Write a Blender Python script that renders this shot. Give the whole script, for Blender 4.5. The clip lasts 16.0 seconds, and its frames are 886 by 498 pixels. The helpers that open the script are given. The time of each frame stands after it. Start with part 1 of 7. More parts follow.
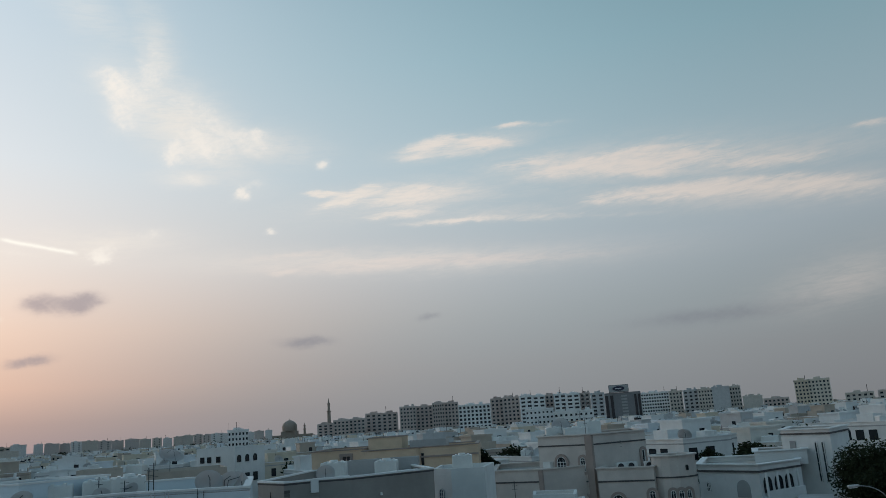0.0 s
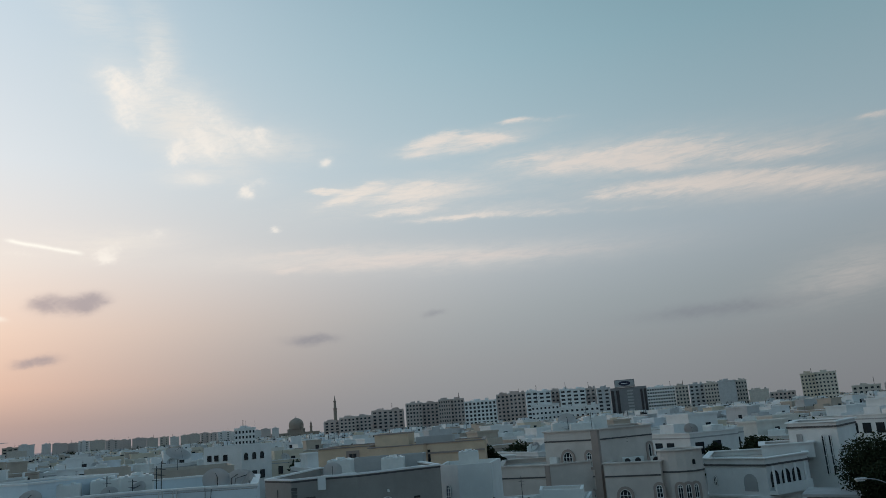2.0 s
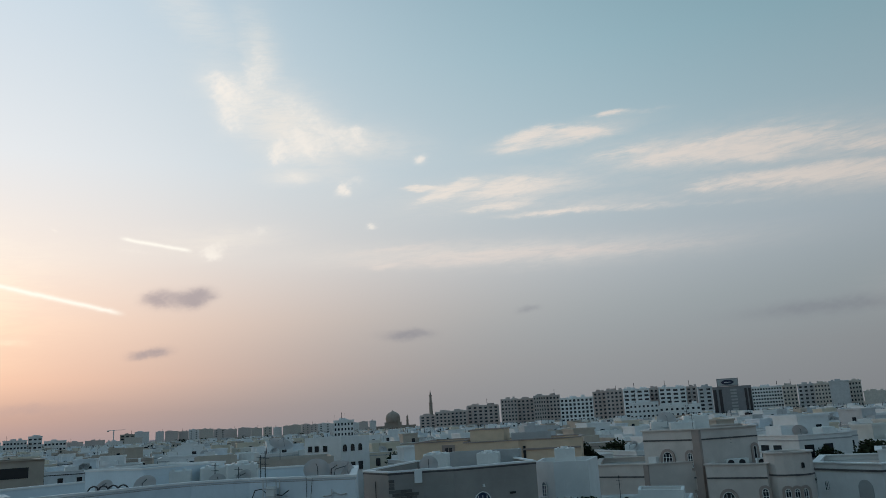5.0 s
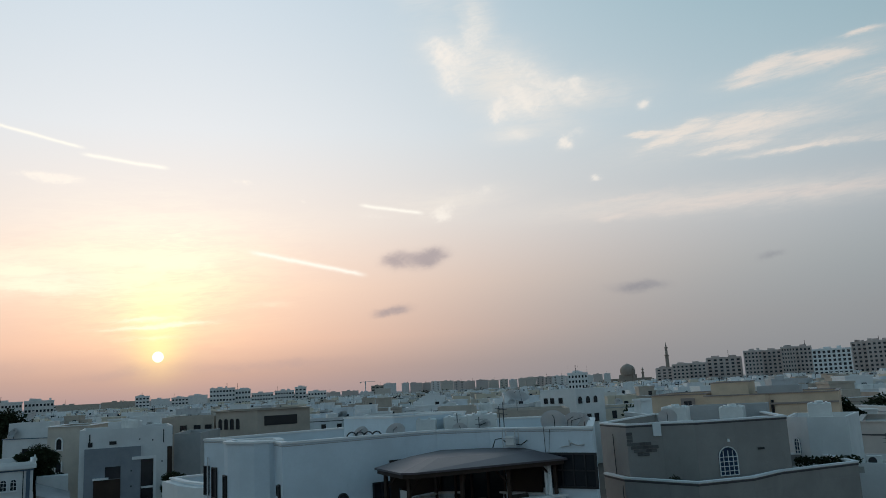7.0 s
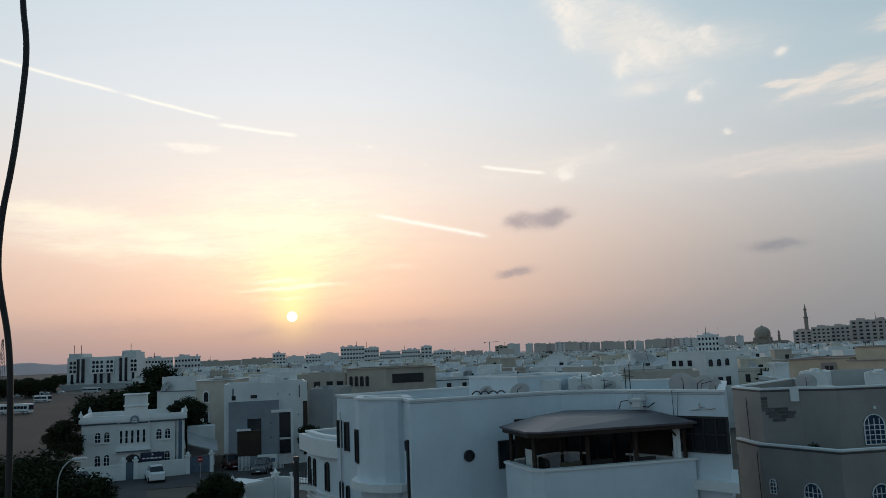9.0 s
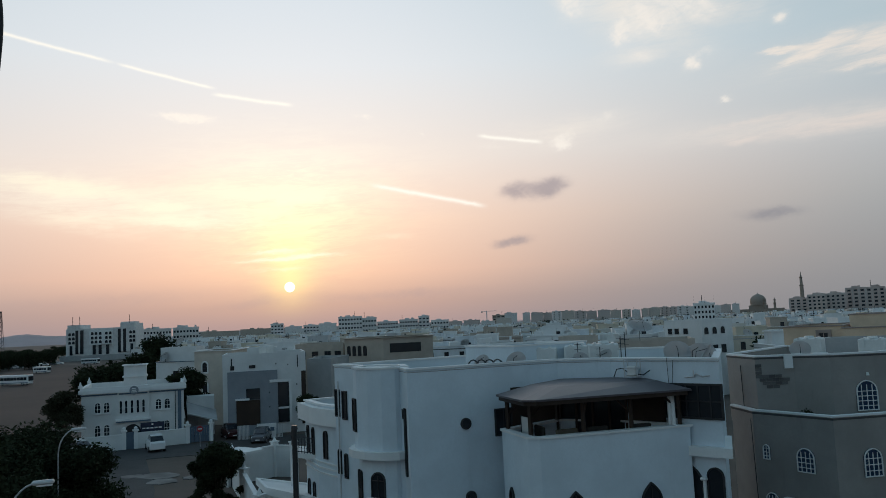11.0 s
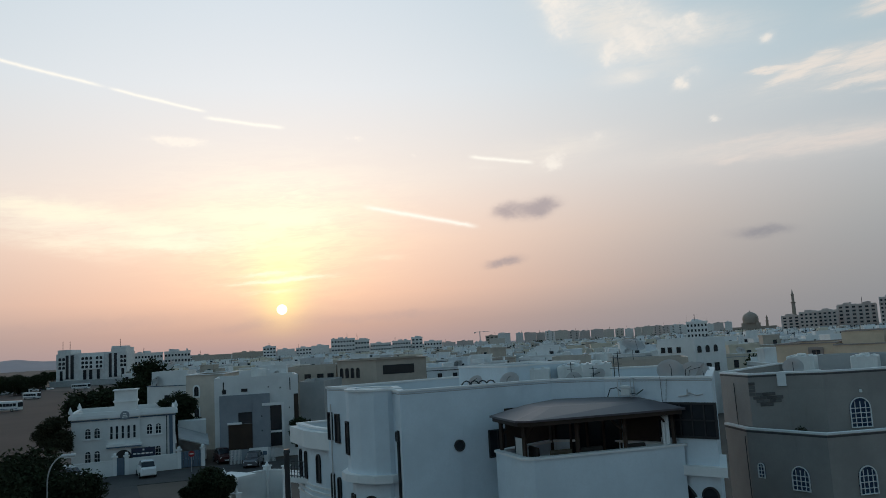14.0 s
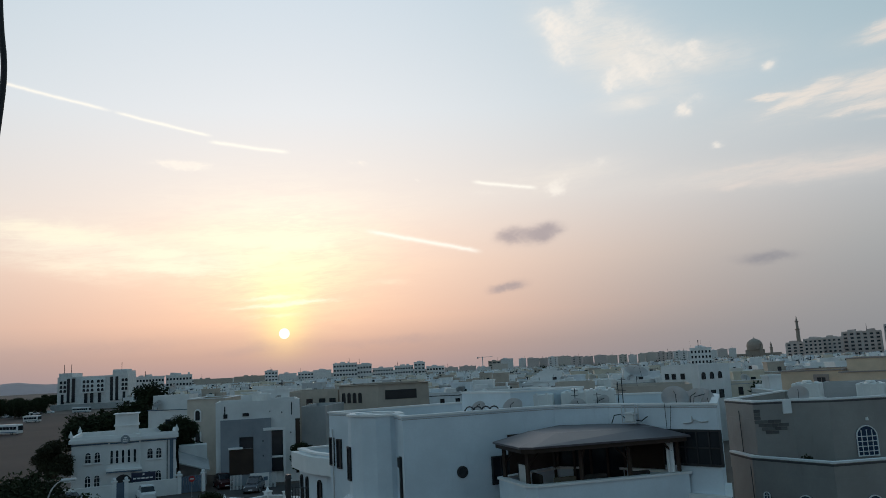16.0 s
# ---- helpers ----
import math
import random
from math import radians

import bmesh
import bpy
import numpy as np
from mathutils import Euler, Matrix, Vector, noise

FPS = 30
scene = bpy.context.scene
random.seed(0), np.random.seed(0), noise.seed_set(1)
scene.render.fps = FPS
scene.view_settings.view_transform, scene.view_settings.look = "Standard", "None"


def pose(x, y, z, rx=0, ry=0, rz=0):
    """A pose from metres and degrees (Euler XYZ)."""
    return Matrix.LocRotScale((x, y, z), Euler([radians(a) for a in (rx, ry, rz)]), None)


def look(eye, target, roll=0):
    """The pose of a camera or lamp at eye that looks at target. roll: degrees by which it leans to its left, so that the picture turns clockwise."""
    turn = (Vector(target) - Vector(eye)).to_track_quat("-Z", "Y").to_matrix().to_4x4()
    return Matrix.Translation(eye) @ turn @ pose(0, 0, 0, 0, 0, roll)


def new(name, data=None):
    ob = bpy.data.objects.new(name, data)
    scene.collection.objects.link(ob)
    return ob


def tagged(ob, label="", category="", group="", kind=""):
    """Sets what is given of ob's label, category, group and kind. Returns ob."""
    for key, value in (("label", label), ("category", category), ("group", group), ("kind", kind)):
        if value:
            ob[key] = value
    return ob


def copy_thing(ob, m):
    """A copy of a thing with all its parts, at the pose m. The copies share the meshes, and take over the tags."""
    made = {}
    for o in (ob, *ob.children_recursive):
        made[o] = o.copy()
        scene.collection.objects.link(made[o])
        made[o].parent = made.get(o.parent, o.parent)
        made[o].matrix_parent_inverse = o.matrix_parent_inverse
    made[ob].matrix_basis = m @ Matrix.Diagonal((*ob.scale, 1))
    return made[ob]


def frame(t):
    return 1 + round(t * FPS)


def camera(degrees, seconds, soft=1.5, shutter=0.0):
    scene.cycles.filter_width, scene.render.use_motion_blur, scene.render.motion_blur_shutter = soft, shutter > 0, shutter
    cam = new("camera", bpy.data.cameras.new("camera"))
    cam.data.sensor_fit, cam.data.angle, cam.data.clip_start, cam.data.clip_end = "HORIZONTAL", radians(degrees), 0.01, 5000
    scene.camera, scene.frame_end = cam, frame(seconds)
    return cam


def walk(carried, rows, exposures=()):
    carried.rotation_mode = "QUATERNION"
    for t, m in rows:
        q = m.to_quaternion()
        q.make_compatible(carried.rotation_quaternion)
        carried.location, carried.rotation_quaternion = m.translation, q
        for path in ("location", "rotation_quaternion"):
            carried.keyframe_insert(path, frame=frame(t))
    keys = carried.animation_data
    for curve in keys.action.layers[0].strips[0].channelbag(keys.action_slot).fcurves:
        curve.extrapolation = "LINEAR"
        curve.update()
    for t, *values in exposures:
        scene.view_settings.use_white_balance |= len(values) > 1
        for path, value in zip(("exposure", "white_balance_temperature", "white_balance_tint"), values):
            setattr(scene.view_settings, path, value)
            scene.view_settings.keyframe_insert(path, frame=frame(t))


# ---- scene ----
# ---------------- camera ----------------
cam = camera(59.12, 16.0, soft=0.62)
PATH = [
    (0.0, pose(0.000, 0.000, 13.0, 102.71, 3.89, 2.33)),
    (0.5, pose(0.000, 0.000, 13.0, 102.55, 4.10, 2.62)),
    (1.0, pose(0.000, 0.000, 13.0, 102.61, 4.16, 2.99)),
    (1.5, pose(0.000, 0.000, 13.0, 102.49, 4.28, 3.08)),
    (2.0, pose(0.000, 0.000, 13.0, 102.49, 4.37, 2.77)),
    (2.5, pose(0.000, 0.000, 13.0, 102.64, 4.44, 2.38)),
    (3.0, pose(0.000, 0.000, 13.0, 102.90, 4.49, 2.04)),
    (3.2, pose(0.000, 0.000, 13.0, 102.90, 4.45, 2.08)),
    (5.3, pose(0.000, 0.000, 13.0, 102.40, 2.88, 13.06)),
    (5.5, pose(0.000, 0.000, 13.0, 101.82, 2.69, 15.86)),
    (6.0, pose(0.000, 0.000, 13.0, 101.88, 2.24, 22.59)),
    (6.5, pose(0.000, 0.000, 13.0, 101.75, 3.19, 24.83)),
    (7.0, pose(0.000, 0.000, 13.0, 100.16, 2.95, 26.34)),
    (7.5, pose(0.000, 0.000, 13.0, 99.26, 2.81, 30.72)),
    (8.0, pose(0.000, 0.000, 13.0, 98.77, 2.55, 33.00)),
    (8.5, pose(0.000, 0.000, 13.0, 98.44, 2.35, 34.63)),
    (9.0, pose(0.000, 0.000, 13.0, 97.72, 2.27, 35.31)),
    (11.3, pose(0.045, 0.031, 13.0, 95.34, 2.56, 35.19)),
    (11.5, pose(0.047, 0.032, 13.0, 95.26, 2.56, 35.44)),
    (12.0, pose(0.051, 0.035, 13.0, 95.08, 2.74, 35.76)),
    (12.5, pose(0.063, 0.044, 13.0, 96.15, 2.93, 35.38)),
    (13.0, pose(0.061, 0.043, 13.0, 96.79, 3.09, 34.98)),
    (13.5, pose(0.058, 0.041, 13.0, 96.90, 3.14, 34.62)),
    (14.0, pose(0.055, 0.038, 13.0, 97.00, 3.17, 34.63)),
    (14.5, pose(0.052, 0.036, 13.0, 97.22, 3.13, 34.61)),
    (15.0, pose(0.049, 0.034, 13.0, 97.76, 3.10, 34.52)),
    (15.5, pose(0.041, 0.028, 13.0, 98.26, 2.99, 34.54)),
    (16.0, pose(0.030, 0.021, 13.0, 98.82, 2.86, 34.81)),
]
walk(cam, PATH, exposures=[(0.0, 0.0), (16.0, 0.0)])

# ---------------- sky, sun ----------------
SUN_AZ, SUN_EL = -46.1, 3.15        # degrees right of +y, degrees up


def lin(r, g, b):
    return tuple(((c / 255 + 0.055) / 1.055) ** 2.4 if c > 10 else c / 255 / 12.92 for c in (r, g, b)) + (1.0,)


class Net:
    """Short hand for a node tree."""

    def __init__(self, tree):
        self.t = tree

    def node(self, kind, **props):
        n = self.t.nodes.new(kind)
        for k, v in props.items():
            setattr(n, k, v)
        return n

    def put(self, sock, v):
        if isinstance(v, bpy.types.NodeSocket):
            self.t.links.new(v, sock)
        elif v is not None:
            sock.default_value = v

    def m(self, op, a, b=None, c=None, clamp=False):
        n = self.node("ShaderNodeMath", operation=op, use_clamp=clamp)
        for i, v in enumerate((a, b, c)):
            self.put(n.inputs[i], v)
        return n.outputs[0]

    def smooth(self, v, lo, hi):
        n = self.node("ShaderNodeMapRange", interpolation_type="SMOOTHSTEP")
        for i, x in enumerate((v, lo, hi, 0.0, 1.0)):
            self.put(n.inputs[i], x)
        return n.outputs[0]

    def noise(self, vec, scale, detail=3.0, rough=0.55, distort=0.0):
        n = self.node("ShaderNodeTexNoise")
        self.put(n.inputs["Vector"], vec)
        n.inputs["Scale"].default_value = scale
        n.inputs["Detail"].default_value = detail
        n.inputs["Roughness"].default_value = rough
        n.inputs["Distortion"].default_value = distort
        return n.outputs["Fac"]

    def mix(self, f, a, b, how="MIX"):
        n = self.node("ShaderNodeMix", data_type="RGBA", blend_type=how)
        self.put(n.inputs[0], f)
        self.put(n.inputs[6], a)
        self.put(n.inputs[7], b)
        return n.outputs[2]

    def xyz(self, x, y, z):
        n = self.node("ShaderNodeCombineXYZ")
        for i, v in enumerate((x, y, z)):
            self.put(n.inputs[i], v)
        return n.outputs[0]

    def ramp(self, v, stops):
        n = self.node("ShaderNodeValToRGB")
        e = n.color_ramp.elements
        while len(e) < len(stops):
            e.new(0.5)
        for i, (p, c) in enumerate(stops):
            e[i].position, e[i].color = p, c
        self.put(n.inputs[0], v)
        return n.outputs[0]


# clouds: centre azimuth, elevation, half length, half width, tilt (degrees), strength
BIG_CLOUD = [
    (-24.75, 23.93, 1.84, 1.08, -43.4, 1),
    (-24.51, 21.83, 1.02, 0.99, -16.8, 0.6),
    (-22.55, 25.16, 0.87, 0.91, -34.5, 0.6),
    (-22.44, 26.65, 1.14, 0.75, -68.4, 0.5),
    (-19.54, 23.16, 2.43, 1.08, -32.8, 0.7),
    (-18.81, 20.48, 2.17, 1.08, 2.2, 1),
    (-20.86, 19.95, 0.93, 0.54, 58.4, 1),
    (-15.36, 20.85, 1.88, 0.83, -12.3, 0.7),
    (-15.39, 21.41, 0.84, 0.29, 3.8, 0.9),
    (-11.64, 20.12, 0.5, 0.58, -24.2, 0.4),
    (-10.14, 19.25, 0.56, 0.33, 24.7, 0.9),
    (-20.11, 17.99, 1.5, 0.46, 3.4, 0.65),
]
TUFTS = [
    (-16.3, 17.21, 0.63, 0.46, 29, 0.85),
    (-15, 17.88, 0.7, 0.33, 13.1, 0.6),
    (-14.19, 14.45, 0.52, 0.21, 7.7, 0.85),
    (-22.48, 14.27, 0.83, 0.37, 9, 0.65),
    (-25.62, 12.99, 1.13, 0.46, 18.1, 0.75),
    (-25.74, 12.46, 0.51, 0.25, 11.9, 0.9),
    (-53.42, 15.16, 2.12, 0.21, 0, 0.8),
    (-52.57, 14.93, 1.3, 0.25, 0.2, 0.9),
    (-40.48, 15.26, 0.73, 0.21, -14.3, 0.7),
    (-35.95, 13.87, 0.33, 0.17, -21.4, 0.6),
    (-30.83, 12.79, 1.13, 0.29, -3.8, 0.5),
]
COMB_STREAKS = [
    (-2.05, 20.33, 1.81, 0.29, 11.2, 0.9),
    (1.89, 20.26, 2.35, 0.33, -6.1, 0.95),
    (-0.24, 19.68, 3.3, 0.33, 0.6, 0.5),
    (-3.31, 19.41, 1.24, 0.21, 4.4, 0.55),
    (-10.36, 17.14, 1.25, 0.17, 0.5, 1),
    (-8.68, 16.62, 1.77, 0.21, 17.6, 1),
    (-7.55, 17.2, 1.92, 0.33, 14.6, 0.75),
    (-3.7, 16.71, 3.12, 0.54, 4.7, 1),
    (-4.95, 15.41, 2.57, 0.21, 3.5, 0.95),
    (-0.19, 14.72, 3.73, 0.21, 0.2, 0.8),
    (2.5, 16.29, 3.29, 0.58, -5.1, 0.35),
    (6.17, 14.37, 2.45, 0.21, -1.6, 0.5),
    (11.9, 13.96, 3.93, 0.17, -4.4, 0.4),
]
EAST_STREAKS = [
    (5.52, 18.46, 2.68, 0.33, 3.8, 0.75),
    (7.37, 17.64, 2.07, 0.21, 6.9, 0.75),
    (11.92, 18, 3.15, 0.33, 8.2, 1),
    (13.74, 17.41, 4.46, 0.54, -3.7, 0.95),
    (14.13, 16.7, 1.74, 0.25, -8.1, 0.6),
    (18.61, 17.59, 2.77, 0.66, -4.4, 0.45),
    (21.29, 16.15, 1.79, 0.25, -4.2, 0.6),
    (24.35, 15.96, 2.57, 0.33, -4.8, 0.6),
    (11.89, 15.21, 2.57, 0.29, -0.4, 0.85),
    (17.58, 14.92, 4.11, 0.46, -2.8, 0.9),
    (24.78, 14.13, 4.72, 0.46, -9.7, 0.8),
    (25.58, 13.27, 3.83, 0.5, -8.3, 0.4),
    (4.44, 21.26, 1.16, 0.17, -2, 0.75),
    (7.63, 21.04, 1.91, 0.17, -1.8, 0.35),
    (29.03, 17.16, 1.19, 0.21, -3.9, 0.75),
]
LOW_STREAKS = [
    (-11.87, 12.76, 4.22, 0.29, 3, 0.6),
    (-8.52, 11.75, 7.52, 0.46, 0.1, 0.7),
    (0.79, 11.75, 9.84, 0.33, -2.5, 0.6),
    (-13.39, 11.48, 0.88, 0.17, 1, 0.9),
    (25.82, 7.16, 2.79, 0.91, 11.1, 0.4),
]
WEST_STREAKS = [
    (-60.53, 10.09, 4.71, 0.54, -5.1, 0.75),
    (-60.33, 8.14, 4.62, 0.75, -9.7, 0.5),
    (-54.66, 8.91, 1.87, 0.25, 0.2, 0.85),
    (-53.19, 7.96, 3.07, 0.33, -1.9, 0.85),
    (-48.34, 10.1, 6.22, 0.58, -2.7, 0.6),
    (-46.86, 9.81, 3.56, 0.33, -0.8, 1),
    (-45.95, 5.27, 3.39, 0.12, 3.6, 0.85),
    (-46.96, 5.71, 1.97, 0.12, 1.9, 0.7),
    (-46.59, 4.46, 1.98, 0.12, 0.9, 0.5),
    (-38.8, 6.64, 1.65, 0.21, 1.9, 0.4),
]
VEILS = [
    (-20.3, 21.8, 5.0, 2.2, -33, 0.6),
    (-15.5, 20.6, 4.5, 1.3, -6, 0.4),
    (-22.3, 26.5, 3.2, 1.3, -75, 0.35),
    (-27.5, 29.0, 4.5, 1.4, -40, 0.22),
    (11.5, 17.6, 9.0, 1.5, -2, 0.45),
    (20.0, 16.6, 9.0, 1.2, -4, 0.4),
    (20.5, 14.3, 11.0, 1.1, -6, 0.45),
    (-3.0, 11.9, 13.0, 0.9, -2, 0.45),
    (-4.0, 16.6, 7.0, 1.2, 4, 0.4),
    (1.0, 20.0, 5.0, 0.8, 4, 0.35),
    (3.0, 15.1, 7.0, 0.5, -2, 0.3),
    (-25.5, 13.5, 4.5, 0.9, 4, 0.35),
    (-19.6, 18.2, 2.5, 0.7, 0, 0.35),
    (26.0, 7.6, 4.5, 1.6, 10, 0.3),
    (-60.0, 9.6, 8.0, 1.6, -8, 0.45),
    (-52.5, 8.5, 5.0, 1.0, -4, 0.4),
]
TRAILS = [
    (-63.05, 19.35, 5.49, 0.1, -9.8, 1, 0.5),
    (-54.3, 17.79, 3.47, 0.1, -11.7, 1, 0.5),
    (-48.37, 16.44, 3.02, 0.12, -6.8, 0.95, 0.5),
    (-29.52, 13.21, 2.56, 0.12, -9.1, 1, 0.5),
    (-35.77, 9.43, 4.62, 0.15, -12.9, 0.95, 0.5),
]
DARK_CLOUDS = [
    (-29.25, 9.53, 1.04, 0.54, 6.6, 0.8),
    (-26.92, 9.55, 1.23, 0.54, 11.5, 1),
    (-29.78, 5.8, 1.25, 0.33, 6.9, 0.9),
    (-11.85, 6.5, 1.78, 0.37, -1, 0.75),
    (-2.49, 7.79, 0.57, 0.21, 15.4, 0.4),
    (17.21, 6.16, 5.76, 0.54, 0.1, 0.6),
    (-3.11, 7.78, 0.94, 0.25, 6.4, 0.4),
    (-38.4, 2.3, 6.5, 0.4, 1, 0.45),
    (-58, 2.6, 10, 0.6, 2, 0.35),
    (-48.4, 2.1, 3.2, 0.35, 7, 0.35),
]


def make_world():
    w = bpy.data.worlds.new("evening_sky")
    scene.world = w
    w.use_nodes = True
    t = w.node_tree
    t.nodes.clear()
    n = Net(t)
    co = n.node("ShaderNodeTexCoord").outputs["Generated"]
    s = n.node("ShaderNodeSeparateXYZ")
    n.put(s.inputs[0], co)
    x, y, z = s.outputs
    deg = 57.29578
    az = n.m("MULTIPLY", n.m("ARCTAN2", x, y), deg)
    el = n.m("MULTIPLY", n.m("ARCSINE", n.m("MAXIMUM", n.m("MINIMUM", z, 1.0), -1.0)), deg)
    up = n.m("DIVIDE", n.m("MAXIMUM", el, 0.0), 45.0, clamp=True)
    away = n.ramp(up, [(0.0, lin(135, 138, 142)), (0.09, lin(145, 150, 154)), (0.17, lin(153, 163, 168)), (0.27, lin(165, 178, 186)), (0.40, lin(160, 183, 193)), (0.58, lin(138, 172, 184)), (0.8, lin(112, 150, 164)), (1.0, lin(92, 128, 150))])
    near = n.ramp(up, [(0.0, lin(174, 150, 150)), (0.04, lin(192, 161, 153)), (0.09, lin(234, 192, 172)), (0.17, lin(247, 213, 193)), (0.27, lin(242, 229, 220)), (0.42, lin(228, 232, 236)), (0.65, lin(205, 219, 230)), (1.0, lin(150, 180, 205))])
    da = n.m("SUBTRACT", az, SUN_AZ)
    reach = n.m("ADD", 24.5, n.m("MULTIPLY", n.smooth(el, 3.0, 13.0), 10.0))
    reach = n.m("ADD", reach, n.m("MULTIPLY", n.smooth(da, 2.0, -14.0), 8.0))
    side = n.m("EXPONENT", n.m("MULTIPLY", n.m("POWER", n.m("DIVIDE", n.m("ABSOLUTE", da), reach), 2.0), -1.0))
    col = n.mix(side, away, near)
    # the glow above the sun: broad and pale, with a yellow column
    def glow(wide, high, e0):
        de = n.m("SUBTRACT", el, e0)
        r2 = n.m("ADD", n.m("POWER", n.m("ABSOLUTE", n.m("DIVIDE", da, wide)), 2.0), n.m("POWER", n.m("ABSOLUTE", n.m("DIVIDE", de, high)), 2.0))
        return n.m("EXPONENT", n.m("MULTIPLY", r2, -1.0))

    # cloud grain: puffs turned and curled, streaks drawn out along the wind
    def coords(turn, sx, sy, off):
        c_, s_ = math.cos(radians(turn)), math.sin(radians(turn))
        u = n.m("ADD", n.m("MULTIPLY", az, c_ * sx), n.m("MULTIPLY", el, s_ * sx))
        v = n.m("ADD", n.m("MULTIPLY", az, -s_ * sy), n.m("MULTIPLY", el, c_ * sy))
        return n.xyz(u, v, off)

    puff_tex = n.m("ADD", n.m("MULTIPLY", n.noise(coords(-35, 0.38, 0.7, 1.0), 1.0, 8.0, 0.62, 0.9), 0.62), n.m("MULTIPLY", n.noise(coords(25, 1.1, 2.6, 4.0), 1.0, 6.0, 0.62, 0.8), 0.38))
    streak_tex = n.m("ADD", n.m("MULTIPLY", n.noise(coords(1, 0.2, 1.15, 7.0), 1.0, 8.0, 0.6, 0.9), 0.55), n.m("MULTIPLY", n.noise(coords(4, 0.55, 3.2, 2.0), 1.0, 6.0, 0.58, 1.2), 0.45))
    bandy = n.m("ADD", n.m("MULTIPLY", n.smooth(streak_tex, 0.38, 0.62), 0.7), 0.55)
    col = n.mix(n.m("MULTIPLY", glow(9.0, 4.0, SUN_EL + 6.5), bandy), col, (0.10, 0.10, 0.05, 1), "ADD")
    col = n.mix(n.m("MULTIPLY", glow(5.0, 3.6, SUN_EL + 4.5), bandy), col, (0.08, 0.15, 0.05, 1), "ADD")
    col = n.mix(glow(1.9, 2.6, SUN_EL + 2.0), col, (0.14, 0.20, 0.0, 1), "ADD")
    cosel = n.m("COSINE", n.m("DIVIDE", el, deg))

    waz = n.m("ADD", az, n.m("MULTIPLY", n.m("SUBTRACT", n.noise(coords(0, 0.55, 0.8, 11.0), 1.0, 5.0, 0.62), 0.5), 1.5))
    wel = n.m("ADD", el, n.m("MULTIPLY", n.m("SUBTRACT", n.noise(coords(0, 0.5, 0.9, 17.0), 1.0, 5.0, 0.62), 0.5), 0.8))

    def local(a0, e0, L, W, tilt, warped=True):
        c_, s_ = math.cos(radians(tilt)), math.sin(radians(tilt))
        dx = n.m("MULTIPLY", n.m("SUBTRACT", waz if warped else az, a0), cosel)
        dy = n.m("SUBTRACT", wel if warped else el, e0)
        u = n.m("ADD", n.m("MULTIPLY", dx, c_ / L), n.m("MULTIPLY", dy, s_ / L))
        v = n.m("ADD", n.m("MULTIPLY", dx, -s_ / W), n.m("MULTIPLY", dy, c_ / W))
        return u, v

    def mask(rows, tex, lo, hi, veil, grow=1.15):
        total = None
        for a0, e0, L, W, tilt, k in rows:
            u, v = local(a0, e0, L * min(grow, 1.12), W * grow, tilt)
            d = n.m("ADD", n.m("MULTIPLY", u, u), n.m("MULTIPLY", v, v))
            body = n.m("MULTIPLY", n.m("EXPONENT", n.m("MULTIPLY", d, -0.8)), k)
            # overlapping parts thicken the cloud softly
            total = body if total is None else n.m("SUBTRACT", n.m("ADD", total, body), n.m("MULTIPLY", total, body))
        core = n.smooth(n.m("ADD", tex, n.m("MULTIPLY", total, 0.42)), lo, hi)
        shaped = n.m("ADD", n.m("MULTIPLY", core, 1.0 - veil), veil)
        return n.m("MULTIPLY", n.smooth(total, 0.08, 0.8), shaped)

    def veil(rows):
        total = None
        for a0, e0, L, W, tilt, k in rows:
            u, v = local(a0, e0, L, W, tilt)
            body = n.m("MULTIPLY", n.m("EXPONENT", n.m("MULTIPLY", n.m("ADD", n.m("MULTIPLY", u, u), n.m("MULTIPLY", v, v)), -1.0)), k)
            total = body if total is None else n.m("MAXIMUM", total, body)
        return n.m("MULTIPLY", total, n.m("ADD", n.m("MULTIPLY", n.smooth(streak_tex, 0.32, 0.62), 0.7), 0.5))

    warm = n.mix(side, lin(220, 211, 204), lin(255, 246, 232))
    col = n.mix(veil(VEILS), col, warm)
    col = n.mix(n.m("MULTIPLY", mask(COMB_STREAKS + EAST_STREAKS, streak_tex, 0.56, 0.98, 0.15, 1.4), 0.95, clamp=True), col, warm)
    col = n.mix(n.m("MULTIPLY", mask(WEST_STREAKS, streak_tex, 0.5, 0.9, 0.3, 1.5), 0.95, clamp=True), col, lin(255, 246, 222))
    col = n.mix(n.m("MULTIPLY", mask(LOW_STREAKS, streak_tex, 0.5, 1.05, 0.3), 0.62, clamp=True), col, n.mix(side, lin(212, 200, 195), lin(255, 240, 226)))
    col = n.mix(n.m("MULTIPLY", mask(BIG_CLOUD, puff_tex, 0.66, 1.06, 0.2), 0.95, clamp=True), col, n.mix(side, lin(226, 222, 216), lin(252, 244, 234)))
    col = n.mix(n.m("MULTIPLY", mask(TUFTS, puff_tex, 0.62, 0.98, 0.1, 1.35), 0.95, clamp=True), col, n.mix(side, lin(226, 222, 216), lin(252, 244, 234)))
    dark = mask(DARK_CLOUDS, puff_tex, 0.45, 0.95, 0.4, 1.2)
    col = n.mix(n.m("MULTIPLY", dark, 0.74), col, n.mix(side, lin(126, 130, 140), lin(156, 146, 156)))
    trails = None
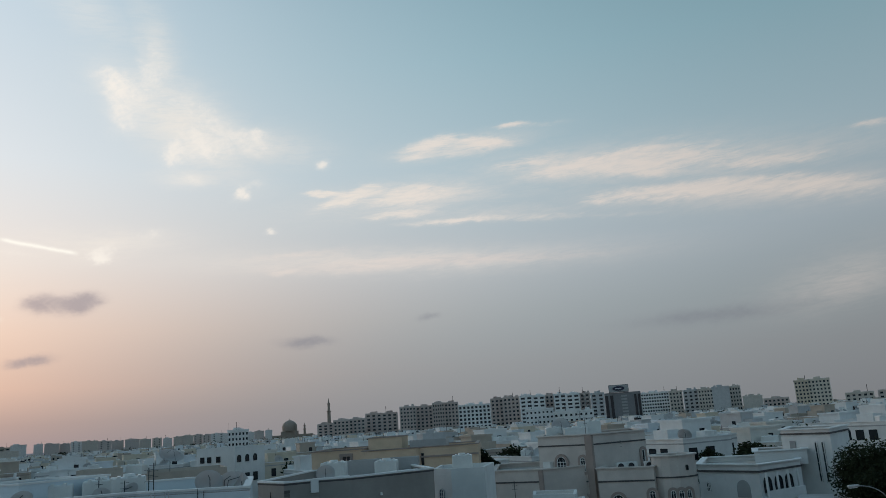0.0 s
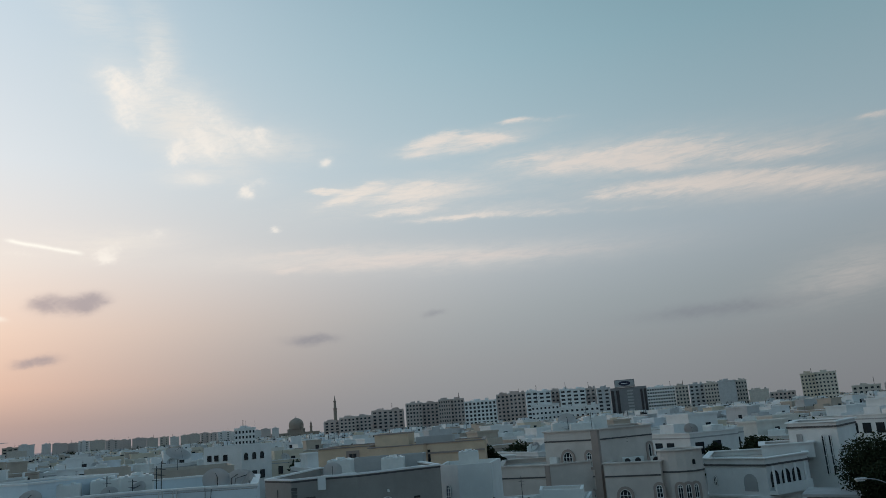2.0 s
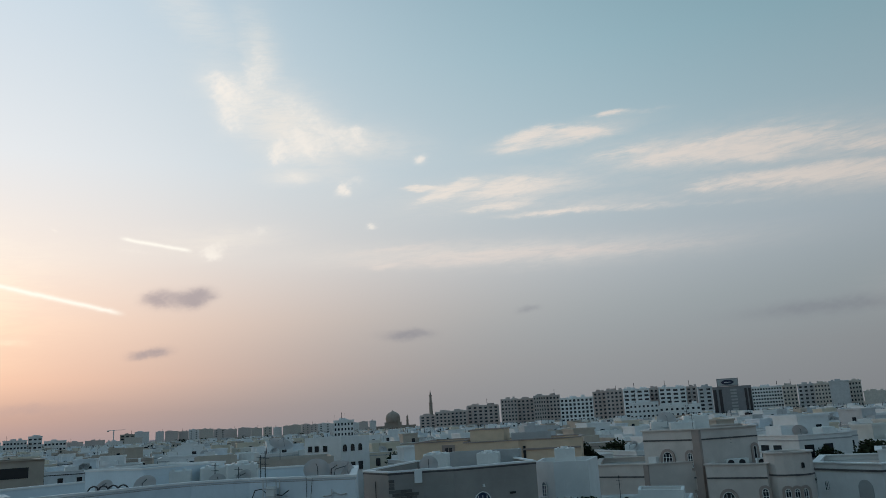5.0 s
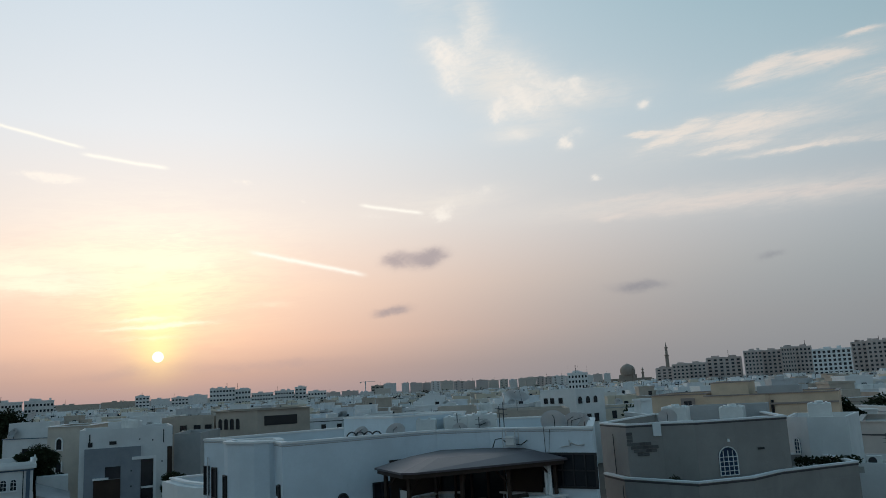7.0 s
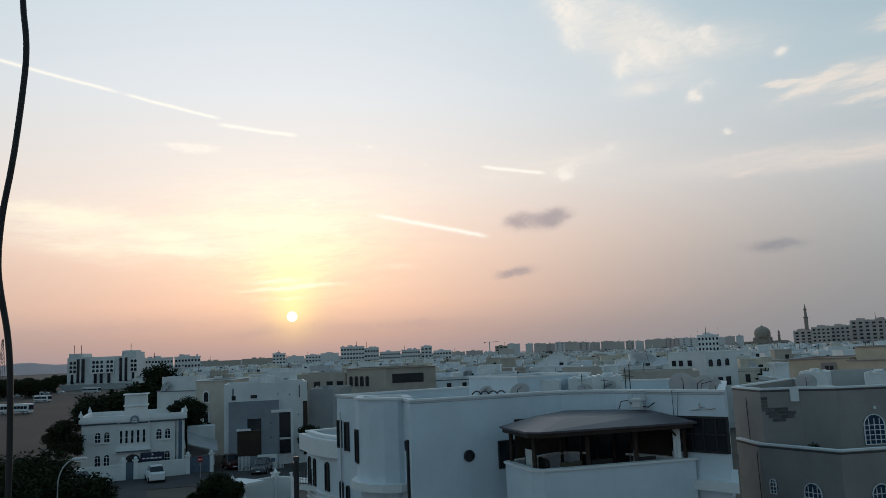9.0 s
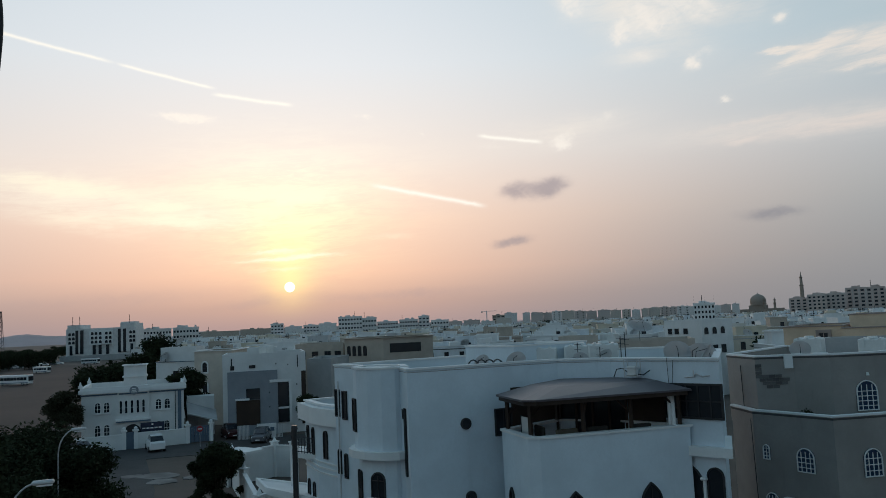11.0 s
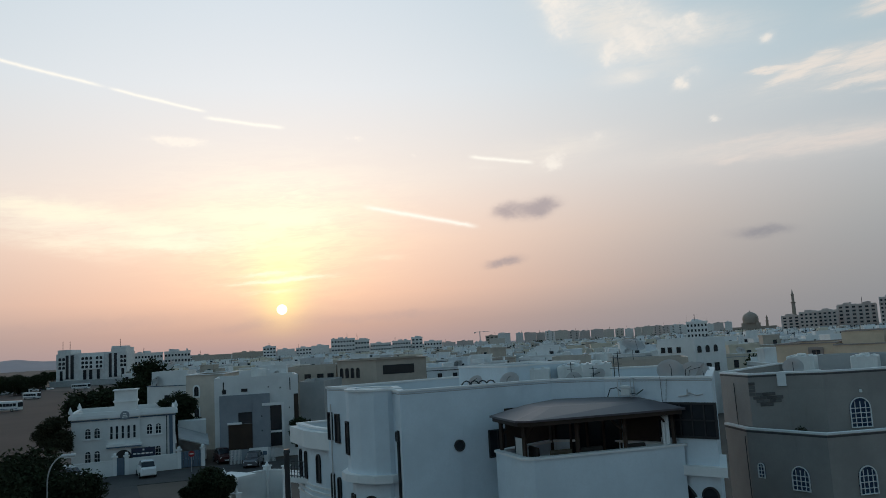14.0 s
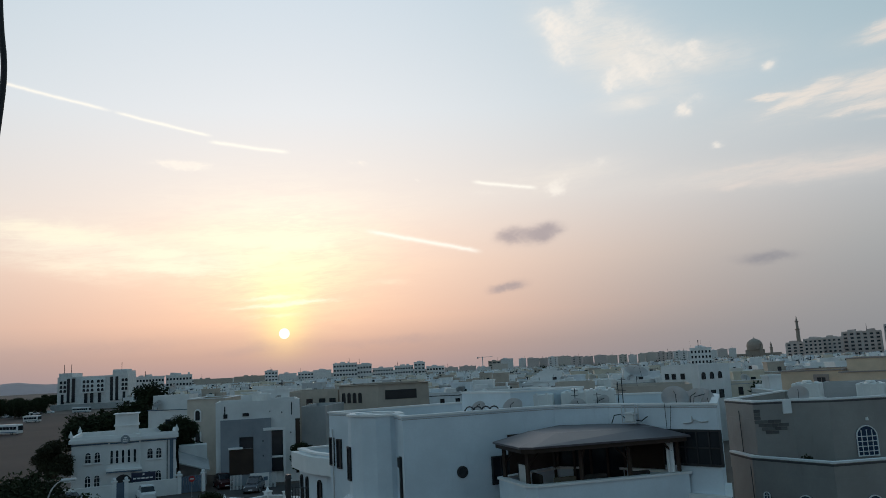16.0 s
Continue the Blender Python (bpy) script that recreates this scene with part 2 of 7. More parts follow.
    for a0, e0, L, W, tilt, k, soft in TRAILS:
        u, v = local(a0, e0, L, W, tilt, False)
        v = n.m("ADD", v, n.m("MULTIPLY", n.m("SUBTRACT", puff_tex, 0.5), 2.2))
        ends = n.smooth(n.m("ABSOLUTE", u), 1.0, 0.7)
        one = n.m("MULTIPLY", n.m("MULTIPLY", n.m("EXPONENT", n.m("MULTIPLY", n.m("MULTIPLY", v, v), -1.0)), ends), k)
        trails = one if trails is None else n.m("MAXIMUM", trails, one)
    col = n.mix(n.m("MULTIPLY", trails, 0.95), col, n.mix(side, lin(240, 232, 224), lin(255, 252, 242)))
    # the sun's disc in the haze
    dist = n.m("SQRT", n.m("ADD", n.m("POWER", n.m("ABSOLUTE", da), 2.0), n.m("POWER", n.m("ABSOLUTE", n.m("SUBTRACT", el, SUN_EL)), 2.0)))
    disc = n.smooth(dist, 0.40, 0.30)
    halo = n.m("EXPONENT", n.m("MULTIPLY", n.m("POWER", n.m("DIVIDE", dist, 1.3), 2.0), -1.0))
    col = n.mix(halo, col, (0.25, 0.16, 0.02, 1), "ADD")
    col = n.mix(disc, col, (2.6, 2.3, 1.8, 1))
    # dusk gathers in the east
    east = n.smooth(n.m("ABSOLUTE", n.m("SUBTRACT", n.m("PINGPONG", n.m("ADD", da, 720.0), 180.0), 0.0)), 75.0, 135.0)
    dim = n.m("SUBTRACT", 1.0, n.m("MULTIPLY", n.smooth(da, 42.0, 80.0), 0.2))
    col = n.mix(east, col, n.mix(1.0, col, (0.93, 0.99, 1.06, 1), "MULTIPLY"))
    sky = n.node("ShaderNodeTexSky", sky_type="NISHITA", sun_disc=False, sun_elevation=radians(SUN_EL), sun_rotation=radians(SUN_AZ), dust_density=4.0, ozone_density=2.0)
    base = n.node("ShaderNodeBackground")
    n.put(base.inputs[0], sky.outputs[0])
    base.inputs[1].default_value = 0.008
    haze = n.node("ShaderNodeBackground")
    n.put(haze.inputs[0], col)
    n.put(haze.inputs[1], dim)
    add = n.node("ShaderNodeAddShader")
    out = n.node("ShaderNodeOutputWorld")
    t.links.new(base.outputs[0], add.inputs[0])
    t.links.new(haze.outputs[0], add.inputs[1])
    t.links.new(add.outputs[0], out.inputs[0])


make_world()


def polar(az, d, z=0.0):
    return Vector((d * math.sin(radians(az)), d * math.cos(radians(az)), z))


lamp = bpy.data.lights.new("sun", "SUN")
lamp.energy, lamp.angle, lamp.color = 0.18, radians(6.0), (1.0, 0.66, 0.42)
sun_ob = new("sun", lamp)
sun_ob.matrix_world = look(polar(SUN_AZ, 100, 100 * math.tan(radians(SUN_EL))), (0, 0, 0))

# ---------------- materials ----------------
MATS = {}


def mat(name, color, rough=0.8, metal=0.0, var=0.12, scale=1.5, bump=0.15, bump_scale=14.0, stain=0.0, stain_color=(0.16, 0.14, 0.12), per_object=0.0, spec=0.3):
    """A worn surface: base colour with broad blotches, fine grain and relief; stain: streaky dirt."""
    if name in MATS:
        return MATS[name]
    m = bpy.data.materials.new(name)
    m.use_nodes = True
    t = m.node_tree
    n = Net(t)
    b = t.nodes["Principled BSDF"]
    co = n.node("ShaderNodeTexCoord").outputs["Object"]
    broad = n.noise(co, scale * 0.35, 4.0, 0.6)
    grain = n.noise(co, scale * 6.0, 3.0, 0.6)
    c = tuple(color) + (1.0,)
    lo = tuple(v * (1 - var) for v in color) + (1.0,)
    hi = tuple(min(1.0, v * (1 + var * 0.6)) for v in color) + (1.0,)
    col = n.mix(n.smooth(broad, 0.3, 0.7), lo, hi)
    col = n.mix(n.m("MULTIPLY", n.smooth(grain, 0.35, 0.75), 0.35), col, lo)
    if stain:
        mp = n.node("ShaderNodeMapping")
        n.put(mp.inputs[0], co)
        mp.inputs["Scale"].default_value = (1.0, 1.0, 0.18)
        streak = n.noise(mp.outputs[0], 2.2, 5.0, 0.7, 0.4)
        col = n.mix(n.m("MULTIPLY", n.smooth(streak, 0.56, 0.82), stain), col, tuple(stain_color) + (1.0,))
    if per_object:
        r = n.node("ShaderNodeObjectInfo").outputs["Random"]
        hsv = n.node("ShaderNodeHueSaturation")
        n.put(hsv.inputs["Value"], n.m("ADD", n.m("MULTIPLY", r, per_object), 1.0 - per_object * 0.7))
        n.put(hsv.inputs["Color"], col)
        col = hsv.outputs[0]
    n.put(b.inputs["Base Color"], col)
    b.inputs["Roughness"].default_value = rough
    b.inputs["Metallic"].default_value = metal
    b.inputs["Specular IOR Level"].default_value = spec
    if bump:
        bn = n.node("ShaderNodeBump")
        bn.inputs["Strength"].default_value = bump
        bn.inputs["Distance"].default_value = 0.02
        n.put(bn.inputs["Height"], n.noise(co, bump_scale, 4.0, 0.6))
        n.put(b.inputs["Normal"], bn.outputs[0])
    MATS[name] = m
    return m


WHITE_BLUE = mat("bluish_white_render", (0.67, 0.74, 0.79), stain=0.22, var=0.08, stain_color=(0.38, 0.40, 0.42))
WHITE = mat("white_render", (0.72, 0.72, 0.71), stain=0.22, var=0.08, stain_color=(0.38, 0.36, 0.34))
TRIM = mat("white_trim", (0.78, 0.78, 0.77), var=0.06, stain=0.15, stain_color=(0.4, 0.38, 0.35))
GREY = mat("grey_render", (0.32, 0.295, 0.275), stain=0.3, stain_color=(0.13, 0.125, 0.12))
GREY_LIGHT = mat("light_grey_render", (0.40, 0.40, 0.40), stain=0.2)
GREY_BLUE = mat("blue_grey_panel", (0.26, 0.28, 0.31), stain=0.1)
CREAM = mat("cream_render", (0.68, 0.52, 0.38), stain=0.25, stain_color=(0.35, 0.28, 0.19))
BLUSH = mat("blush_render", (0.60, 0.54, 0.50), stain=0.2, stain_color=(0.4, 0.35, 0.32))
BROWNBAND = mat("brown_band", (0.36, 0.29, 0.26), stain=0.1)
DARKLINE = mat("dark_line", (0.10, 0.09, 0.09))
BEIGE = mat("beige_render", (0.45, 0.39, 0.33), stain=0.25)
PINKISH = mat("pink_brown_render", (0.58, 0.48, 0.44), stain=0.1)
CONCRETE = mat("roof_screed", (0.42, 0.40, 0.37), stain=0.35, var=0.2)
PALE = mat("pale_apartment_render", (0.72, 0.70, 0.68), stain=0.1)
GLASS = mat("dark_glass", (0.018, 0.022, 0.028), rough=0.12, var=0.2, bump=0.0, spec=0.5)
BLUEGLASS = mat("blue_tinted_glass", (0.03, 0.05, 0.09), rough=0.12, bump=0.0, spec=0.5)
BLACKFRAME = mat("black_frame", (0.03, 0.03, 0.032), rough=0.5)
WOODDARK = mat("dark_timber", (0.045, 0.028, 0.02), rough=0.6, var=0.3)
SHEET = mat("brown_roof_sheet", (0.085, 0.072, 0.08), rough=0.4, var=0.1, bump=0.05, spec=0.5)
METAL = mat("galvanised_metal", (0.45, 0.45, 0.46), rough=0.45, metal=0.7)
DARKMETAL = mat("dark_metal", (0.05, 0.05, 0.055), rough=0.5, metal=0.3)
PLASTICWHITE = mat("white_tank_plastic", (0.74, 0.74, 0.72), rough=0.5, stain=0.2, stain_color=(0.4, 0.38, 0.33))
SAND = mat("sandy_ground", (0.10, 0.075, 0.06), var=0.25, scale=0.25, bump=0.4, bump_scale=3.0)
ASPHALT = mat("asphalt", (0.06, 0.055, 0.054), var=0.25, scale=0.6, bump=0.3, bump_scale=30.0)
LEAF = mat("leaf", (0.034, 0.042, 0.022), var=0.4, scale=2.0, rough=0.9, bump=0.0, spec=0.08)
LEAFDRY = mat("leaf_dull", (0.05, 0.05, 0.03), var=0.4, scale=2.0, rough=0.9, bump=0.0, spec=0.08)
BARK = mat("bark", (0.10, 0.075, 0.055), var=0.3, bump=0.6)
STONE = mat("mosque_stone", (0.36, 0.29, 0.24), var=0.1)
RUBBER = mat("tyre_rubber", (0.02, 0.02, 0.02), rough=0.9)
CARWHITE = mat("white_car_paint", (0.75, 0.75, 0.75), rough=0.25, var=0.03, bump=0.0, spec=0.5)
CARGREY = mat("grey_car_paint", (0.10, 0.10, 0.11), rough=0.25, var=0.03, bump=0.0, spec=0.5)
BUSBLUE = mat("dull_blue_paint", (0.10, 0.14, 0.19), rough=0.5, var=0.1)
NAVY = mat("navy_sign_paint", (0.025, 0.03, 0.06), rough=0.5)
# mauve of the distance haze put into the hills' base colour
HILL = mat("hazy_bare_hills", (0.46, 0.36, 0.36), var=0.08, scale=0.02, bump=0.0)


# ---------------- mesh helpers ----------------
def mesh_of(bm, name, material, smooth=False):
    me = bpy.data.meshes.new(name)
    bmesh.ops.recalc_face_normals(bm, faces=bm.faces)
    bm.to_mesh(me)
    bm.free()
    me.materials.append(material)
    if smooth:
        me.shade_smooth()
    return me


def part(name, bm, material, parent=None, label="", m=None, smooth=False):
    """Links a bmesh, or a mesh, as one object under a thing or a part."""
    me = mesh_of(bm, name, material, smooth) if isinstance(bm, bmesh.types.BMesh) else bm
    ob = new(name, me)
    ob.parent = parent
    if m is not None:
        ob.matrix_basis = m
    return tagged(ob, label)


def thing(name, label, category, m=None, group="", kind=""):
    ob = new(name)
    ob.empty_display_size = 0.5
    if m is not None:
        ob.matrix_basis = m
    return tagged(ob, label, category, group, kind)


def bx(bm, x0, y0, z0, x1, y1, z1, bevel=0.0):
    r = bmesh.ops.create_cube(bm, size=1.0, matrix=Matrix.Translation(((x0 + x1) / 2, (y0 + y1) / 2, (z0 + z1) / 2)) @ Matrix.Diagonal((abs(x1 - x0), abs(y1 - y0), abs(z1 - z0), 1)))
    if bevel:
        es = {e for v in r["verts"] for e in v.link_edges}
        bmesh.ops.bevel(bm, geom=list(es), offset=bevel, segments=1, affect="EDGES")
    return bm


def boxes(*rows, bevel=0.0):
    bm = bmesh.new()
    for r in rows:
        bx(bm, *r, bevel=bevel)
    return bm


def extrude(bm, poly, z0, z1):
    lo = [bm.verts.new((p[0], p[1], z0)) for p in poly]
    hi = [bm.verts.new((p[0], p[1], z1)) for p in poly]
    bm.faces.new(lo[::-1])
    bm.faces.new(hi)
    k = len(poly)
    for i in range(k):
        bm.faces.new((lo[i], lo[(i + 1) % k], hi[(i + 1) % k], hi[i]))
    return bm


def inset(poly, d):
    """The polygon moved inwards by d (outwards if negative); corners counter-clockwise."""
    out = []
    k = len(poly)
    for i in range(k):
        a, b, c = (Vector(poly[(i + j) % k][:2]) for j in (-1, 0, 1))
        u, v = (b - a).normalized(), (c - b).normalized()
        n1, n2 = Vector((-u.y, u.x)), Vector((-v.y, v.x))
        s = n1 + n2
        q = s.length_squared
        out.append(tuple(b + (s * (2 * d / q) if q > 0.2 else n1 * d)))
    return out


def ring(bm, poly, t, z0, z1):
    """A wall of thickness t that follows the polygon (inside it), from z0 to z1."""
    inn = inset(poly, t)
    k = len(poly)
    v = [[bm.verts.new((p[0], p[1], z)) for p in q] for q, z in ((poly, z0), (poly, z1), (inn, z1), (inn, z0))]
    for i in range(k):
        j = (i + 1) % k
        for a in range(4):
            b = (a + 1) % 4
            bm.faces.new((v[a][i], v[a][j], v[b][j], v[b][i]))
    return bm


def rect(x0, y0, x1, y1):
    return [(x0, y0), (x1, y0), (x1, y1), (x0, y1)]


def cyl(bm, r1, r2, z0, z1, seg=12, x=0.0, y=0.0):
    bmesh.ops.create_cone(bm, cap_ends=True, segments=seg, radius1=r1, radius2=r2, depth=z1 - z0, matrix=Matrix.Translation((x, y, (z0 + z1) / 2)))
    return bm


def tube(bm, pts, r, seg=6):
    """A thin bar along points."""
    pts = [Vector(p) for p in pts]
    rows = []
    for i, p in enumerate(pts):
        d = (pts[min(i + 1, len(pts) - 1)] - pts[max(i - 1, 0)])
        if d.length < 1e-5:
            d = pts[i] - pts[i - 1]
        d.normalize()
        a = d.cross(Vector((0.31, 0.87, 0.12)) if abs(d.z) > 0.8 else Vector((0, 0, 1))).normalized()
        b = d.cross(a)
        rows.append([bm.verts.new(p + (a * math.cos(t) + b * math.sin(t)) * r) for t in [2 * math.pi * k / seg for k in range(seg)]])
    for u, v in zip(rows, rows[1:]):
        for k in range(seg):
            bm.faces.new((u[k], u[(k + 1) % seg], v[(k + 1) % seg], v[k]))
    bm.faces.new(rows[0])
    bm.faces.new(rows[-1][::-1])
    return bm


def on_wall(p, q, s, z, out=0.0):
    """The pose of something on the wall from p to q: s metres along it, at height z; x runs along the wall, -y out of it."""
    p, q = Vector(p[:2]), Vector(q[:2])
    u = (q - p).normalized()
    o = Vector((u.y, -u.x))
    w = p + u * s + o * out
    return Matrix.Translation((w.x, w.y, z)) @ Matrix.Rotation(math.atan2(u.y, u.x), 4, "Z")


def arch(w, h, kind, seg=10):
    """The outline of an opening of width w and height h, its foot at 0: square, round or pointed head."""
    pts = [(-w / 2, 0), (w / 2, 0)]
    if kind == "round":
        pts += [(w / 2 * math.cos(a), h - w / 2 + w / 2 * math.sin(a)) for a in [math.pi * i / seg for i in range(seg + 1)]]
    elif kind == "point":
        k = h - w * 0.75
        right = [(w / 2 * (1 - (i / 5) ** 1.6), k + w * 0.75 * (i / 5) ** 0.85) for i in range(6)]
        pts += right + [(-x, z) for x, z in right[-2::-1]]
    elif kind == "disc":
        pts = [(w / 2 * math.cos(2 * math.pi * i / 20), h / 2 + w / 2 * math.sin(2 * math.pi * i / 20)) for i in range(20)]
    else:
        pts += [(w / 2, h), (-w / 2, h)]
    return pts


def plate(bm, outline, y0, y1):
    """An upright plate of the outline (x, z), from depth y0 to y1."""
    a = [bm.verts.new((x, y0, z)) for x, z in outline]
    b = [bm.verts.new((x, y1, z)) for x, z in outline]
    bm.faces.new(a)
    bm.faces.new(b[::-1])
    k = len(outline)
    for i in range(k):
        bm.faces.new((a[i], a[(i + 1) % k], b[(i + 1) % k], b[i]))
    return bm


def border(bm, outline, wide, y0, y1):
    """A frame of that width inside the outline."""
    cx = sum(p[0] for p in outline) / len(outline)
    cz = sum(p[1] for p in outline) / len(outline)
    inn = inset(outline, wide)
    k = len(outline)
    rows = [[bm.verts.new((x, y, z)) for x, z in o] for o, y in ((outline, y0), (inn, y0), (inn, y1), (outline, y1))]
    for i in range(k):
        j = (i + 1) % k
        for a in range(4):
            b = (a + 1) % 4
            bm.faces.new((rows[a][i], rows[a][j], rows[b][j], rows[b][i]))
    return bm


WINDOW_CACHE = {}


def window(parent, m, w, h, kind="square", frame_mat=None, glass=None, bars=(1, 1), surround=None, sill=False, thick=0.06):
    """A window on a wall: glass, frame with its bars, and, where given, a raised surround."""
    frame_mat, glass = frame_mat or BLACKFRAME, glass or GLASS
    key = (round(w, 2), round(h, 2), kind, frame_mat.name, glass.name, bars, thick)
    if key not in WINDOW_CACHE:
        o = arch(w, h, kind)
        pane = mesh_of(plate(bmesh.new(), o, -0.02, 0.02), "pane", glass)
        bm = border(bmesh.new(), o, thick, -0.07, 0.0)
        nx, nz = bars
        zt = h if kind == "square" else h - w * 0.5
        for i in range(1, nx):
            x = -w / 2 + w * i / nx
            bx(bm, x - thick * 0.35, -0.055, 0.02, x + thick * 0.35, -0.015, zt + (0 if kind == "square" else w * 0.3))
        for i in range(1, nz):
            z = zt * i / nz
            bx(bm, -w / 2 + 0.02, -0.052, z - thick * 0.35, w / 2 - 0.02, -0.018, z + thick * 0.35)
        if kind == "round" and nx > 1:
            bx(bm, -w / 2 + 0.02, -0.052, zt - thick * 0.35, w / 2 - 0.02, -0.018, zt + thick * 0.35)
        WINDOW_CACHE[key] = (pane, mesh_of(bm, "window_frame", frame_mat))
    pane, fr = WINDOW_CACHE[key]
    ob = part("window", pane, None, parent, m=m)
    part("window_frame", fr, None, ob)
    if surround:
        k2 = key + ("s",)
        if k2 not in WINDOW_CACHE:
            o = inset(arch(w, h, kind), -0.22)
            WINDOW_CACHE[k2] = mesh_of(border(bmesh.new(), o, 0.21, -0.1, 0.0), "window_surround", surround)
        part("window_surround", WINDOW_CACHE[k2], None, ob)
    if sill:
        k3 = ("sill", round(w, 2))
        if k3 not in WINDOW_CACHE:
            WINDOW_CACHE[k3] = mesh_of(boxes((-w / 2 - 0.12, -0.16, -0.1, w / 2 + 0.12, 0.0, 0.0)), "window_sill", TRIM)
        part("window_sill", WINDOW_CACHE[k3], None, ob)
    return ob


def block(parent, poly, z0, z1, wall=None, para=0.9, cap=0.0, cap_mat=None, name="wall"):
    """A flat-roofed block: solid walls to the roof, a parapet round it, and a coping."""
    wall = wall or WHITE
    bm = extrude(bmesh.new(), poly, z0, z1 - para)
    ob = part(name, bm, wall, parent)
    part("parapet", ring(bmesh.new(), poly, 0.2, z1 - para + 0.002, z1), wall, parent)
    part("roof_slab", extrude(bmesh.new(), inset(poly, 0.21), z1 - para + 0.004, z1 - para + 0.05), CONCRETE, parent)
    if cap:
        part("coping", ring(bmesh.new(), inset(poly, -cap), 0.2 + 2 * cap, z1 + 0.002, z1 + 0.1), cap_mat or TRIM, parent)
    return ob

# ---------------- loose things, built once and copied ----------------
def dish(m, r=0.6, group="satellite dishes", tilt=35):
    ob = thing("satellite_dish", "pale grey satellite dish on a short roof stand", "dish", m, group)
    bm = bmesh.new()
    rows = []
    for i in range(6):
        q = r * i / 5
        rows.append([bm.verts.new((q * math.cos(a), q * math.sin(a), 0.35 * q * q / r)) for a in [2 * math.pi * k / 20 for k in range(20)]] if i else [bm.verts.new((0, 0, 0))])
    for k in range(20):
        bm.faces.new((rows[0][0], rows[1][k], rows[1][(k + 1) % 20]))
    for a, b in zip(rows[1:], rows[2:]):
        for k in range(20):
            bm.faces.new((a[k], b[k], b[(k + 1) % 20], a[(k + 1) % 20]))
    bmesh.ops.solidify(bm, geom=bm.faces[:], thickness=0.02)
    turn = Matrix.Translation((0, 0, r + 0.25)) @ Matrix.Rotation(radians(90 - tilt), 4, "X")
    bowl = part("bowl", bm, METAL_PALE, ob, m=turn, smooth=True)
    part("feed_arm", tube(bmesh.new(), [(0, -r, 0.3), (0, -0.1, r * 0.95), (0, 0.6 * r, 0.25 * r)], 0.018), DARKMETAL, bowl)
    part("stand", tube(tube(bmesh.new(), [(0, 0, 0), (0, 0, r + 0.2)], 0.035), [(-0.3, 0, 0.02), (0.3, 0, 0.02)], 0.03), DARKMETAL, ob)
    return ob


def tank(m, w=1.6, d=1.3, h=1.2, group="roof water tanks"):
    ob = thing("water_tank", "white plastic water tank standing on a roof", "water tank", m, group)
    bm = boxes((-w / 2, -d / 2, 0.12, w / 2, d / 2, h), bevel=0.06)
    for x in (-w * 0.3, 0, w * 0.3):
        bx(bm, x - 0.07, -d / 2 - 0.03, 0.2, x + 0.07, d / 2 + 0.03, h + 0.05)
    part("shell", bm, PLASTICWHITE, ob)
    part("lid", cyl(bmesh.new(), 0.3, 0.26, h + 0.02, h + 0.14, 14), PLASTICWHITE, ob)
    part("plinth", boxes((-w / 2 + 0.1, -d / 2 + 0.1, 0, w / 2 - 0.1, d / 2 - 0.1, 0.118)), CONCRETE, ob)
    return ob


def ac_unit(m, group="air conditioners"):
    ob = thing("air_conditioner", "boxy outdoor air conditioner unit with a round grille", "air conditioner", m, group)
    part("casing", boxes((-0.45, -0.17, 0.08, 0.45, 0.17, 0.75), bevel=0.02), PLASTICWHITE, ob)
    fan = bmesh.new()
    cyl(fan, 0.26, 0.26, -0.02, 0.02, 16)
    part("fan_grille", fan, DARKMETAL, ob, m=Matrix.Translation((-0.12, -0.18, 0.42)) @ Matrix.Rotation(radians(90), 4, "X"))
    part("base", boxes((-0.4, -0.15, 0, 0.4, 0.15, 0.078)), DARKMETAL, ob)
    return ob


AERIAL_BAR = mesh_of(tube(bmesh.new(), [(-0.2, 0, 0), (0.2, 0, 0)], 0.01, 4), "cross_bar", DARKMETAL)


def aerial(m, h=2.6, group="roof aerials"):
    ob = thing("roof_aerial", "thin metal roof aerial pole with cross bars", "aerial", m, group)
    part("pole", tube(bmesh.new(), [(0, 0, 0), (0, 0, h)], 0.022), DARKMETAL, ob)
    for z in (h - 0.1, h - 0.35, h - 0.6):
        part("cross_bar", AERIAL_BAR, None, ob, m=Matrix.Translation((0, 0, z)))
    return ob


METAL_PALE = mat("pale_dish_paint", (0.58, 0.58, 0.58), rough=0.6, var=0.15, stain=0.2)


# trees
def leaf_mass(seed, blobs, leaves, size):
    """Many small leaves round the ends of limbs. blobs: (x, y, z, r)."""
    rs = np.random.RandomState(seed)
    total = sum(b[3] ** 2 for b in blobs)
    unit = lambda v: v / np.linalg.norm(v, axis=1, keepdims=True)
    quads = []
    for x, y, z, r in blobs:
        k = int(leaves * r * r / total)
        if not k:
            continue
        reach = r * rs.random_sample((k, 1)) ** 0.4 * rs.choice((0.85, 1.0, 1.1, 1.22), (k, 1))
        c = unit(rs.normal(size=(k, 3))) * reach * (1, 1, 0.75) + (x, y, z)
        a = unit(rs.normal(size=(k, 3)) * (1, 1, 0.7))
        b = unit(np.cross(a, rs.normal(size=(k, 3)))) * size * rs.uniform(0.3, 0.55, (k, 1))
        a = a * size * rs.uniform(0.7, 1.3, (k, 1))
        quads.append(np.stack((c - a, c + b, c + a, c - b), 1).reshape(-1, 3))
    verts = np.concatenate(quads)
    faces = np.arange(len(verts)).reshape(-1, 4)
    me = bpy.data.meshes.new("crown")
    me.from_pydata(verts.tolist(), [], faces.tolist())
    return me


TREES = {}


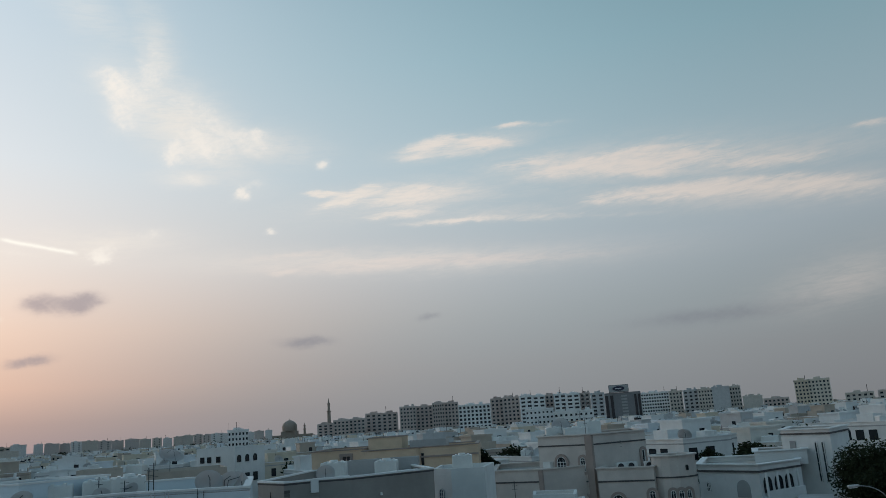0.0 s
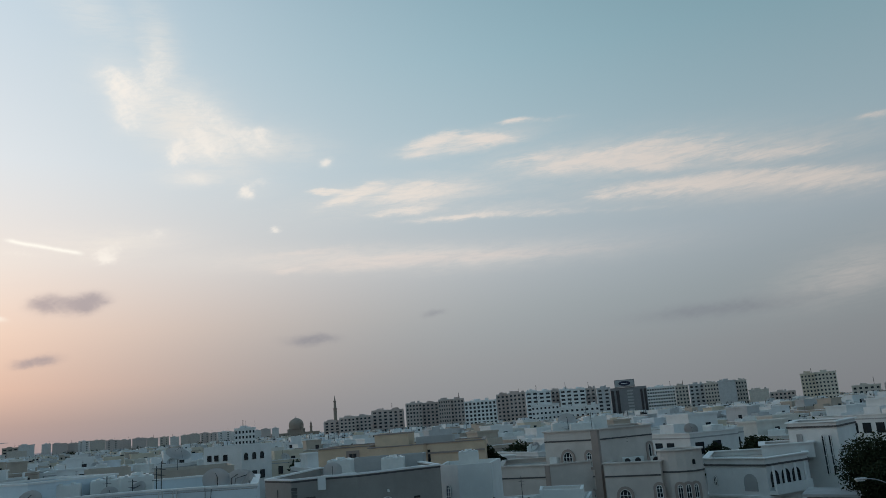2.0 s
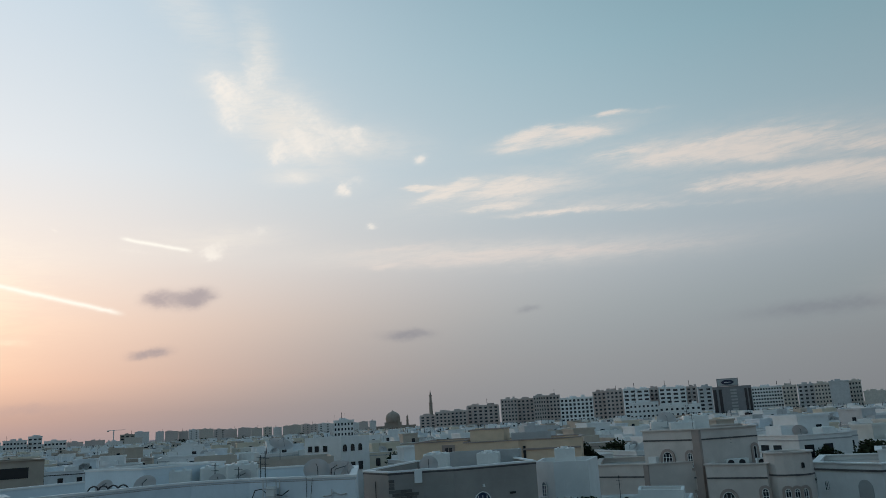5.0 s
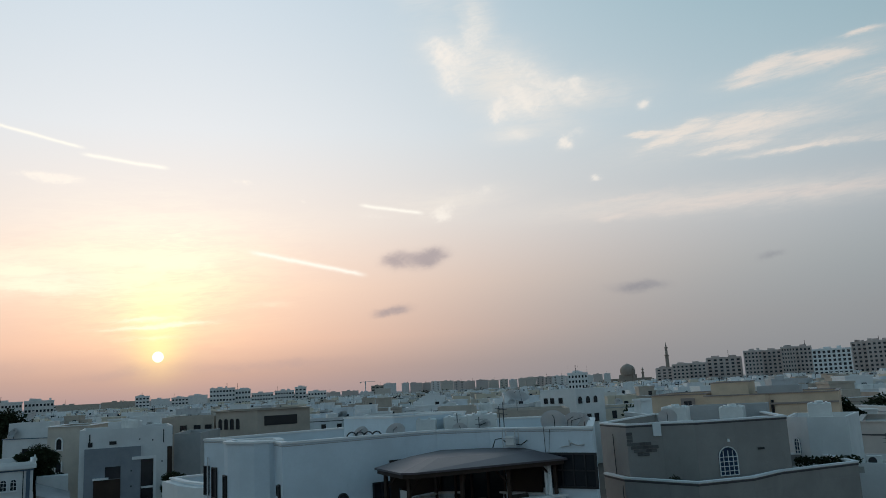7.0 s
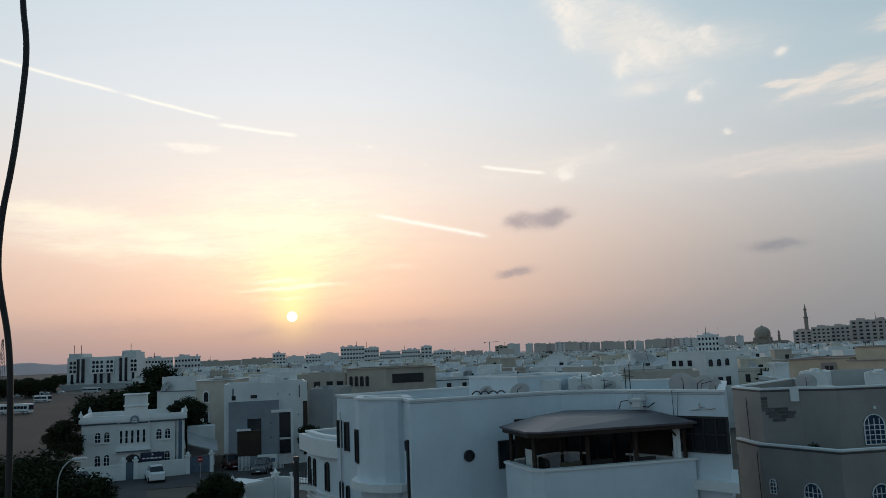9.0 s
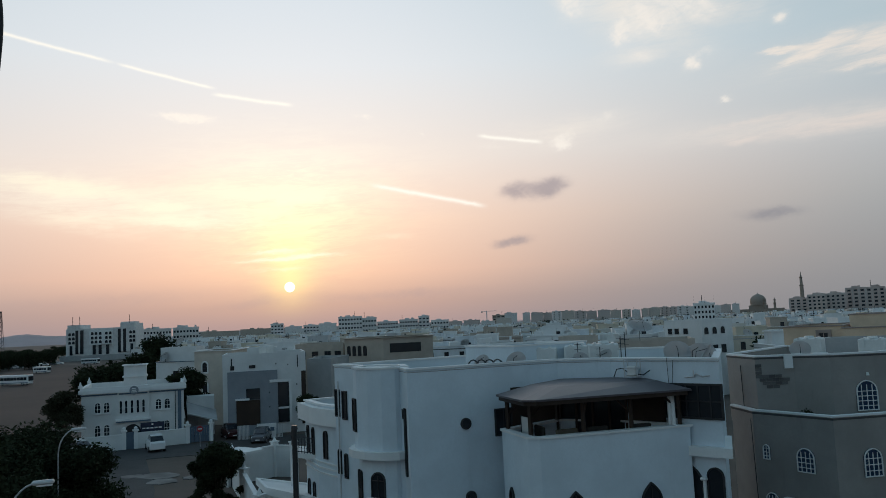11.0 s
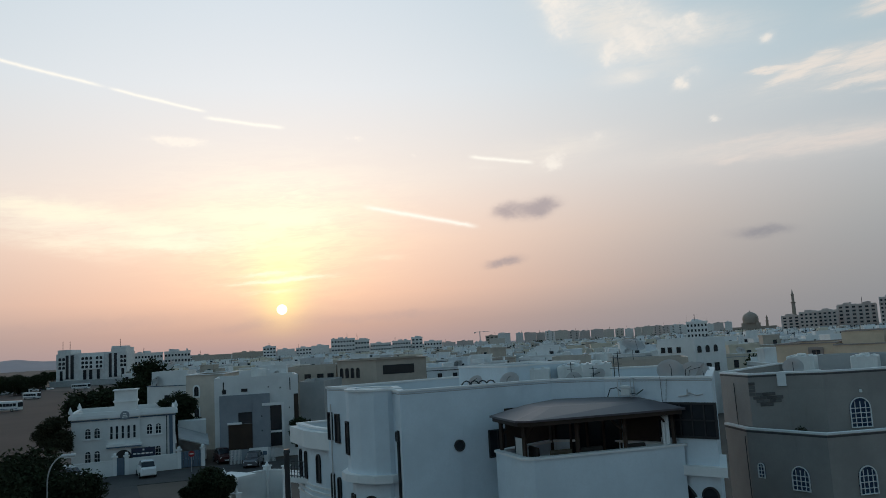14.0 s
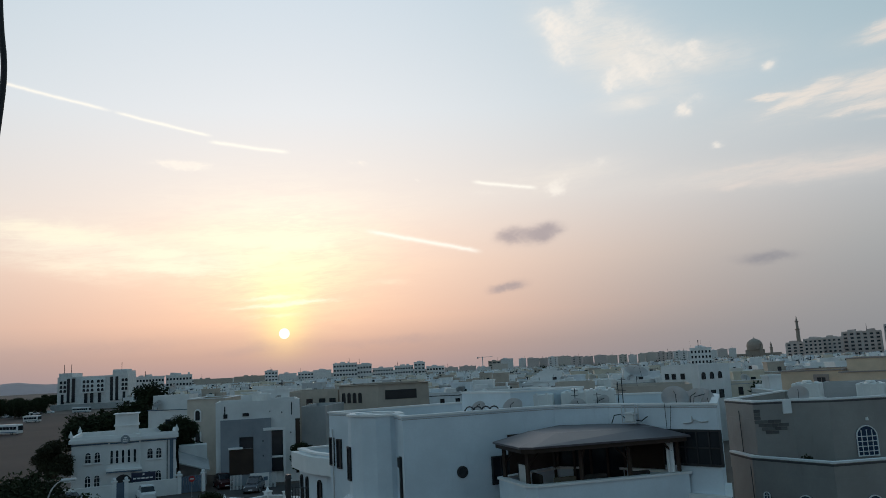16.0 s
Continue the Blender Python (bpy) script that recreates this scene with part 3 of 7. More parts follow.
def tree_mesh(seed, h, r, leaves, size, low=0.38):
    rng = random.Random(seed)
    blobs, limbs = [], bmesh.new()
    fork = h * low
    tube(limbs, [(0, 0, -0.1), (0.03 * h, 0.01 * h, fork * 0.6), (0, 0.02 * h, fork)], 0.032 * h, 8)
    for i in range(11):
        a = 2.4 * i + rng.random()
        q = r * (0.25 + 0.5 * rng.random())
        z = fork + (h - fork) * (0.25 + 0.6 * rng.random())
        e = Vector((q * math.cos(a), q * math.sin(a), z))
        mid = Vector((e.x * 0.45, e.y * 0.45, fork + (z - fork) * 0.65))
        tube(limbs, [(0, 0.02 * h, fork), mid], 0.014 * h, 5)
        tube(limbs, [mid, e], 0.008 * h, 5)
        blobs.append((e.x, e.y, e.z, r * rng.uniform(0.3, 0.5)))
    for i in range(26):
        a = rng.random() * 6.283
        q = r * rng.uniform(0.55, 0.95)
        blobs.append((q * math.cos(a), q * math.sin(a), fork + (h - fork) * rng.uniform(0.05, 0.8), r * rng.uniform(0.12, 0.28)))
    blobs.append((0, 0, h - r * 0.35, r * 0.5))
    return limbs, leaf_mass(seed, blobs, leaves, size)


def tree(loc, h, r, seed=1, leaves=5000, size=0.22, leaf=None, label="dark green broad-leaved tree with a dense crown", group="town trees", low=0.38):
    key = (seed, round(h, 1), round(r, 1), leaves)
    ob = thing("tree", label, "tree", Matrix.Translation(loc) @ Matrix.Rotation(seed * 1.7 + loc[0], 4, "Z"), group)
    if key not in TREES:
        limbs, crown = tree_mesh(seed, h, r, leaves, size, low)
        crown.materials.append(leaf or LEAF)
        TREES[key] = (mesh_of(limbs, "trunk", BARK, True), crown)
    part("trunk", TREES[key][0], None, ob)
    part("crown", TREES[key][1], None, ob)
    return ob


# ---------------- ground, street, lot ----------------
g = bmesh.new()
bmesh.ops.create_grid(g, x_segments=60, y_segments=60, size=4600)
tagged(part("ground", g, SAND), "dusty brown ground under the town", "ground", kind="structure")


def strip(name, pts, half, z, material, label, category):
    """A paved band along points, with its own thickness."""
    bm = bmesh.new()
    left, right = [], []
    for i, p in enumerate(pts):
        a, b = Vector(pts[max(i - 1, 0)]), Vector(pts[min(i + 1, len(pts) - 1)])
        u = (b - a).normalized()
        o = Vector((-u.y, u.x)) * half
        left.append(Vector(p) + o)
        right.append(Vector(p) - o)
    extrude(bm, [tuple(v) for v in right] + [tuple(v) for v in left[::-1]], -0.2, z)
    return tagged(part(name, bm, material), label, category, kind="structure")


strip("road", [(-140, -18), (-104, 22), (-88, 43), (-74, 61), (-64, 76), (-45, 105)], 4.6, 0.05, ASPHALT, "worn grey asphalt street before the garden walls", "road")
strip("road", [(-82, 50.5), (-62, 38), (-40, 22), (-20, 8)], 4.0, 0.046, ASPHALT, "worn side street with broken patches of tar", "road")
PATCH = mat("pale_broken_paving", (0.19, 0.175, 0.165), var=0.35, scale=1.2, bump=0.6, bump_scale=6.0)
rng = random.Random(5)
for k, (cx, cy, r) in enumerate([(-65.5, 45.5, 2.1), (-62.6, 43.9, 1.5), (-67.8, 44.4, 1.1), (-61.5, 46.5, 1.0)]):
    pts = [(cx + r * (0.75 + 0.4 * rng.random()) * math.cos(a), cy + r * (0.6 + 0.4 * rng.random()) * math.sin(a)) for a in [2 * math.pi * i / 14 for i in range(14)]]
    tagged(part("road_patch", extrude(bmesh.new(), pts, 0.0, 0.062 + 0.004 * k), PATCH), "pale broken patch of bare concrete in the street", "road patch", "broken paving patches", "structure")
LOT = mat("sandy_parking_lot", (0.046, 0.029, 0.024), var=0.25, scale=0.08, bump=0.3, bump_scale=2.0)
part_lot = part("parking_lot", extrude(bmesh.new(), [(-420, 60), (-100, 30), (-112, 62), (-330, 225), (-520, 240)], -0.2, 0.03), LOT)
tagged(part_lot, "bare brown sandy lot where buses park", "parking lot", kind="structure")

# ---------------- white villa with the roofed terrace ----------------
W_POLY = [(-29.7, 31.8), (-26.6, 30.6), (-26.0, 29.9), (-25.0, 29.5), (-22.6, 28.7), (-21.6, 27.8), (-20.8, 28.9), (-20.1, 30.0), (-19.3, 31.3), (-18.3, 32.9), (-17.3, 34.0), (-14.8, 34.6), (-13.8, 34.3), (-11.0, 33.8), (-9.6, 33.6), (-11.7, 41.5), (-15.0, 46.0), (-24.5, 43.0)]
white_villa = thing("villa", "white rendered villa with a roofed terrace and wavy parapet", "house")
block(white_villa, W_POLY, 0, 11.0, WHITE_BLUE, cap=0.06)
# thin grey ring painting the coping's shadow line
part("coping_groove", ring(bmesh.new(), inset(W_POLY, -0.012), 0.03, 10.9, 10.93), GREY_LIGHT, white_villa)
TERR = [(-18.2, 30.1), (-15.9, 28.3), (-15.4, 28.4), (-11.0, 33.6), (-13.8, 34.25), (-14.8, 34.55), (-17.3, 33.95)]
block(white_villa, TERR, 0, 8.2, WHITE_BLUE, para=1.0, cap=0.07, name="terrace_wall")
# ledges between the storeys
TURRET = [(-26.15, 29.7), (-25.65, 28.75), (-25.1, 28.35), (-24.2, 28.1), (-23.4, 28.15), (-22.85, 28.5), (-22.65, 29.2), (-24.0, 30.6), (-25.6, 30.6)]
block(white_villa, TURRET, 7.2, 11.04, WHITE_BLUE, cap=0.07, name="turret_wall")
part("ledge", extrude(bmesh.new(), inset(TURRET, -0.3), 6.95, 7.3), TRIM, white_villa)
part("turret_foot", extrude(bmesh.new(), inset(TURRET, 0.18), 0.0, 6.94), WHITE_BLUE, white_villa)
part("ledge", extrude(bmesh.new(), inset([(-12.3, 34.3), (-11.0, 33.8), (-9.6, 33.6), (-10.4, 36.5), (-11.8, 36.5)], -0.3), 7.0, 7.4), TRIM, white_villa)
# stair house and back parapet on the roof
block(white_villa, [(-24.5, 37.0), (-20.5, 35.5), (-18.5, 40.0), (-22.5, 41.5)], 10.1, 11.65, WHITE_BLUE, para=0.3, cap=0.04, name="stair_house")
W = lambda p, q, s, z, out=0.03: on_wall(p, q, s, z, out)
for s, z, w, h in ((0.15, 8.3, 0.5, 1.45), (1.0, 8.2, 0.5, 1.5), (0.25, 5.3, 0.35, 1.3), (1.0, 5.15, 0.35, 1.3)):
    window(white_villa, W(W_POLY[0], W_POLY[1], s + 0.2, z), w, h, "square" if z > 7 else "round")
window(white_villa, W(TURRET[1], TURRET[2], 0.33, 8.1), 0.6, 1.55, bars=(2, 1))
for s in (0.2, 0.75):
    window(white_villa, W(TURRET[1], TURRET[2], s * 0.75 - 0.02, 4.6, -0.16), 0.28, 1.7, "round", bars=(1, 2))
window(white_villa, W(TURRET[3], TURRET[4], 0.35, 4.6, -0.16), 0.8, 1.75, "round", bars=(2, 1))
window(white_villa, W(W_POLY[4], W_POLY[5], 0.35, 8.8), 0.3, 0.42)
window(white_villa, W(W_POLY[4], W_POLY[5], 0.75, 6.3), 0.28, 3.0, bars=(1, 3))
window(white_villa, W(W_POLY[7], W_POLY[8], 0.05, 8.2), 0.52, 0.52, "disc")
window(white_villa, W(W_POLY[7], W_POLY[8], 0.15, 4.95), 0.52, 0.52, "disc")
window(white_villa, W(W_POLY[8], W_POLY[9], 0.45, 7.75), 0.9, 1.25, bars=(2, 1))
window(white_villa, W((-13.8, 34.28), (-9.6, 33.6), 3.0, 8.5), 2.75, 1.5, bars=(5, 2), thick=0.09)
for s, w in ((0.95, 0.45), ):
    window(white_villa, W(TERR[0], TERR[1], s, 4.4), w, 1.55, "point")
window(white_villa, W(TERR[2], TERR[3], 1.4, 4.3), 0.95, 1.75, "point", bars=(2, 1))
window(white_villa, W(TERR[2], TERR[3], 4.8, 4.3), 0.95, 1.8, "point", bars=(2, 1))
window(white_villa, W((-11.0, 33.8), (-9.6, 33.6), -0.05, 4.8), 0.9, 1.75, "point")
window(white_villa, W((-11.0, 33.8), (-9.6, 33.6), 0.95, 4.8), 0.75, 1.75, "round")
for s in (-0.62, 0.48):
    col = bmesh.new()
    cyl(col, 0.08, 0.07, 0.0, 1.25, 12)
    bx(col, -0.14, -0.14, 1.25, 0.14, 0.14, 1.36, 0.02)
    bx(col, -0.13, -0.13, -0.1, 0.13, 0.13, 0.04, 0.02)
    part("column", col, TRIM, white_villa, m=on_wall((-11.0, 33.8), (-9.6, 33.6), s, 4.75, 0.12))
# dark panes, posts and cladding added for the shade at the terrace's back
part("glass_door", boxes((0.1, -0.12, 7.25, 3.3, -0.003, 9.9)), GLASS, white_villa, m=on_wall(W_POLY[10], W_POLY[12], 0, 0, 0.01))
for s in (0.1, 0.9, 1.7, 2.5, 3.3):
    part("door_post", boxes((s - 0.05, -0.2, 7.25, s + 0.05, -0.123, 9.9)), WOODDARK, white_villa, m=on_wall(W_POLY[10], W_POLY[12], 0, 0, 0.01))
part("wall_cladding", boxes((0.9, -0.1, 7.25, 1.95, -0.003, 9.9)), WOODDARK, white_villa, m=on_wall(W_POLY[8], W_POLY[9], 0, 0, 0.01))
part("wall_cladding", boxes((0.0, -0.1, 7.25, 1.45, -0.003, 9.9)), WOODDARK, white_villa, m=on_wall(W_POLY[9], W_POLY[10], 0, 0, 0.01))
part("wall_cladding", boxes((0.05, -0.1, 7.25, 1.7, -0.003, 9.9)), WOODDARK, white_villa, m=on_wall(W_POLY[12], W_POLY[13], 0, 0, 0.01))
# brown sheet deepens the painted dimness of the terrace floor
part("terrace_floor", extrude(bmesh.new(), inset(TERR, 0.25), 7.255, 7.27), BROWNBAND, white_villa)
# small balustrade below the turret
bal = bmesh.new()
bx(bal, -0.6, -0.08, 0.62, 0.6, 0.08, 0.72)
bx(bal, -0.6, -0.08, -0.1, 0.6, 0.08, 0.0)
for i in range(7):
    cyl(bal, 0.05, 0.035, 0.0, 0.62, 8, -0.5 + i / 6, 0)
part("balustrade", bal, TRIM, white_villa, m=on_wall(TURRET[3], TURRET[4], 0.4, 4.5, 0.06))
# downpipes and old pipe stains near the big window
part("downpipe", tube(bmesh.new(), [(-29.2, 31.5, 10.2), (-29.2, 31.5, 0.1)], 0.04), METAL_PALE, white_villa)
part("wall_cable", tube(bmesh.new(), [(-11.9, 33.9, 11.1), (-11.85, 33.88, 9.0), (-11.9, 33.85, 7.5), (-11.8, 33.86, 5.0)], 0.012, 5), DARKMETAL, white_villa)
part("wall_cable", tube(bmesh.new(), [(-11.6, 33.86, 11.1), (-11.7, 33.85, 10.0), (-11.75, 33.84, 7.5)], 0.012, 5), DARKMETAL, white_villa)
pv = bmesh.new()
tube(pv, [(-11.1, 33.74, 10.25), (-10.7, 33.7, 10.3), (-10.6, 33.68, 10.42), (-10.3, 33.66, 10.3), (-10.0, 33.6, 10.35)], 0.03, 5)
tube(pv, [(-10.7, 33.7, 10.3), (-10.7, 33.7, 10.55)], 0.03, 5)
part("wall_pipe", pv, METAL_PALE, white_villa)

# the terrace roof on its timber posts
canopy = thing("terrace_canopy", "brown sheet hip roof on dark timber posts over the terrace", "canopy", Matrix.Translation((0, 0, 7.25)))
eave = [(-18.3, 29.9), (-15.9, 27.95), (-15.3, 28.05), (-10.75, 33.45), (-12.6, 34.3), (-14.8, 34.5), (-17.3, 33.8)]
top = [(-17.2, 31.2), (-15.8, 30.2), (-15.4, 30.3), (-12.2, 33.4), (-13.0, 34.1), (-14.8, 34.4), (-16.9, 33.6)]
bm = bmesh.new()
lo = [bm.verts.new((*p, 2.55)) for p in eave]
lo2 = [bm.verts.new((*p, 2.47)) for p in eave]
hi = [bm.verts.new((*p, 2.9 if i not in (4, 5, 6) else 2.95)) for i, p in enumerate(top)]
for i in range(7):
    j = (i + 1) % 7
    bm.faces.new((lo[i], lo[j], hi[j], hi[i]))
    bm.faces.new((lo2[i], lo2[j], lo[j], lo[i]))
bm.faces.new(hi)
bm.faces.new(lo2[::-1])
part("roof_sheet", bm, SHEET, canopy)
part("eave_beam", ring(bmesh.new(), inset(eave, 0.1), 0.1, 2.3, 2.46), WOODDARK, canopy)
for p in ((-17.9, 30.15), (-16.0, 28.75), (-14.3, 30.2), (-12.9, 31.9), (-11.35, 33.45), (-17.2, 33.5)):
    part("post", boxes((p[0] - 0.07, p[1] - 0.07, 0.0, p[0] + 0.07, p[1] + 0.07, 2.32)), WOODDARK, canopy)
    d = Vector((-14.5 - p[0], 31.6 - p[1], 0)).normalized() * 0.7
    part("brace", tube(bmesh.new(), [(p[0], p[1], 1.65), (p[0] + d.x, p[1] + d.y, 2.34)], 0.045, 4), WOODDARK, canopy)
for k in range(6):
    a, b = Vector((-17.6 + k * 1.1, 30.4 + k * 0.5)), Vector((-16.4 + k * 0.9, 33.6))
    part("rafter", tube(bmesh.new(), [(a.x, a.y, 2.42), (b.x, b.y, 2.46)], 0.05, 4), WOODDARK, canopy)
white_screen = thing("screen_panel", "pale leaning screen panel under the terrace roof", "panel", Matrix.Translation((-17.1, 30.3, 7.26)) @ Matrix.Rotation(radians(-35), 4, "Z"))
part("panel", boxes((-0.35, -0.03, 0.3, 0.35, 0.03, 1.55), bevel=0.01), PLASTICWHITE, white_screen)
part("frame", boxes((-0.4, -0.04, 0, -0.35, 0.04, 1.6), (0.35, -0.04, 0, 0.4, 0.04, 1.6)), DARKMETAL, white_screen)
curtain = thing("curtain_strip", "narrow white curtain tied beside the terrace post", "curtain", Matrix.Translation((-11.75, 33.3, 7.26)))
bm = bmesh.new()
for i in range(4):
    cyl(bm, 0.07, 0.05, 0.3, 2.3, 8, 0.07 * i, 0.03 * (i % 2))
part("cloth", bm, TRIM, curtain, smooth=True)
# sofa cloth darkened to suit the dim space under the canopy
SOFA = mat("faded_brown_cloth", (0.045, 0.04, 0.035), var=0.3)
CUSHION = mat("faded_tan_cloth", (0.13, 0.11, 0.08), var=0.3)
for k, (x, y, rz, m_) in enumerate([(-15.3, 30.3, 52, CUSHION), (-14.4, 31.4, 52, SOFA), (-13.0, 32.7, 50, SOFA), (-16.4, 30.9, -40, SOFA)]):
    s_ = thing("terrace_sofa", "low cushioned terrace sofa with a square back", "sofa", Matrix.Translation((x, y, 7.26)) @ Matrix.Rotation(radians(rz), 4, "Z"), "terrace sofas")
    part("seat", boxes((-0.5, -0.35, 0.15, 0.5, 0.35, 0.45), bevel=0.04), m_, s_)
    part("backrest", boxes((-0.5, -0.4, 0.4, 0.5, -0.25, 1.15), bevel=0.05), m_, s_)
    part("base", boxes((-0.45, -0.32, 0.0, 0.45, 0.32, 0.15)), WOODDARK, s_)

# roof things of the white villa
RZ = 10.15
for x, y, r, tz in ((-19.2, 33.5, 0.5, 10), (-21.8, 34.5, 0.42, 0), (-15.9, 36.6, 0.45, -20), (-12.2, 36.2, 0.62, 25), (-11.3, 36.4, 0.55, -10), (-10.6, 35.6, 0.55, -75), (-11.6, 38.6, 0.5, 40), (-17.0, 36.0, 0.4, 30)):
    dish(Matrix.Translation((x, y, RZ + 0.1)) @ Matrix.Rotation(radians(tz), 4, "Z"), r)
for x, y, w, h in ((-20.0, 37.5, 1.7, 1.35), (-18.2, 38.5, 1.6, 1.4), (-16.4, 37.5, 1.5, 1.5)):
    tank(Matrix.Translation((x, y, RZ)) @ Matrix.Rotation(0.4, 4, "Z"), w, 1.3, h)
for x, y, h in ((-14.6, 35.4, 1.9), (-14.3, 35.2, 2.1), (-17.6, 37.0, 1.6), (-15.9, 35.9, 1.4)):
    aerial(Matrix.Translation((x, y, RZ)), h)
ac_unit(Matrix.Translation((-17.1, 35.2, RZ)))
tangle = thing("bent_pipes", "tangle of bent dark metal tubing lying on the roof", "scrap metal", Matrix.Translation((-20.3, 32.2, RZ)))
bm = bmesh.new()
for k in range(4):
    pts = [(-0.6 + 0.4 * k + 0.35 * math.cos(a), 0.1 * k, 0.55 + 0.5 * math.sin(a)) for a in [math.pi * i / 8 for i in range(9)]]
    tube(bm, pts, 0.035, 5)
tube(bm, [(-0.9, 0, 0.5), (1.2, 0.3, 0.62)], 0.035, 5)
for x in (-0.9, 0.2, 1.2):
    tube(bm, [(x, 0.15, 0), (x, 0.15, 0.6)], 0.035, 5)
part("tubing", bm, DARKMETAL, tangle)
mast = thing("lattice_stand", "small pale lattice stand with cables behind the canopy", "mast", Matrix.Translation((-13.5, 33.9, 10.25)))
bm = bmesh.new()
for x, y in ((-0.3, -0.2), (0.3, -0.2), (-0.3, 0.2), (0.3, 0.2)):
    tube(bm, [(x, y, 0), (x, y, 0.8)], 0.025, 5)
for z in (0.05, 0.4, 0.8):
    tube(bm, [(-0.3, -0.2, z), (0.3, -0.2, z), (0.3, 0.2, z), (-0.3, 0.2, z), (-0.3, -0.2, z)], 0.02, 5)
part("stand_frame", bm, METAL_PALE, mast)
part("box", boxes((-0.2, -0.15, 0.08, 0.2, 0.15, 0.5), bevel=0.02), PLASTICWHITE, mast)
part("cable", tube(bmesh.new(), [(-0.9, 0, 0.0), (-0.75, 0, 0.35), (-0.45, 0, 0.4), (-0.2, 0, 0.2), (0.5, 0, 0.1), (0.8, 0, 0.3)], 0.025, 5), DARKMETAL, mast)

# ---------------- annex with the curved balcony, yard and car shelter ----------------
annex = thing("house_annex", "white annex wing with a curved balcony and arched windows", "house")
A_POLY = [tuple(polar(-45.2, 50.5)[:2]), tuple(polar(-44.3, 47.3)[:2]), tuple(polar(-43.3, 45.6)[:2]), (-30.2, 33.0), (-27.5, 38.0), (-33.0, 41.5)]
block(annex, A_POLY, 0, 8.6, WHITE_BLUE, para=0.9, cap=0.08)
part("balcony_band", ring(bmesh.new(), inset(A_POLY, -0.4), 0.45, 7.55, 8.5), TRIM, annex)
for i, s in enumerate((0.8, 2.1)):
    window(annex, on_wall(A_POLY[0], A_POLY[1], s, 5.6, 0.03), 0.5, 1.6, "round")
    window(annex, on_wall(A_POLY[0], A_POLY[1], s, 2.4, 0.03), 0.5, 1.6, "round")
window(annex, on_wall(A_POLY[1], A_POLY[2], 1.0, 5.6, 0.03), 0.5, 1.6, "round")
for z in (4.7, 5.0, 5.3):
    part("moulding", ring(bmesh.new(), inset(A_POLY, -0.05), 0.06, z, z + 0.1), TRIM, annex)
iron = thing("iron_balcony", "wrought iron balcony railing on a white slab", "balcony", Matrix.Translation((0, 0, 0)))
q0, q1, q2, q3 = (polar(a, d) for a, d in ((-46.2, 53.0), (-45.9, 49.5), (-44.3, 48.0), (-44.9, 51.5)))
part("slab", extrude(bmesh.new(), [tuple(v[:2]) for v in (q0, q1, q2, q3)], 5.3, 5.6), TRIM, iron)
bm = bmesh.new()
for a, b in ((q0, q1), (q1, q2)):
    for z in (5.7, 6.55):
        tube(bm, [(a.x, a.y, z), (b.x, b.y, z)], 0.03, 5)
    for k in range(9):
        w = a.lerp(b, k / 8)
        tube(bm, [(w.x, w.y, 5.6), (w.x, w.y, 6.55)], 0.02, 4)
        if k < 8:
            c = a.lerp(b, (k + 0.5) / 8)
            u = (b - a).normalized() * 0.15
            tube(bm, [tuple(c + u * math.cos(t) + Vector((0, 0, 6.1 + 0.2 * math.sin(t)))) for t in [math.pi * i / 4 for i in range(9)]], 0.015, 4)
part("railing", bm, DARKMETAL, iron)
for p in (q0, q1, q2):
    part("column", cyl(bmesh.new(), 0.13, 0.12, 0, 5.3, 12, p.x * 0.995, p.y * 0.995), TRIM, iron)
shed = thing("car_shelter", "flat white car shelter roof beside the yard", "car shelter")
s_poly = [tuple(polar(a, d)[:2]) for a, d in ((-48.6, 56.0), (-48.0, 52.5), (-43.2, 46.5), (-43.2, 51.0))]
part("roof", extrude(bmesh.new(), s_poly, 2.75, 3.05), WHITE, shed)
part("roof_edge", ring(bmesh.new(), inset(s_poly, -0.08), 0.2, 2.7, 3.15), TRIM, shed)
part("wall", extrude(bmesh.new(), inset(s_poly, 0.3), 0.0, 2.74), WHITE, shed)


def garden_wall(pts, h, name="garden_wall", label="white rendered garden wall with a coping", material=None, finial=False):
    ob = thing(name, label, "wall", kind="structure")
    for i, (a, b) in enumerate(zip(pts, pts[1:])):
        L = (Vector(b) - Vector(a)).length
        m = on_wall(a, b, 0, 0)
        part("wall", boxes((0, -0.1, 0, L, 0.1, h)), material or WHITE, ob, m=m)
        part("coping", boxes((-0.05, -0.16, h + 0.002, L + 0.05, 0.16, h + 0.1)), TRIM, ob, m=m)
    if finial:
        for p in pts:
            bm = boxes((p[0] - 0.25, p[1] - 0.25, 0, p[0] + 0.25, p[1] + 0.25, h + 0.35))
            bx(bm, p[0] - 0.32, p[1] - 0.32, h + 0.352, p[0] + 0.32, p[1] + 0.32, h + 0.45)
            cyl(bm, 0.2, 0.02, h + 0.45, h + 0.85, 8, p[0], p[1])
            part("pillar", bm, TRIM, ob)
    return ob


garden_wall([tuple(polar(a, d)[:2]) for a, d in ((-50.3, 71.5), (-49.5, 62.5), (-48.5, 52.0))], 2.4, finial=True)
garden_wall([tuple(polar(a, d)[:2]) for a, d in ((-50.3, 71.5), (-47.4, 74.0), (-46.1, 73.0))], 2.7, finial=True)
porch = thing("gate_porch", "white flat gate porch over a dark gate", "porch")
c0 = polar(-49.6, 70.5)
part("roof", boxes((c0.x - 1.6, c0.y - 1.0, 2.9, c0.x + 1.6, c0.y + 1.0, 3.1)), TRIM, porch)
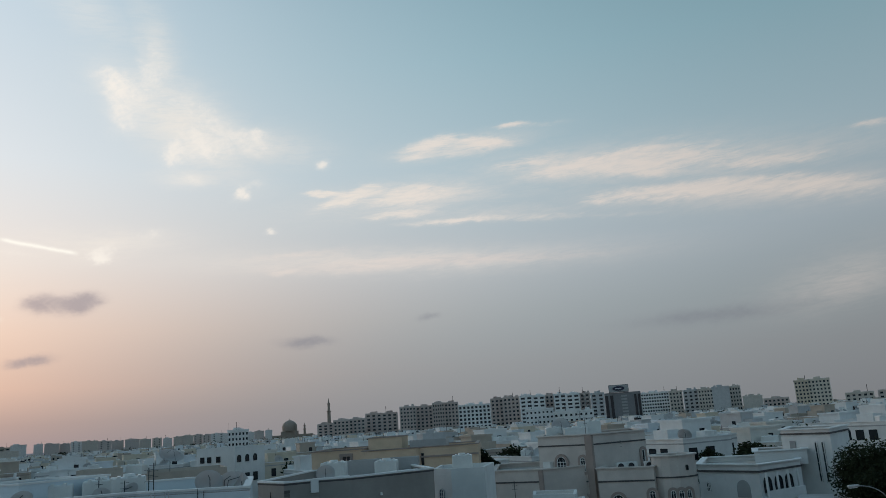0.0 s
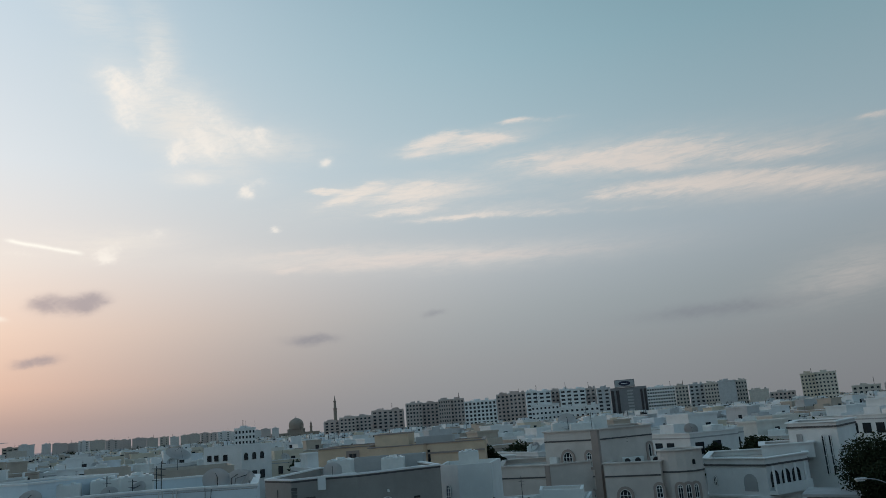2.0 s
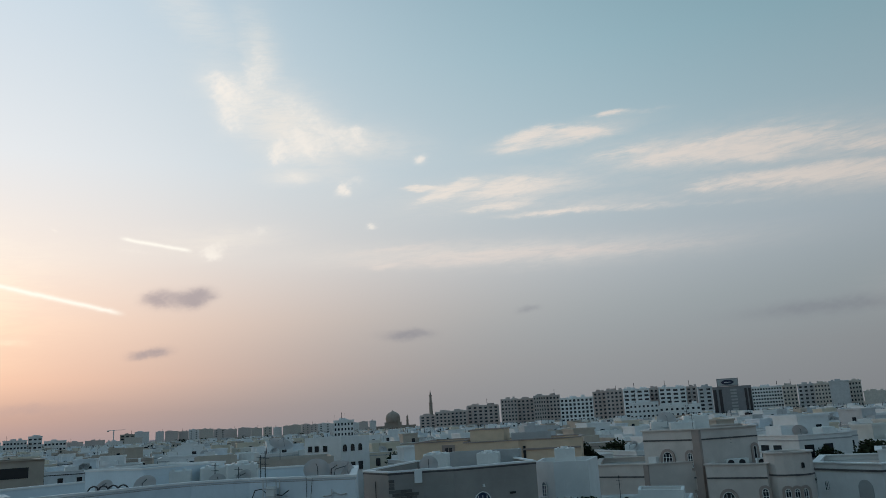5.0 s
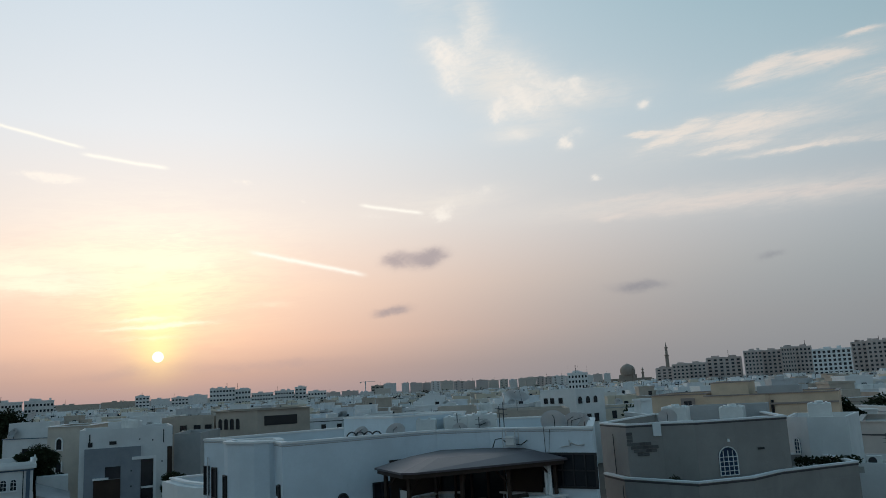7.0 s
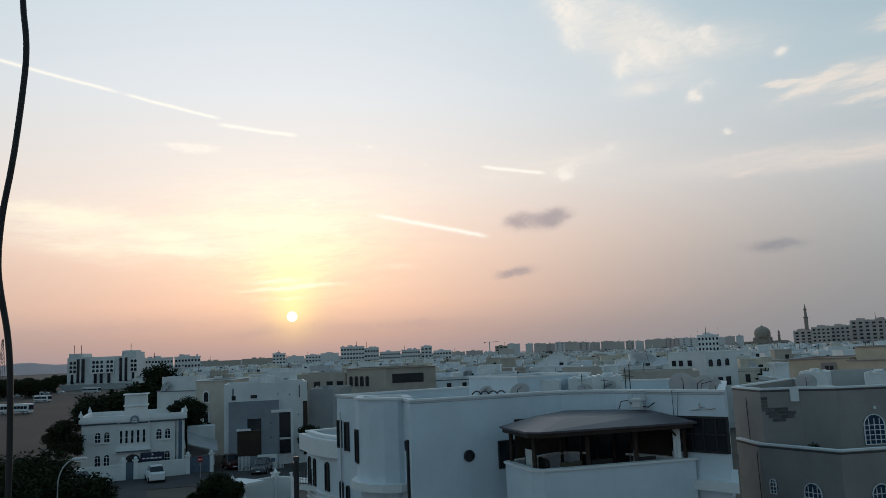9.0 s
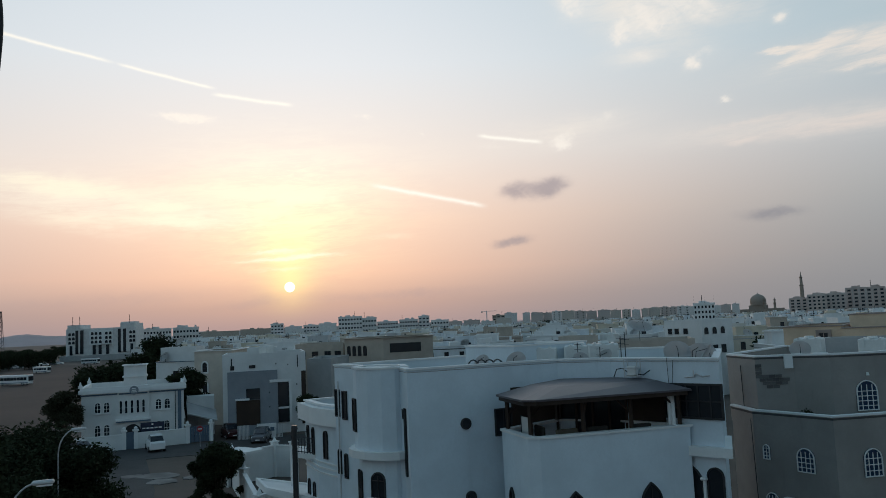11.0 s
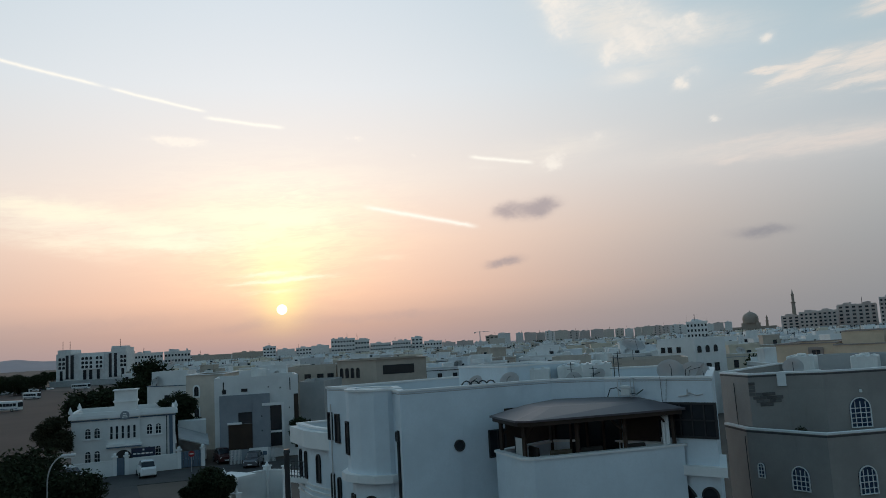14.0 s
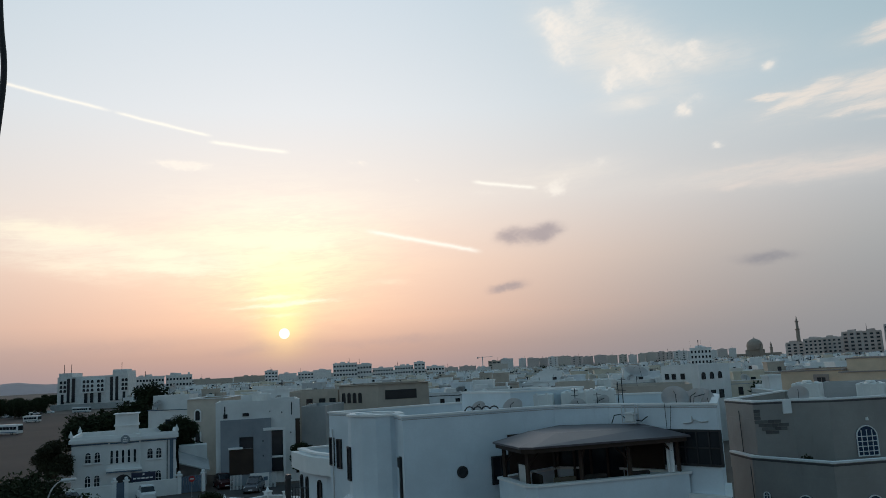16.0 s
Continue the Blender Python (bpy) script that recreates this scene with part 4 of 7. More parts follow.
part("post", boxes((c0.x - 1.2, c0.y - 0.8, 0, c0.x - 0.9, c0.y - 0.5, 2.9)), WHITE, porch)
part("gate", boxes((c0.x - 0.8, c0.y - 0.6, 0.05, c0.x + 0.8, c0.y - 0.52, 2.6)), BLACKFRAME, porch)
for k, (a, d, s) in enumerate(((-47.7, 66, 0), (-46.9, 65.5, 20), (-47.3, 64.5, -10))):
    c = polar(a, d)
    o = thing("yard_table", "dark garden table and bench in the yard", "garden furniture", Matrix.Translation(c) @ Matrix.Rotation(radians(s), 4, "Z"), "yard furniture")
    part("tabletop", boxes((-0.9, -0.45, 0.68, 0.9, 0.45, 0.76), bevel=0.02), WOODDARK, o)
    for x in (-0.75, 0.75):
        for y in (-0.35, 0.35):
            part("leg", boxes((x - 0.05, y - 0.05, 0, x + 0.05, y + 0.05, 0.68)), WOODDARK, o)
pole_at = polar(-45.95, 31.0)
util = thing("utility_pole", "dark wooden utility pole beside the yard", "pole", Matrix.Translation(pole_at))
part("shaft", cyl(bmesh.new(), 0.12, 0.1, 0, 9.25, 12), BLACKFRAME, util)
part("cap", cyl(bmesh.new(), 0.13, 0.11, 9.25, 9.4, 12), DARKMETAL, util)

# ---------------- grey villa ----------------
G_POLY = [(-13.2, 48.0), (-11.0, 45.4), (-9.2, 46.4), (-7.4, 46.6), (-2.8, 50.0), (-5.0, 58.0), (-12.0, 58.0)]
G_LOW = [(-13.0, 47.4), (-11.3, 45.2), (-7.0, 43.3), (-4.5, 45.7), (-3.3, 48.6), (0.6, 53.2), (-1.5, 58.5), (-10.0, 58.5)]
grey_villa = thing("villa", "dark grey rendered villa with white arched windows", "house")
block(grey_villa, G_POLY, 6.6, 10.4, GREY, cap=0.04, name="upper_wall")
# dark rings put under both copings as their shadow lines
part("coping_groove", ring(bmesh.new(), inset(G_POLY, -0.02), 0.04, 10.28, 10.37), DARKLINE, grey_villa)
part("coping_groove", ring(bmesh.new(), inset(G_LOW, -0.02), 0.04, 7.36, 7.46), DARKLINE, grey_villa)
block(grey_villa, G_LOW, 0, 7.5, GREY, para=0.75, cap=0.06, name="lower_wall")
gw = dict(kind="round", frame_mat=TRIM, glass=BLUEGLASS, thick=0.05)
window(grey_villa, on_wall(G_POLY[3], G_POLY[4], 1.8, 7.4, 0.03), 1.15, 1.6, bars=(4, 4), **gw)
window(grey_villa, on_wall(G_LOW[1], G_LOW[2], 3.05, 4.6, 0.03), 1.0, 1.25, bars=(4, 3), **gw)
window(grey_villa, on_wall(G_LOW[1], G_LOW[2], 0.75, 5.0, 0.03), 0.42, 0.8, bars=(2, 3), **gw)
window(grey_villa, on_wall(G_LOW[1], G_LOW[2], 0.9, 2.1, 0.03), 0.8, 1.2, bars=(4, 3), **gw)
window(grey_villa, on_wall(G_LOW[2], G_LOW[3], 1.95, 4.5, 0.03), 1.0, 1.4, bars=(4, 3), **gw)
window(grey_villa, on_wall(G_LOW[2], G_LOW[3], 1.95, 1.4, 0.03), 1.0, 1.4, bars=(4, 3), **gw)
part("roof_notch", boxes((-0.22, -0.12, 0, 0.22, 0.1, 0.75)), TRIM, grey_villa, m=on_wall(G_POLY[1], G_POLY[2], 1.75, 9.75, 0.02))
part("wall_pipe", tube(bmesh.new(), [(-12.1, 46.6, 9.9), (-12.05, 46.55, 7.6), (-11.5, 45.9, 7.45), (-11.4, 45.15, 7.0), (-11.3, 45.1, 2.0)], 0.025, 5), DARKMETAL, grey_villa)
part("wall_lamp", cyl(bmesh.new(), 0.09, 0.06, 0, 0.16, 10), PLASTICWHITE, grey_villa, m=on_wall(G_POLY[3], G_POLY[4], 1.9, 9.25, 0.1))
part("wall_vent", boxes((-0.2, -0.05, 0, 0.2, 0.0, 0.12)), BLACKFRAME, grey_villa, m=on_wall(G_POLY[3], G_POLY[4], 3.9, 8.7, 0.01))
ac_unit(on_wall(G_LOW[1], G_LOW[2], 2.3, 2.5, 0.3))
# bare blockwork where the render has fallen off
BLOCKWORK = mat("bare_block", (0.15, 0.14, 0.135), var=0.25, per_object=0.5, bump=0.4)
brick = mesh_of(boxes((-0.17, -0.02, -0.085, 0.17, 0.01, 0.085), bevel=0.012), "brick", BLOCKWORK)
for r_, (z, cols) in enumerate(((9.35, (-0.5, -0.15, 0.2, 0.55)), (9.16, (-0.3, 0.05, 0.4, 0.75, 0.95)), (8.97, (-0.15, 0.2, 0.55, 0.85)), (8.78, (0.05, 0.4)), (9.55, (-0.5,)), (9.74, (-0.5,)), (9.93, (-0.5,)))):
    for c in cols:
        part("brick", brick, None, grey_villa, m=on_wall(G_POLY[1], G_POLY[2], 0.65 + c, z, 0.015))
GZ = 9.6
tank(Matrix.Translation((-9.6, 53.5, GZ)), 1.6, 1.4, 1.5)
tank(Matrix.Translation((-6.2, 54.5, GZ)), 1.5, 1.4, 1.35)
dish(Matrix.Translation((-9.6, 50.5, GZ)) @ Matrix.Rotation(0.2, 4, "Z"), 0.6)
for x, y in ((-9.8, 49.6), (-8.6, 50.6), (-5.2, 52.0), (-4.4, 52.8)):
    ac_unit(Matrix.Translation((x, y, GZ)) @ Matrix.Rotation(0.5, 4, "Z"))
block(grey_villa, [(-9.2, 56.0), (-4.2, 56.0), (-4.2, 57.8), (-9.2, 57.8)], 9.5, 11.0, GREY_LIGHT, para=0.3, name="roof_room")
bush = thing("potted_shrub", "dry brown shrub on the terrace ledge", "shrub", Matrix.Translation((-8.6, 45.6, 6.8)))
c_ = leaf_mass(3, [(0, 0, 0.5, 0.4), (0.3, 0.1, 0.4, 0.3)], 500, 0.08)
c_.materials.append(LEAFDRY)
part("leaves", c_, None, bush)
part("pot", cyl(bmesh.new(), 0.16, 0.22, 0, 0.3, 12), BROWNBAND, bush)
planter = thing("roof_planting", "row of low green plants behind the terrace parapet", "plants", Matrix.Translation((-0.9, 54.4, 6.8)))
c_ = leaf_mass(4, [(-1.6 + 0.5 * i, 0.12 * i, 0.65, 0.38) for i in range(7)], 900, 0.12)
c_.materials.append(LEAF)
part("leaves", c_, None, planter)
part("trough", boxes((-1.8, -0.25, 0, 1.8, 0.25, 0.35)), CONCRETE, planter)

# white block beside the grey villa
side_block = thing("villa", "plain white rendered block with one arched window", "house")
B_POLY = [(-3.3, 59.0), (-2.0, 57.6), (0.4, 57.3), (1.2, 63.0), (-3.0, 64.0)]
block(side_block, B_POLY, 0, 9.95, WHITE, para=0.4)
window(side_block, on_wall(B_POLY[0], B_POLY[1], 0.8, 7.5, 0.03), 0.55, 1.1, "round", TRIM, BLUEGLASS, (2, 3))
tank(Matrix.Translation((-1.2, 60.5, 9.6)), 1.5, 1.2, 1.15)

# ---------------- cream villa ----------------
cream = thing("villa", "cream rendered villa with brown mouldings and raised centre", "house")
C_A, C_B = polar(-11.7, 77), polar(-0.1, 75)
cu = Vector((C_B - C_A)).normalized()
cv = Vector((-cu.y, cu.x, 0))


def cpt(s, d):
    w = C_A + cu * s + cv * d
    return (w.x, w.y)


block(cream, [cpt(0, 0), cpt(4.9, 0), cpt(4.9, 10), cpt(0, 10)], 0, 11.3, CREAM, para=0.6, cap=0.08, cap_mat=BROWNBAND)
block(cream, [cpt(4.91, -0.8), cpt(10.0, -0.8), cpt(10.3, -0.3), cpt(15.7, -0.3), cpt(15.7, 9), cpt(4.91, 9)], 0, 11.1, CREAM, para=0.6, cap=0.08, cap_mat=BROWNBAND)
block(cream, [cpt(5.1, 2.0), cpt(8.4, 2.0), cpt(8.4, 7), cpt(5.1, 7)], 10.4, 12.2, CREAM, para=0.3, cap=0.08, cap_mat=BROWNBAND, name="roof_room")
block(cream, [cpt(9.2, 1.2), cpt(12.7, 1.2), cpt(12.7, 5), cpt(9.2, 5)], 10.4, 11.75, GREY_LIGHT, para=0.3, name="roof_room")
for s0, s1, d in ((4.9, 10.0, -0.85), (10.3, 15.7, -0.35)):
    a, b = cpt(s0, d), cpt(s1, d)
    part("moulding", boxes((0, -0.06, 0, s1 - s0, 0.04, 0.16)), BROWNBAND, cream, m=on_wall(a, b, 0, 10.2))
window(cream, on_wall(cpt(0, 0), cpt(4.9, 0), 3.3, 9.9, 0.03), 0.8, 0.9, bars=(2, 2), frame_mat=BROWNBAND, surround=BROWNBAND)
window(cream, on_wall(cpt(10.3, -0.3), cpt(15.7, -0.3), 3.7, 9.3, 0.03), 0.7, 0.7, bars=(1, 3), frame_mat=BROWNBAND)
window(cream, on_wall(cpt(10.3, -0.3), cpt(15.7, -0.3), 0.2, 9.5, 0.03), 0.25, 1.1)
ac_unit(Matrix.Translation((*cpt(9.6, 2.8), 10.5)))

# ---------------- blush villa with brown corner bands ----------------
blush = thing("villa", "blush rendered villa with brown corner bands and arched windows", "house")
pV, qV, rV = (tuple(polar(a, d)[:2]) for a, d in ((4.3, 72.0), (8.0, 69.0), (11.7, 73.0)))
back = [tuple(polar(a, d)[:2]) for a, d in ((11.0, 83.0), (4.9, 82.0))]
V_POLY = [pV, qV, rV, *back]
block(blush, V_POLY, 0, 11.35, BLUSH, para=0.5, cap=0.16, cap_mat=BLUSH)
wl_ = [tuple(polar(a, d)[:2]) for a, d in ((0.95, 70.0), (4.5, 68.0), (7.6, 69.5), (5.0, 80.0), (1.3, 80.0))]
block(blush, wl_, 0, 8.8, BLUSH, para=0.4, cap=0.12, cap_mat=BLUSH, name="wing_wall")
wr_ = [tuple(polar(a, d)[:2]) for a, d in ((8.2, 67.2), (12.0, 66.0), (13.2, 72.0), (9.5, 74.0))]
block(blush, wr_, 0, 8.65, BLUSH, para=0.5, cap=0.12, cap_mat=BLUSH, name="wing_wall")
tc = polar(13.35, 67.6)
tur = [(tc.x + 1.75 * math.cos(a), tc.y + 1.75 * math.sin(a)) for a in [2 * math.pi * i / 16 for i in range(16)]]
block(blush, tur, 0, 9.4, BLUSH, para=0.4, cap=0.16, cap_mat=BLUSH, name="turret_wall")
part("corner_band", boxes((-0.55, -0.1, 0, 0.1, 0.25, 11.33)), BROWNBAND, blush, m=on_wall(pV, qV, 5.45, 0, 0.06))
part("corner_band", boxes((-0.35, -0.1, 0, 0.05, 0.2, 8.78)), BROWNBAND, blush, m=on_wall(wl_[0], wl_[1], 4.65, 0, 0.06))


def band(ob, p, q, z, material=DARKLINE, h=0.12, start=0.0, end=0.0):
    L = (Vector(q) - Vector(p)).length
    part("moulding", boxes((start, -0.05, 0, L - end, 0.02, h)), material, ob, m=on_wall(p, q, 0, z))


band(blush, pV, qV, 10.5, end=0.6)
band(blush, qV, rV, 10.5, start=0.2)
band(blush, pV, qV, 7.5, end=0.6)
band(blush, wl_[0], wl_[1], 7.8, end=0.3)
band(blush, wr_[0], wr_[1], 7.6)
part("moulding", ring(bmesh.new(), inset(tur, -0.05), 0.07, 7.75, 7.87), DARKLINE, blush)
bw = dict(frame_mat=TRIM, surround=BROWNBAND, thick=0.05)
window(blush, on_wall(pV, qV, 2.35, 8.3, 0.03), 0.95, 1.35, "round", bars=(3, 3), **bw)
window(blush, on_wall(pV, qV, 4.5, 8.35, 0.03), 0.5, 1.2, "round", bars=(2, 3), **bw)
window(blush, on_wall(pV, qV, 4.5, 5.2, 0.03), 0.5, 1.2, "round", bars=(2, 3), **bw)
window(blush, on_wall(wr_[0], wr_[1], 1.55, 5.25, 0.03), 0.95, 1.4, "round", bars=(3, 3), **bw)
window(blush, on_wall(wr_[0], wr_[1], 4.3, 5.6, 0.03), 0.5, 1.3, "round", bars=(2, 3), **bw)
for a in (-1.95, -1.6, -1.25):
    p = (tc.x + 1.72 * math.cos(a), tc.y + 1.72 * math.sin(a))
    window(blush, Matrix.Translation((p[0], p[1], 5.4)) @ Matrix.Rotation(a + math.pi / 2, 4, "Z") @ Matrix.Translation((0, -0.02, 0)), 0.42, 1.45, "round", bars=(2, 3), **bw)
window(blush, Matrix.Translation((tc.x + 1.73 * math.cos(-1.2), tc.y + 1.73 * math.sin(-1.2), 8.3)) @ Matrix.Rotation(-1.2 + math.pi / 2, 4, "Z") @ Matrix.Translation((0, -0.02, 0)), 0.22, 0.4, "round")
window(blush, on_wall(qV, rV, 5.6, 8.6, 0.03), 0.35, 1.2, "round", **bw)
part("window_cooler", boxes((-0.4, -0.4, 0, 0.4, 0.05, 0.55), bevel=0.02), PLASTICWHITE, blush, m=on_wall(pV, qV, 1.0, 8.7))
for a, d in ((9.9, 69.5), (10.6, 69.8), (11.8, 69.0)):
    ac_unit(Matrix.Translation(polar(a, d, 8.2)) @ Matrix.Rotation(0.2, 4, "Z"))
tank(Matrix.Translation(polar(7.0, 76, 10.86)), 2.2, 1.4, 1.1)
aerial(Matrix.Translation(polar(7.7, 74, 10.86)), 2.0)
aerial(Matrix.Translation(polar(9.9, 71, 8.16)), 2.6)

# low white block in front of it
front = thing("villa", "low white flat-roofed house with coolers on the roof", "house")
f_poly = [tuple(polar(a, d)[:2]) for a, d in ((0.2, 58.0), (6.8, 56.5), (7.2, 63.0), (0.3, 64.0))]
block(front, f_poly, 0, 7.0, WHITE, para=0.5)
block(front, [tuple(polar(a, d)[:2]) for a, d in ((3.6, 58.5), (6.6, 57.2), (6.7, 60.5), (3.7, 61.5))], 6.4, 7.75, WHITE, para=0.1, name="roof_room")
for a, d in ((1.6, 58.8), (2.9, 58.9)):
    ac_unit(Matrix.Translation(polar(a, d, 6.6)))
aerial(Matrix.Translation(polar(2.4, 59.5, 6.5)), 2.2)

# ---------------- white villas with balconies ----------------
bv = thing("villa", "white villa with moulded parapets and an arched balcony", "house")
a0, a1, a2 = (tuple(polar(a, d)[:2]) for a, d in ((14.9, 78.0), (18.7, 74.0), (21.3, 79.0)))
bpoly = [a0, a1, a2, tuple(polar(21.0, 88)[:2]), tuple(polar(15.4, 88)[:2])]
block(bv, bpoly, 0, 7.85, WHITE, para=0.5, cap=0.2)
part("moulding", ring(bmesh.new(), inset(bpoly, -0.12), 0.14, 7.25, 7.4), DARKLINE, bv)
part("moulding", ring(bmesh.new(), inset(bpoly, -0.16), 0.18, 4.6, 4.8), TRIM, bv)
window(bv, on_wall(a0, a1, 1.0, 5.55, 0.03), 0.4, 0.85, "round", bars=(2, 2), frame_mat=TRIM)
part("niche", plate(bmesh.new(), arch(1.35, 1.45, "round"), -0.03, 0.02), GREY_LIGHT, bv, m=on_wall(a0, a1, 4.7, 5.15, 0.02))
for s in (0.95, 2.5, 4.0):
    window(bv, on_wall(a1, a2, s, 5.5, 0.03), 1.05, 1.35, "round", bars=(2, 2))
for s in (0.25, 1.75, 3.3, 4.7):
    part("column", cyl(bmesh.new(), 0.12, 0.1, 5.3, 7.2, 10), TRIM, bv, m=on_wall(a1, a2, s, 0, 0.5))
part("balcony_slab", boxes((0, -0.75, 4.9, 5.2, 0, 5.2)), TRIM, bv, m=on_wall(a1, a2, 0, 0, 0))
part("balcony_rail", boxes((0, -0.75, 5.2, 5.2, -0.63, 5.75)), TRIM, bv, m=on_wall(a1, a2, 0, 0, 0))
block(bv, [tuple(polar(a, d)[:2]) for a, d in ((18.6, 80.0), (21.8, 81.0), (21.5, 86), (18.6, 86))], 7.3, 8.6, WHITE, para=0.3, cap=0.2, name="roof_room")
tv = thing("villa", "tall white villa with narrow windows and a moulded roofline", "house")
t0, t1 = tuple(polar(20.4, 84)[:2]), tuple(polar(23.3, 81)[:2])
tpoly = [t0, t1, tuple(polar(24.4, 88)[:2]), tuple(polar(21.0, 92)[:2])]
block(tv, tpoly, 0, 10.3, WHITE, para=0.5, cap=0.2)
part("moulding", ring(bmesh.new(), inset(tpoly, -0.12), 0.14, 9.85, 10.0), DARKLINE, tv)
window(tv, on_wall(t0, t1, 1.2, 8.4, 0.03), 0.6, 0.9, "square", GREY_LIGHT, GREY_LIGHT)
for s in (3.6, 4.3):
    window(tv, on_wall(t0, t1, s, 5.6, 0.03), 0.3, 3.6, "round", bars=(1, 4), frame_mat=TRIM)
lowroof = thing("car_shelter", "grey sheet shelter roof below the white villas", "shelter")
l_poly = [tuple(polar(a, d)[:2]) for a, d in ((20.6, 66.0), (24.2, 64.5), (24.6, 69.0), (21.0, 70.5))]
part("roof", extrude(bmesh.new(), l_poly, 5.55, 5.75), GREY_LIGHT, lowroof)
part("wall", extrude(bmesh.new(), inset(l_poly, 0.3), 0, 5.54), GREY, lowroof)


def street_lamp(m, h=9.0, arm=1.8, group="street lamps"):
    ob = thing("street_lamp", "grey steel street lamp with a curved arm", "street lamp", m, group)
    part("pole", cyl(bmesh.new(), 0.042, 0.026, 0, h - 1.0, 10), METAL, ob)
    pts = [(arm * (1 - math.cos(t)) * 1.0, 0, h - 1.0 + 1.0 * math.sin(t)) for t in [math.pi / 2 * i / 8 for i in range(9)]]
    part("arm", tube(bmesh.new(), pts, 0.028, 7), METAL, ob)
    hd = boxes((arm - 0.12, -0.11, h - 0.05, arm + 0.45, 0.11, h + 0.07), bevel=0.04)
    head = part("lamp_head", hd, METAL_PALE, ob)
    part("lens", boxes((arm + 0.0, -0.08, h - 0.09, arm + 0.4, 0.08, h - 0.052)), TRIM, head)
    return ob


street_lamp(Matrix.Translation(polar(-63.95, 25.0)) @ Matrix.Rotation(radians(58), 4, "Z"), 9.12, 0.7)
street_lamp(Matrix.Translation(polar(-61.15, 36.0)) @ Matrix.Rotation(radians(58), 4, "Z"), 9.38, 0.6)
street_lamp(Matrix.Translation(polar(26.0, 46.0)) @ Matrix.Rotation(radians(188), 4, "Z"), 8.68, 1.6)

# ---------------- villa with the round emblem ----------------
cva, cvb = tuple(polar(-60.0, 104.0)[:2]), tuple(polar(-53.3, 103.5)[:2])
emblem_villa = thing("villa", "white two-storey villa with blue bands and a round emblem", "house")
cu = (Vector(cvb) - Vector(cva)).normalized()
cn = Vector((-cu.y, cu.x))


def ep(s, d):
    w = Vector(cva) + cu * s + cn * d
    return (w.x, w.y)


block(emblem_villa, [ep(0.3, 0), ep(4.3, 0), ep(4.3, -0.5), ep(7.9, -0.5), ep(7.9, 0), ep(11.9, 0), ep(11.9, 11), ep(0.3, 11)], 0, 6.9, WHITE, para=0.5)
cornice = [ep(0.0, -0.3), ep(4.3, -0.3), ep(4.3, -0.8), ep(7.9, -0.8), ep(7.9, -0.3), ep(12.2, -0.3), ep(12.2, 11.3), ep(0.0, 11.3)]
part("cornice", ring(bmesh.new(), cornice, 0.6, 6.55, 7.0), TRIM, emblem_villa)
part("cornice", ring(bmesh.new(), inset(cornice, 0.15), 0.4, 7.002, 7.3), TRIM, emblem_villa)
part("blue_band", ring(bmesh.new(), inset(cornice, 0.2), 0.12, 6.3, 6.45), BUSBLUE, emblem_villa)
for s, d in ((0.2, 0), (12.0, 0), (0.2, 11), (12.0, 11)):
    bm = boxes((-0.18, -0.18, 0, 0.18, 0.18, 0.3))
    cyl(bm, 0.2, 0.02, 0.3, 0.8, 8)
    part("finial", bm, TRIM, emblem_villa, m=Matrix.Translation((*ep(s, d), 7.3)))
block(emblem_villa, [ep(4.9, 2.2), ep(7.5, 2.2), ep(7.5, 5.5), ep(4.9, 5.5)], 6.4, 9.6, WHITE, para=0.3, cap=0.2, name="roof_tower")
part("moulding", ring(bmesh.new(), inset([ep(4.9, 2.2), ep(7.5, 2.2), ep(7.5, 5.5), ep(4.9, 5.5)], -0.15), 0.2, 8.2, 8.35), TRIM, emblem_villa)
ew = dict(frame_mat=TRIM, glass=GLASS, thick=0.07, sill=True)
for s in (2.1, 3.1, 8.95, 9.95):
    window(emblem_villa, on_wall(cva, cvb, s, 4.2, 0.03), 0.72, 1.3, "round", bars=(2, 2), **ew)
for s in (4.7, 5.3, 5.95, 6.6, 7.25):
    window(emblem_villa, on_wall(cva, cvb, s, 4.0, 0.53), 0.36, 1.6, "round", bars=(1, 2), frame_mat=TRIM, thick=0.05)
for s in (2.1, 3.1, 8.9, 9.9):
    window(emblem_villa, on_wall(cva, cvb, s, 1.4, 0.03), 0.72, 1.45, "round", bars=(2, 2), **ew)
part("bay_ledge", boxes((4.1, -0.9, 3.15, 8.1, 0, 3.4)), TRIM, emblem_villa, m=on_wall(cva, cvb, 0, 0))
part("blue_band", boxes((4.15, -0.93, 3.0, 8.05, 0, 3.13)), BUSBLUE, emblem_villa, m=on_wall(cva, cvb, 0, 0))
part("porch_arch", plate(bmesh.new(), arch(1.9, 2.7, "round"), -0.04, 0.3), BLACKFRAME, emblem_villa, m=on_wall(cva, cvb, 6.0, 0.0, 0.53))
em = bmesh.new()
cyl(em, 0.52, 0.52, -0.06, 0.06, 24)
disc = part("emblem", em, GREY_BLUE, emblem_villa, "round grey-blue emblem disc", m=on_wall(cva, cvb, 6.2, 6.75, 0.9) @ Matrix.Rotation(radians(90), 4, "X"))
em = bmesh.new()
for k in range(3):
    bx(em, -0.3 + 0.06 * k, -0.24 + 0.2 * k, 0.061, 0.3 - 0.06 * k, -0.14 + 0.2 * k, 0.085)
part("emblem_bars", em, TRIM, disc)
part("blue_pilaster", boxes((11.2, -0.12, 0, 11.6, 0, 6.3)), BUSBLUE, emblem_villa, m=on_wall(cva, cvb, 0, 0))
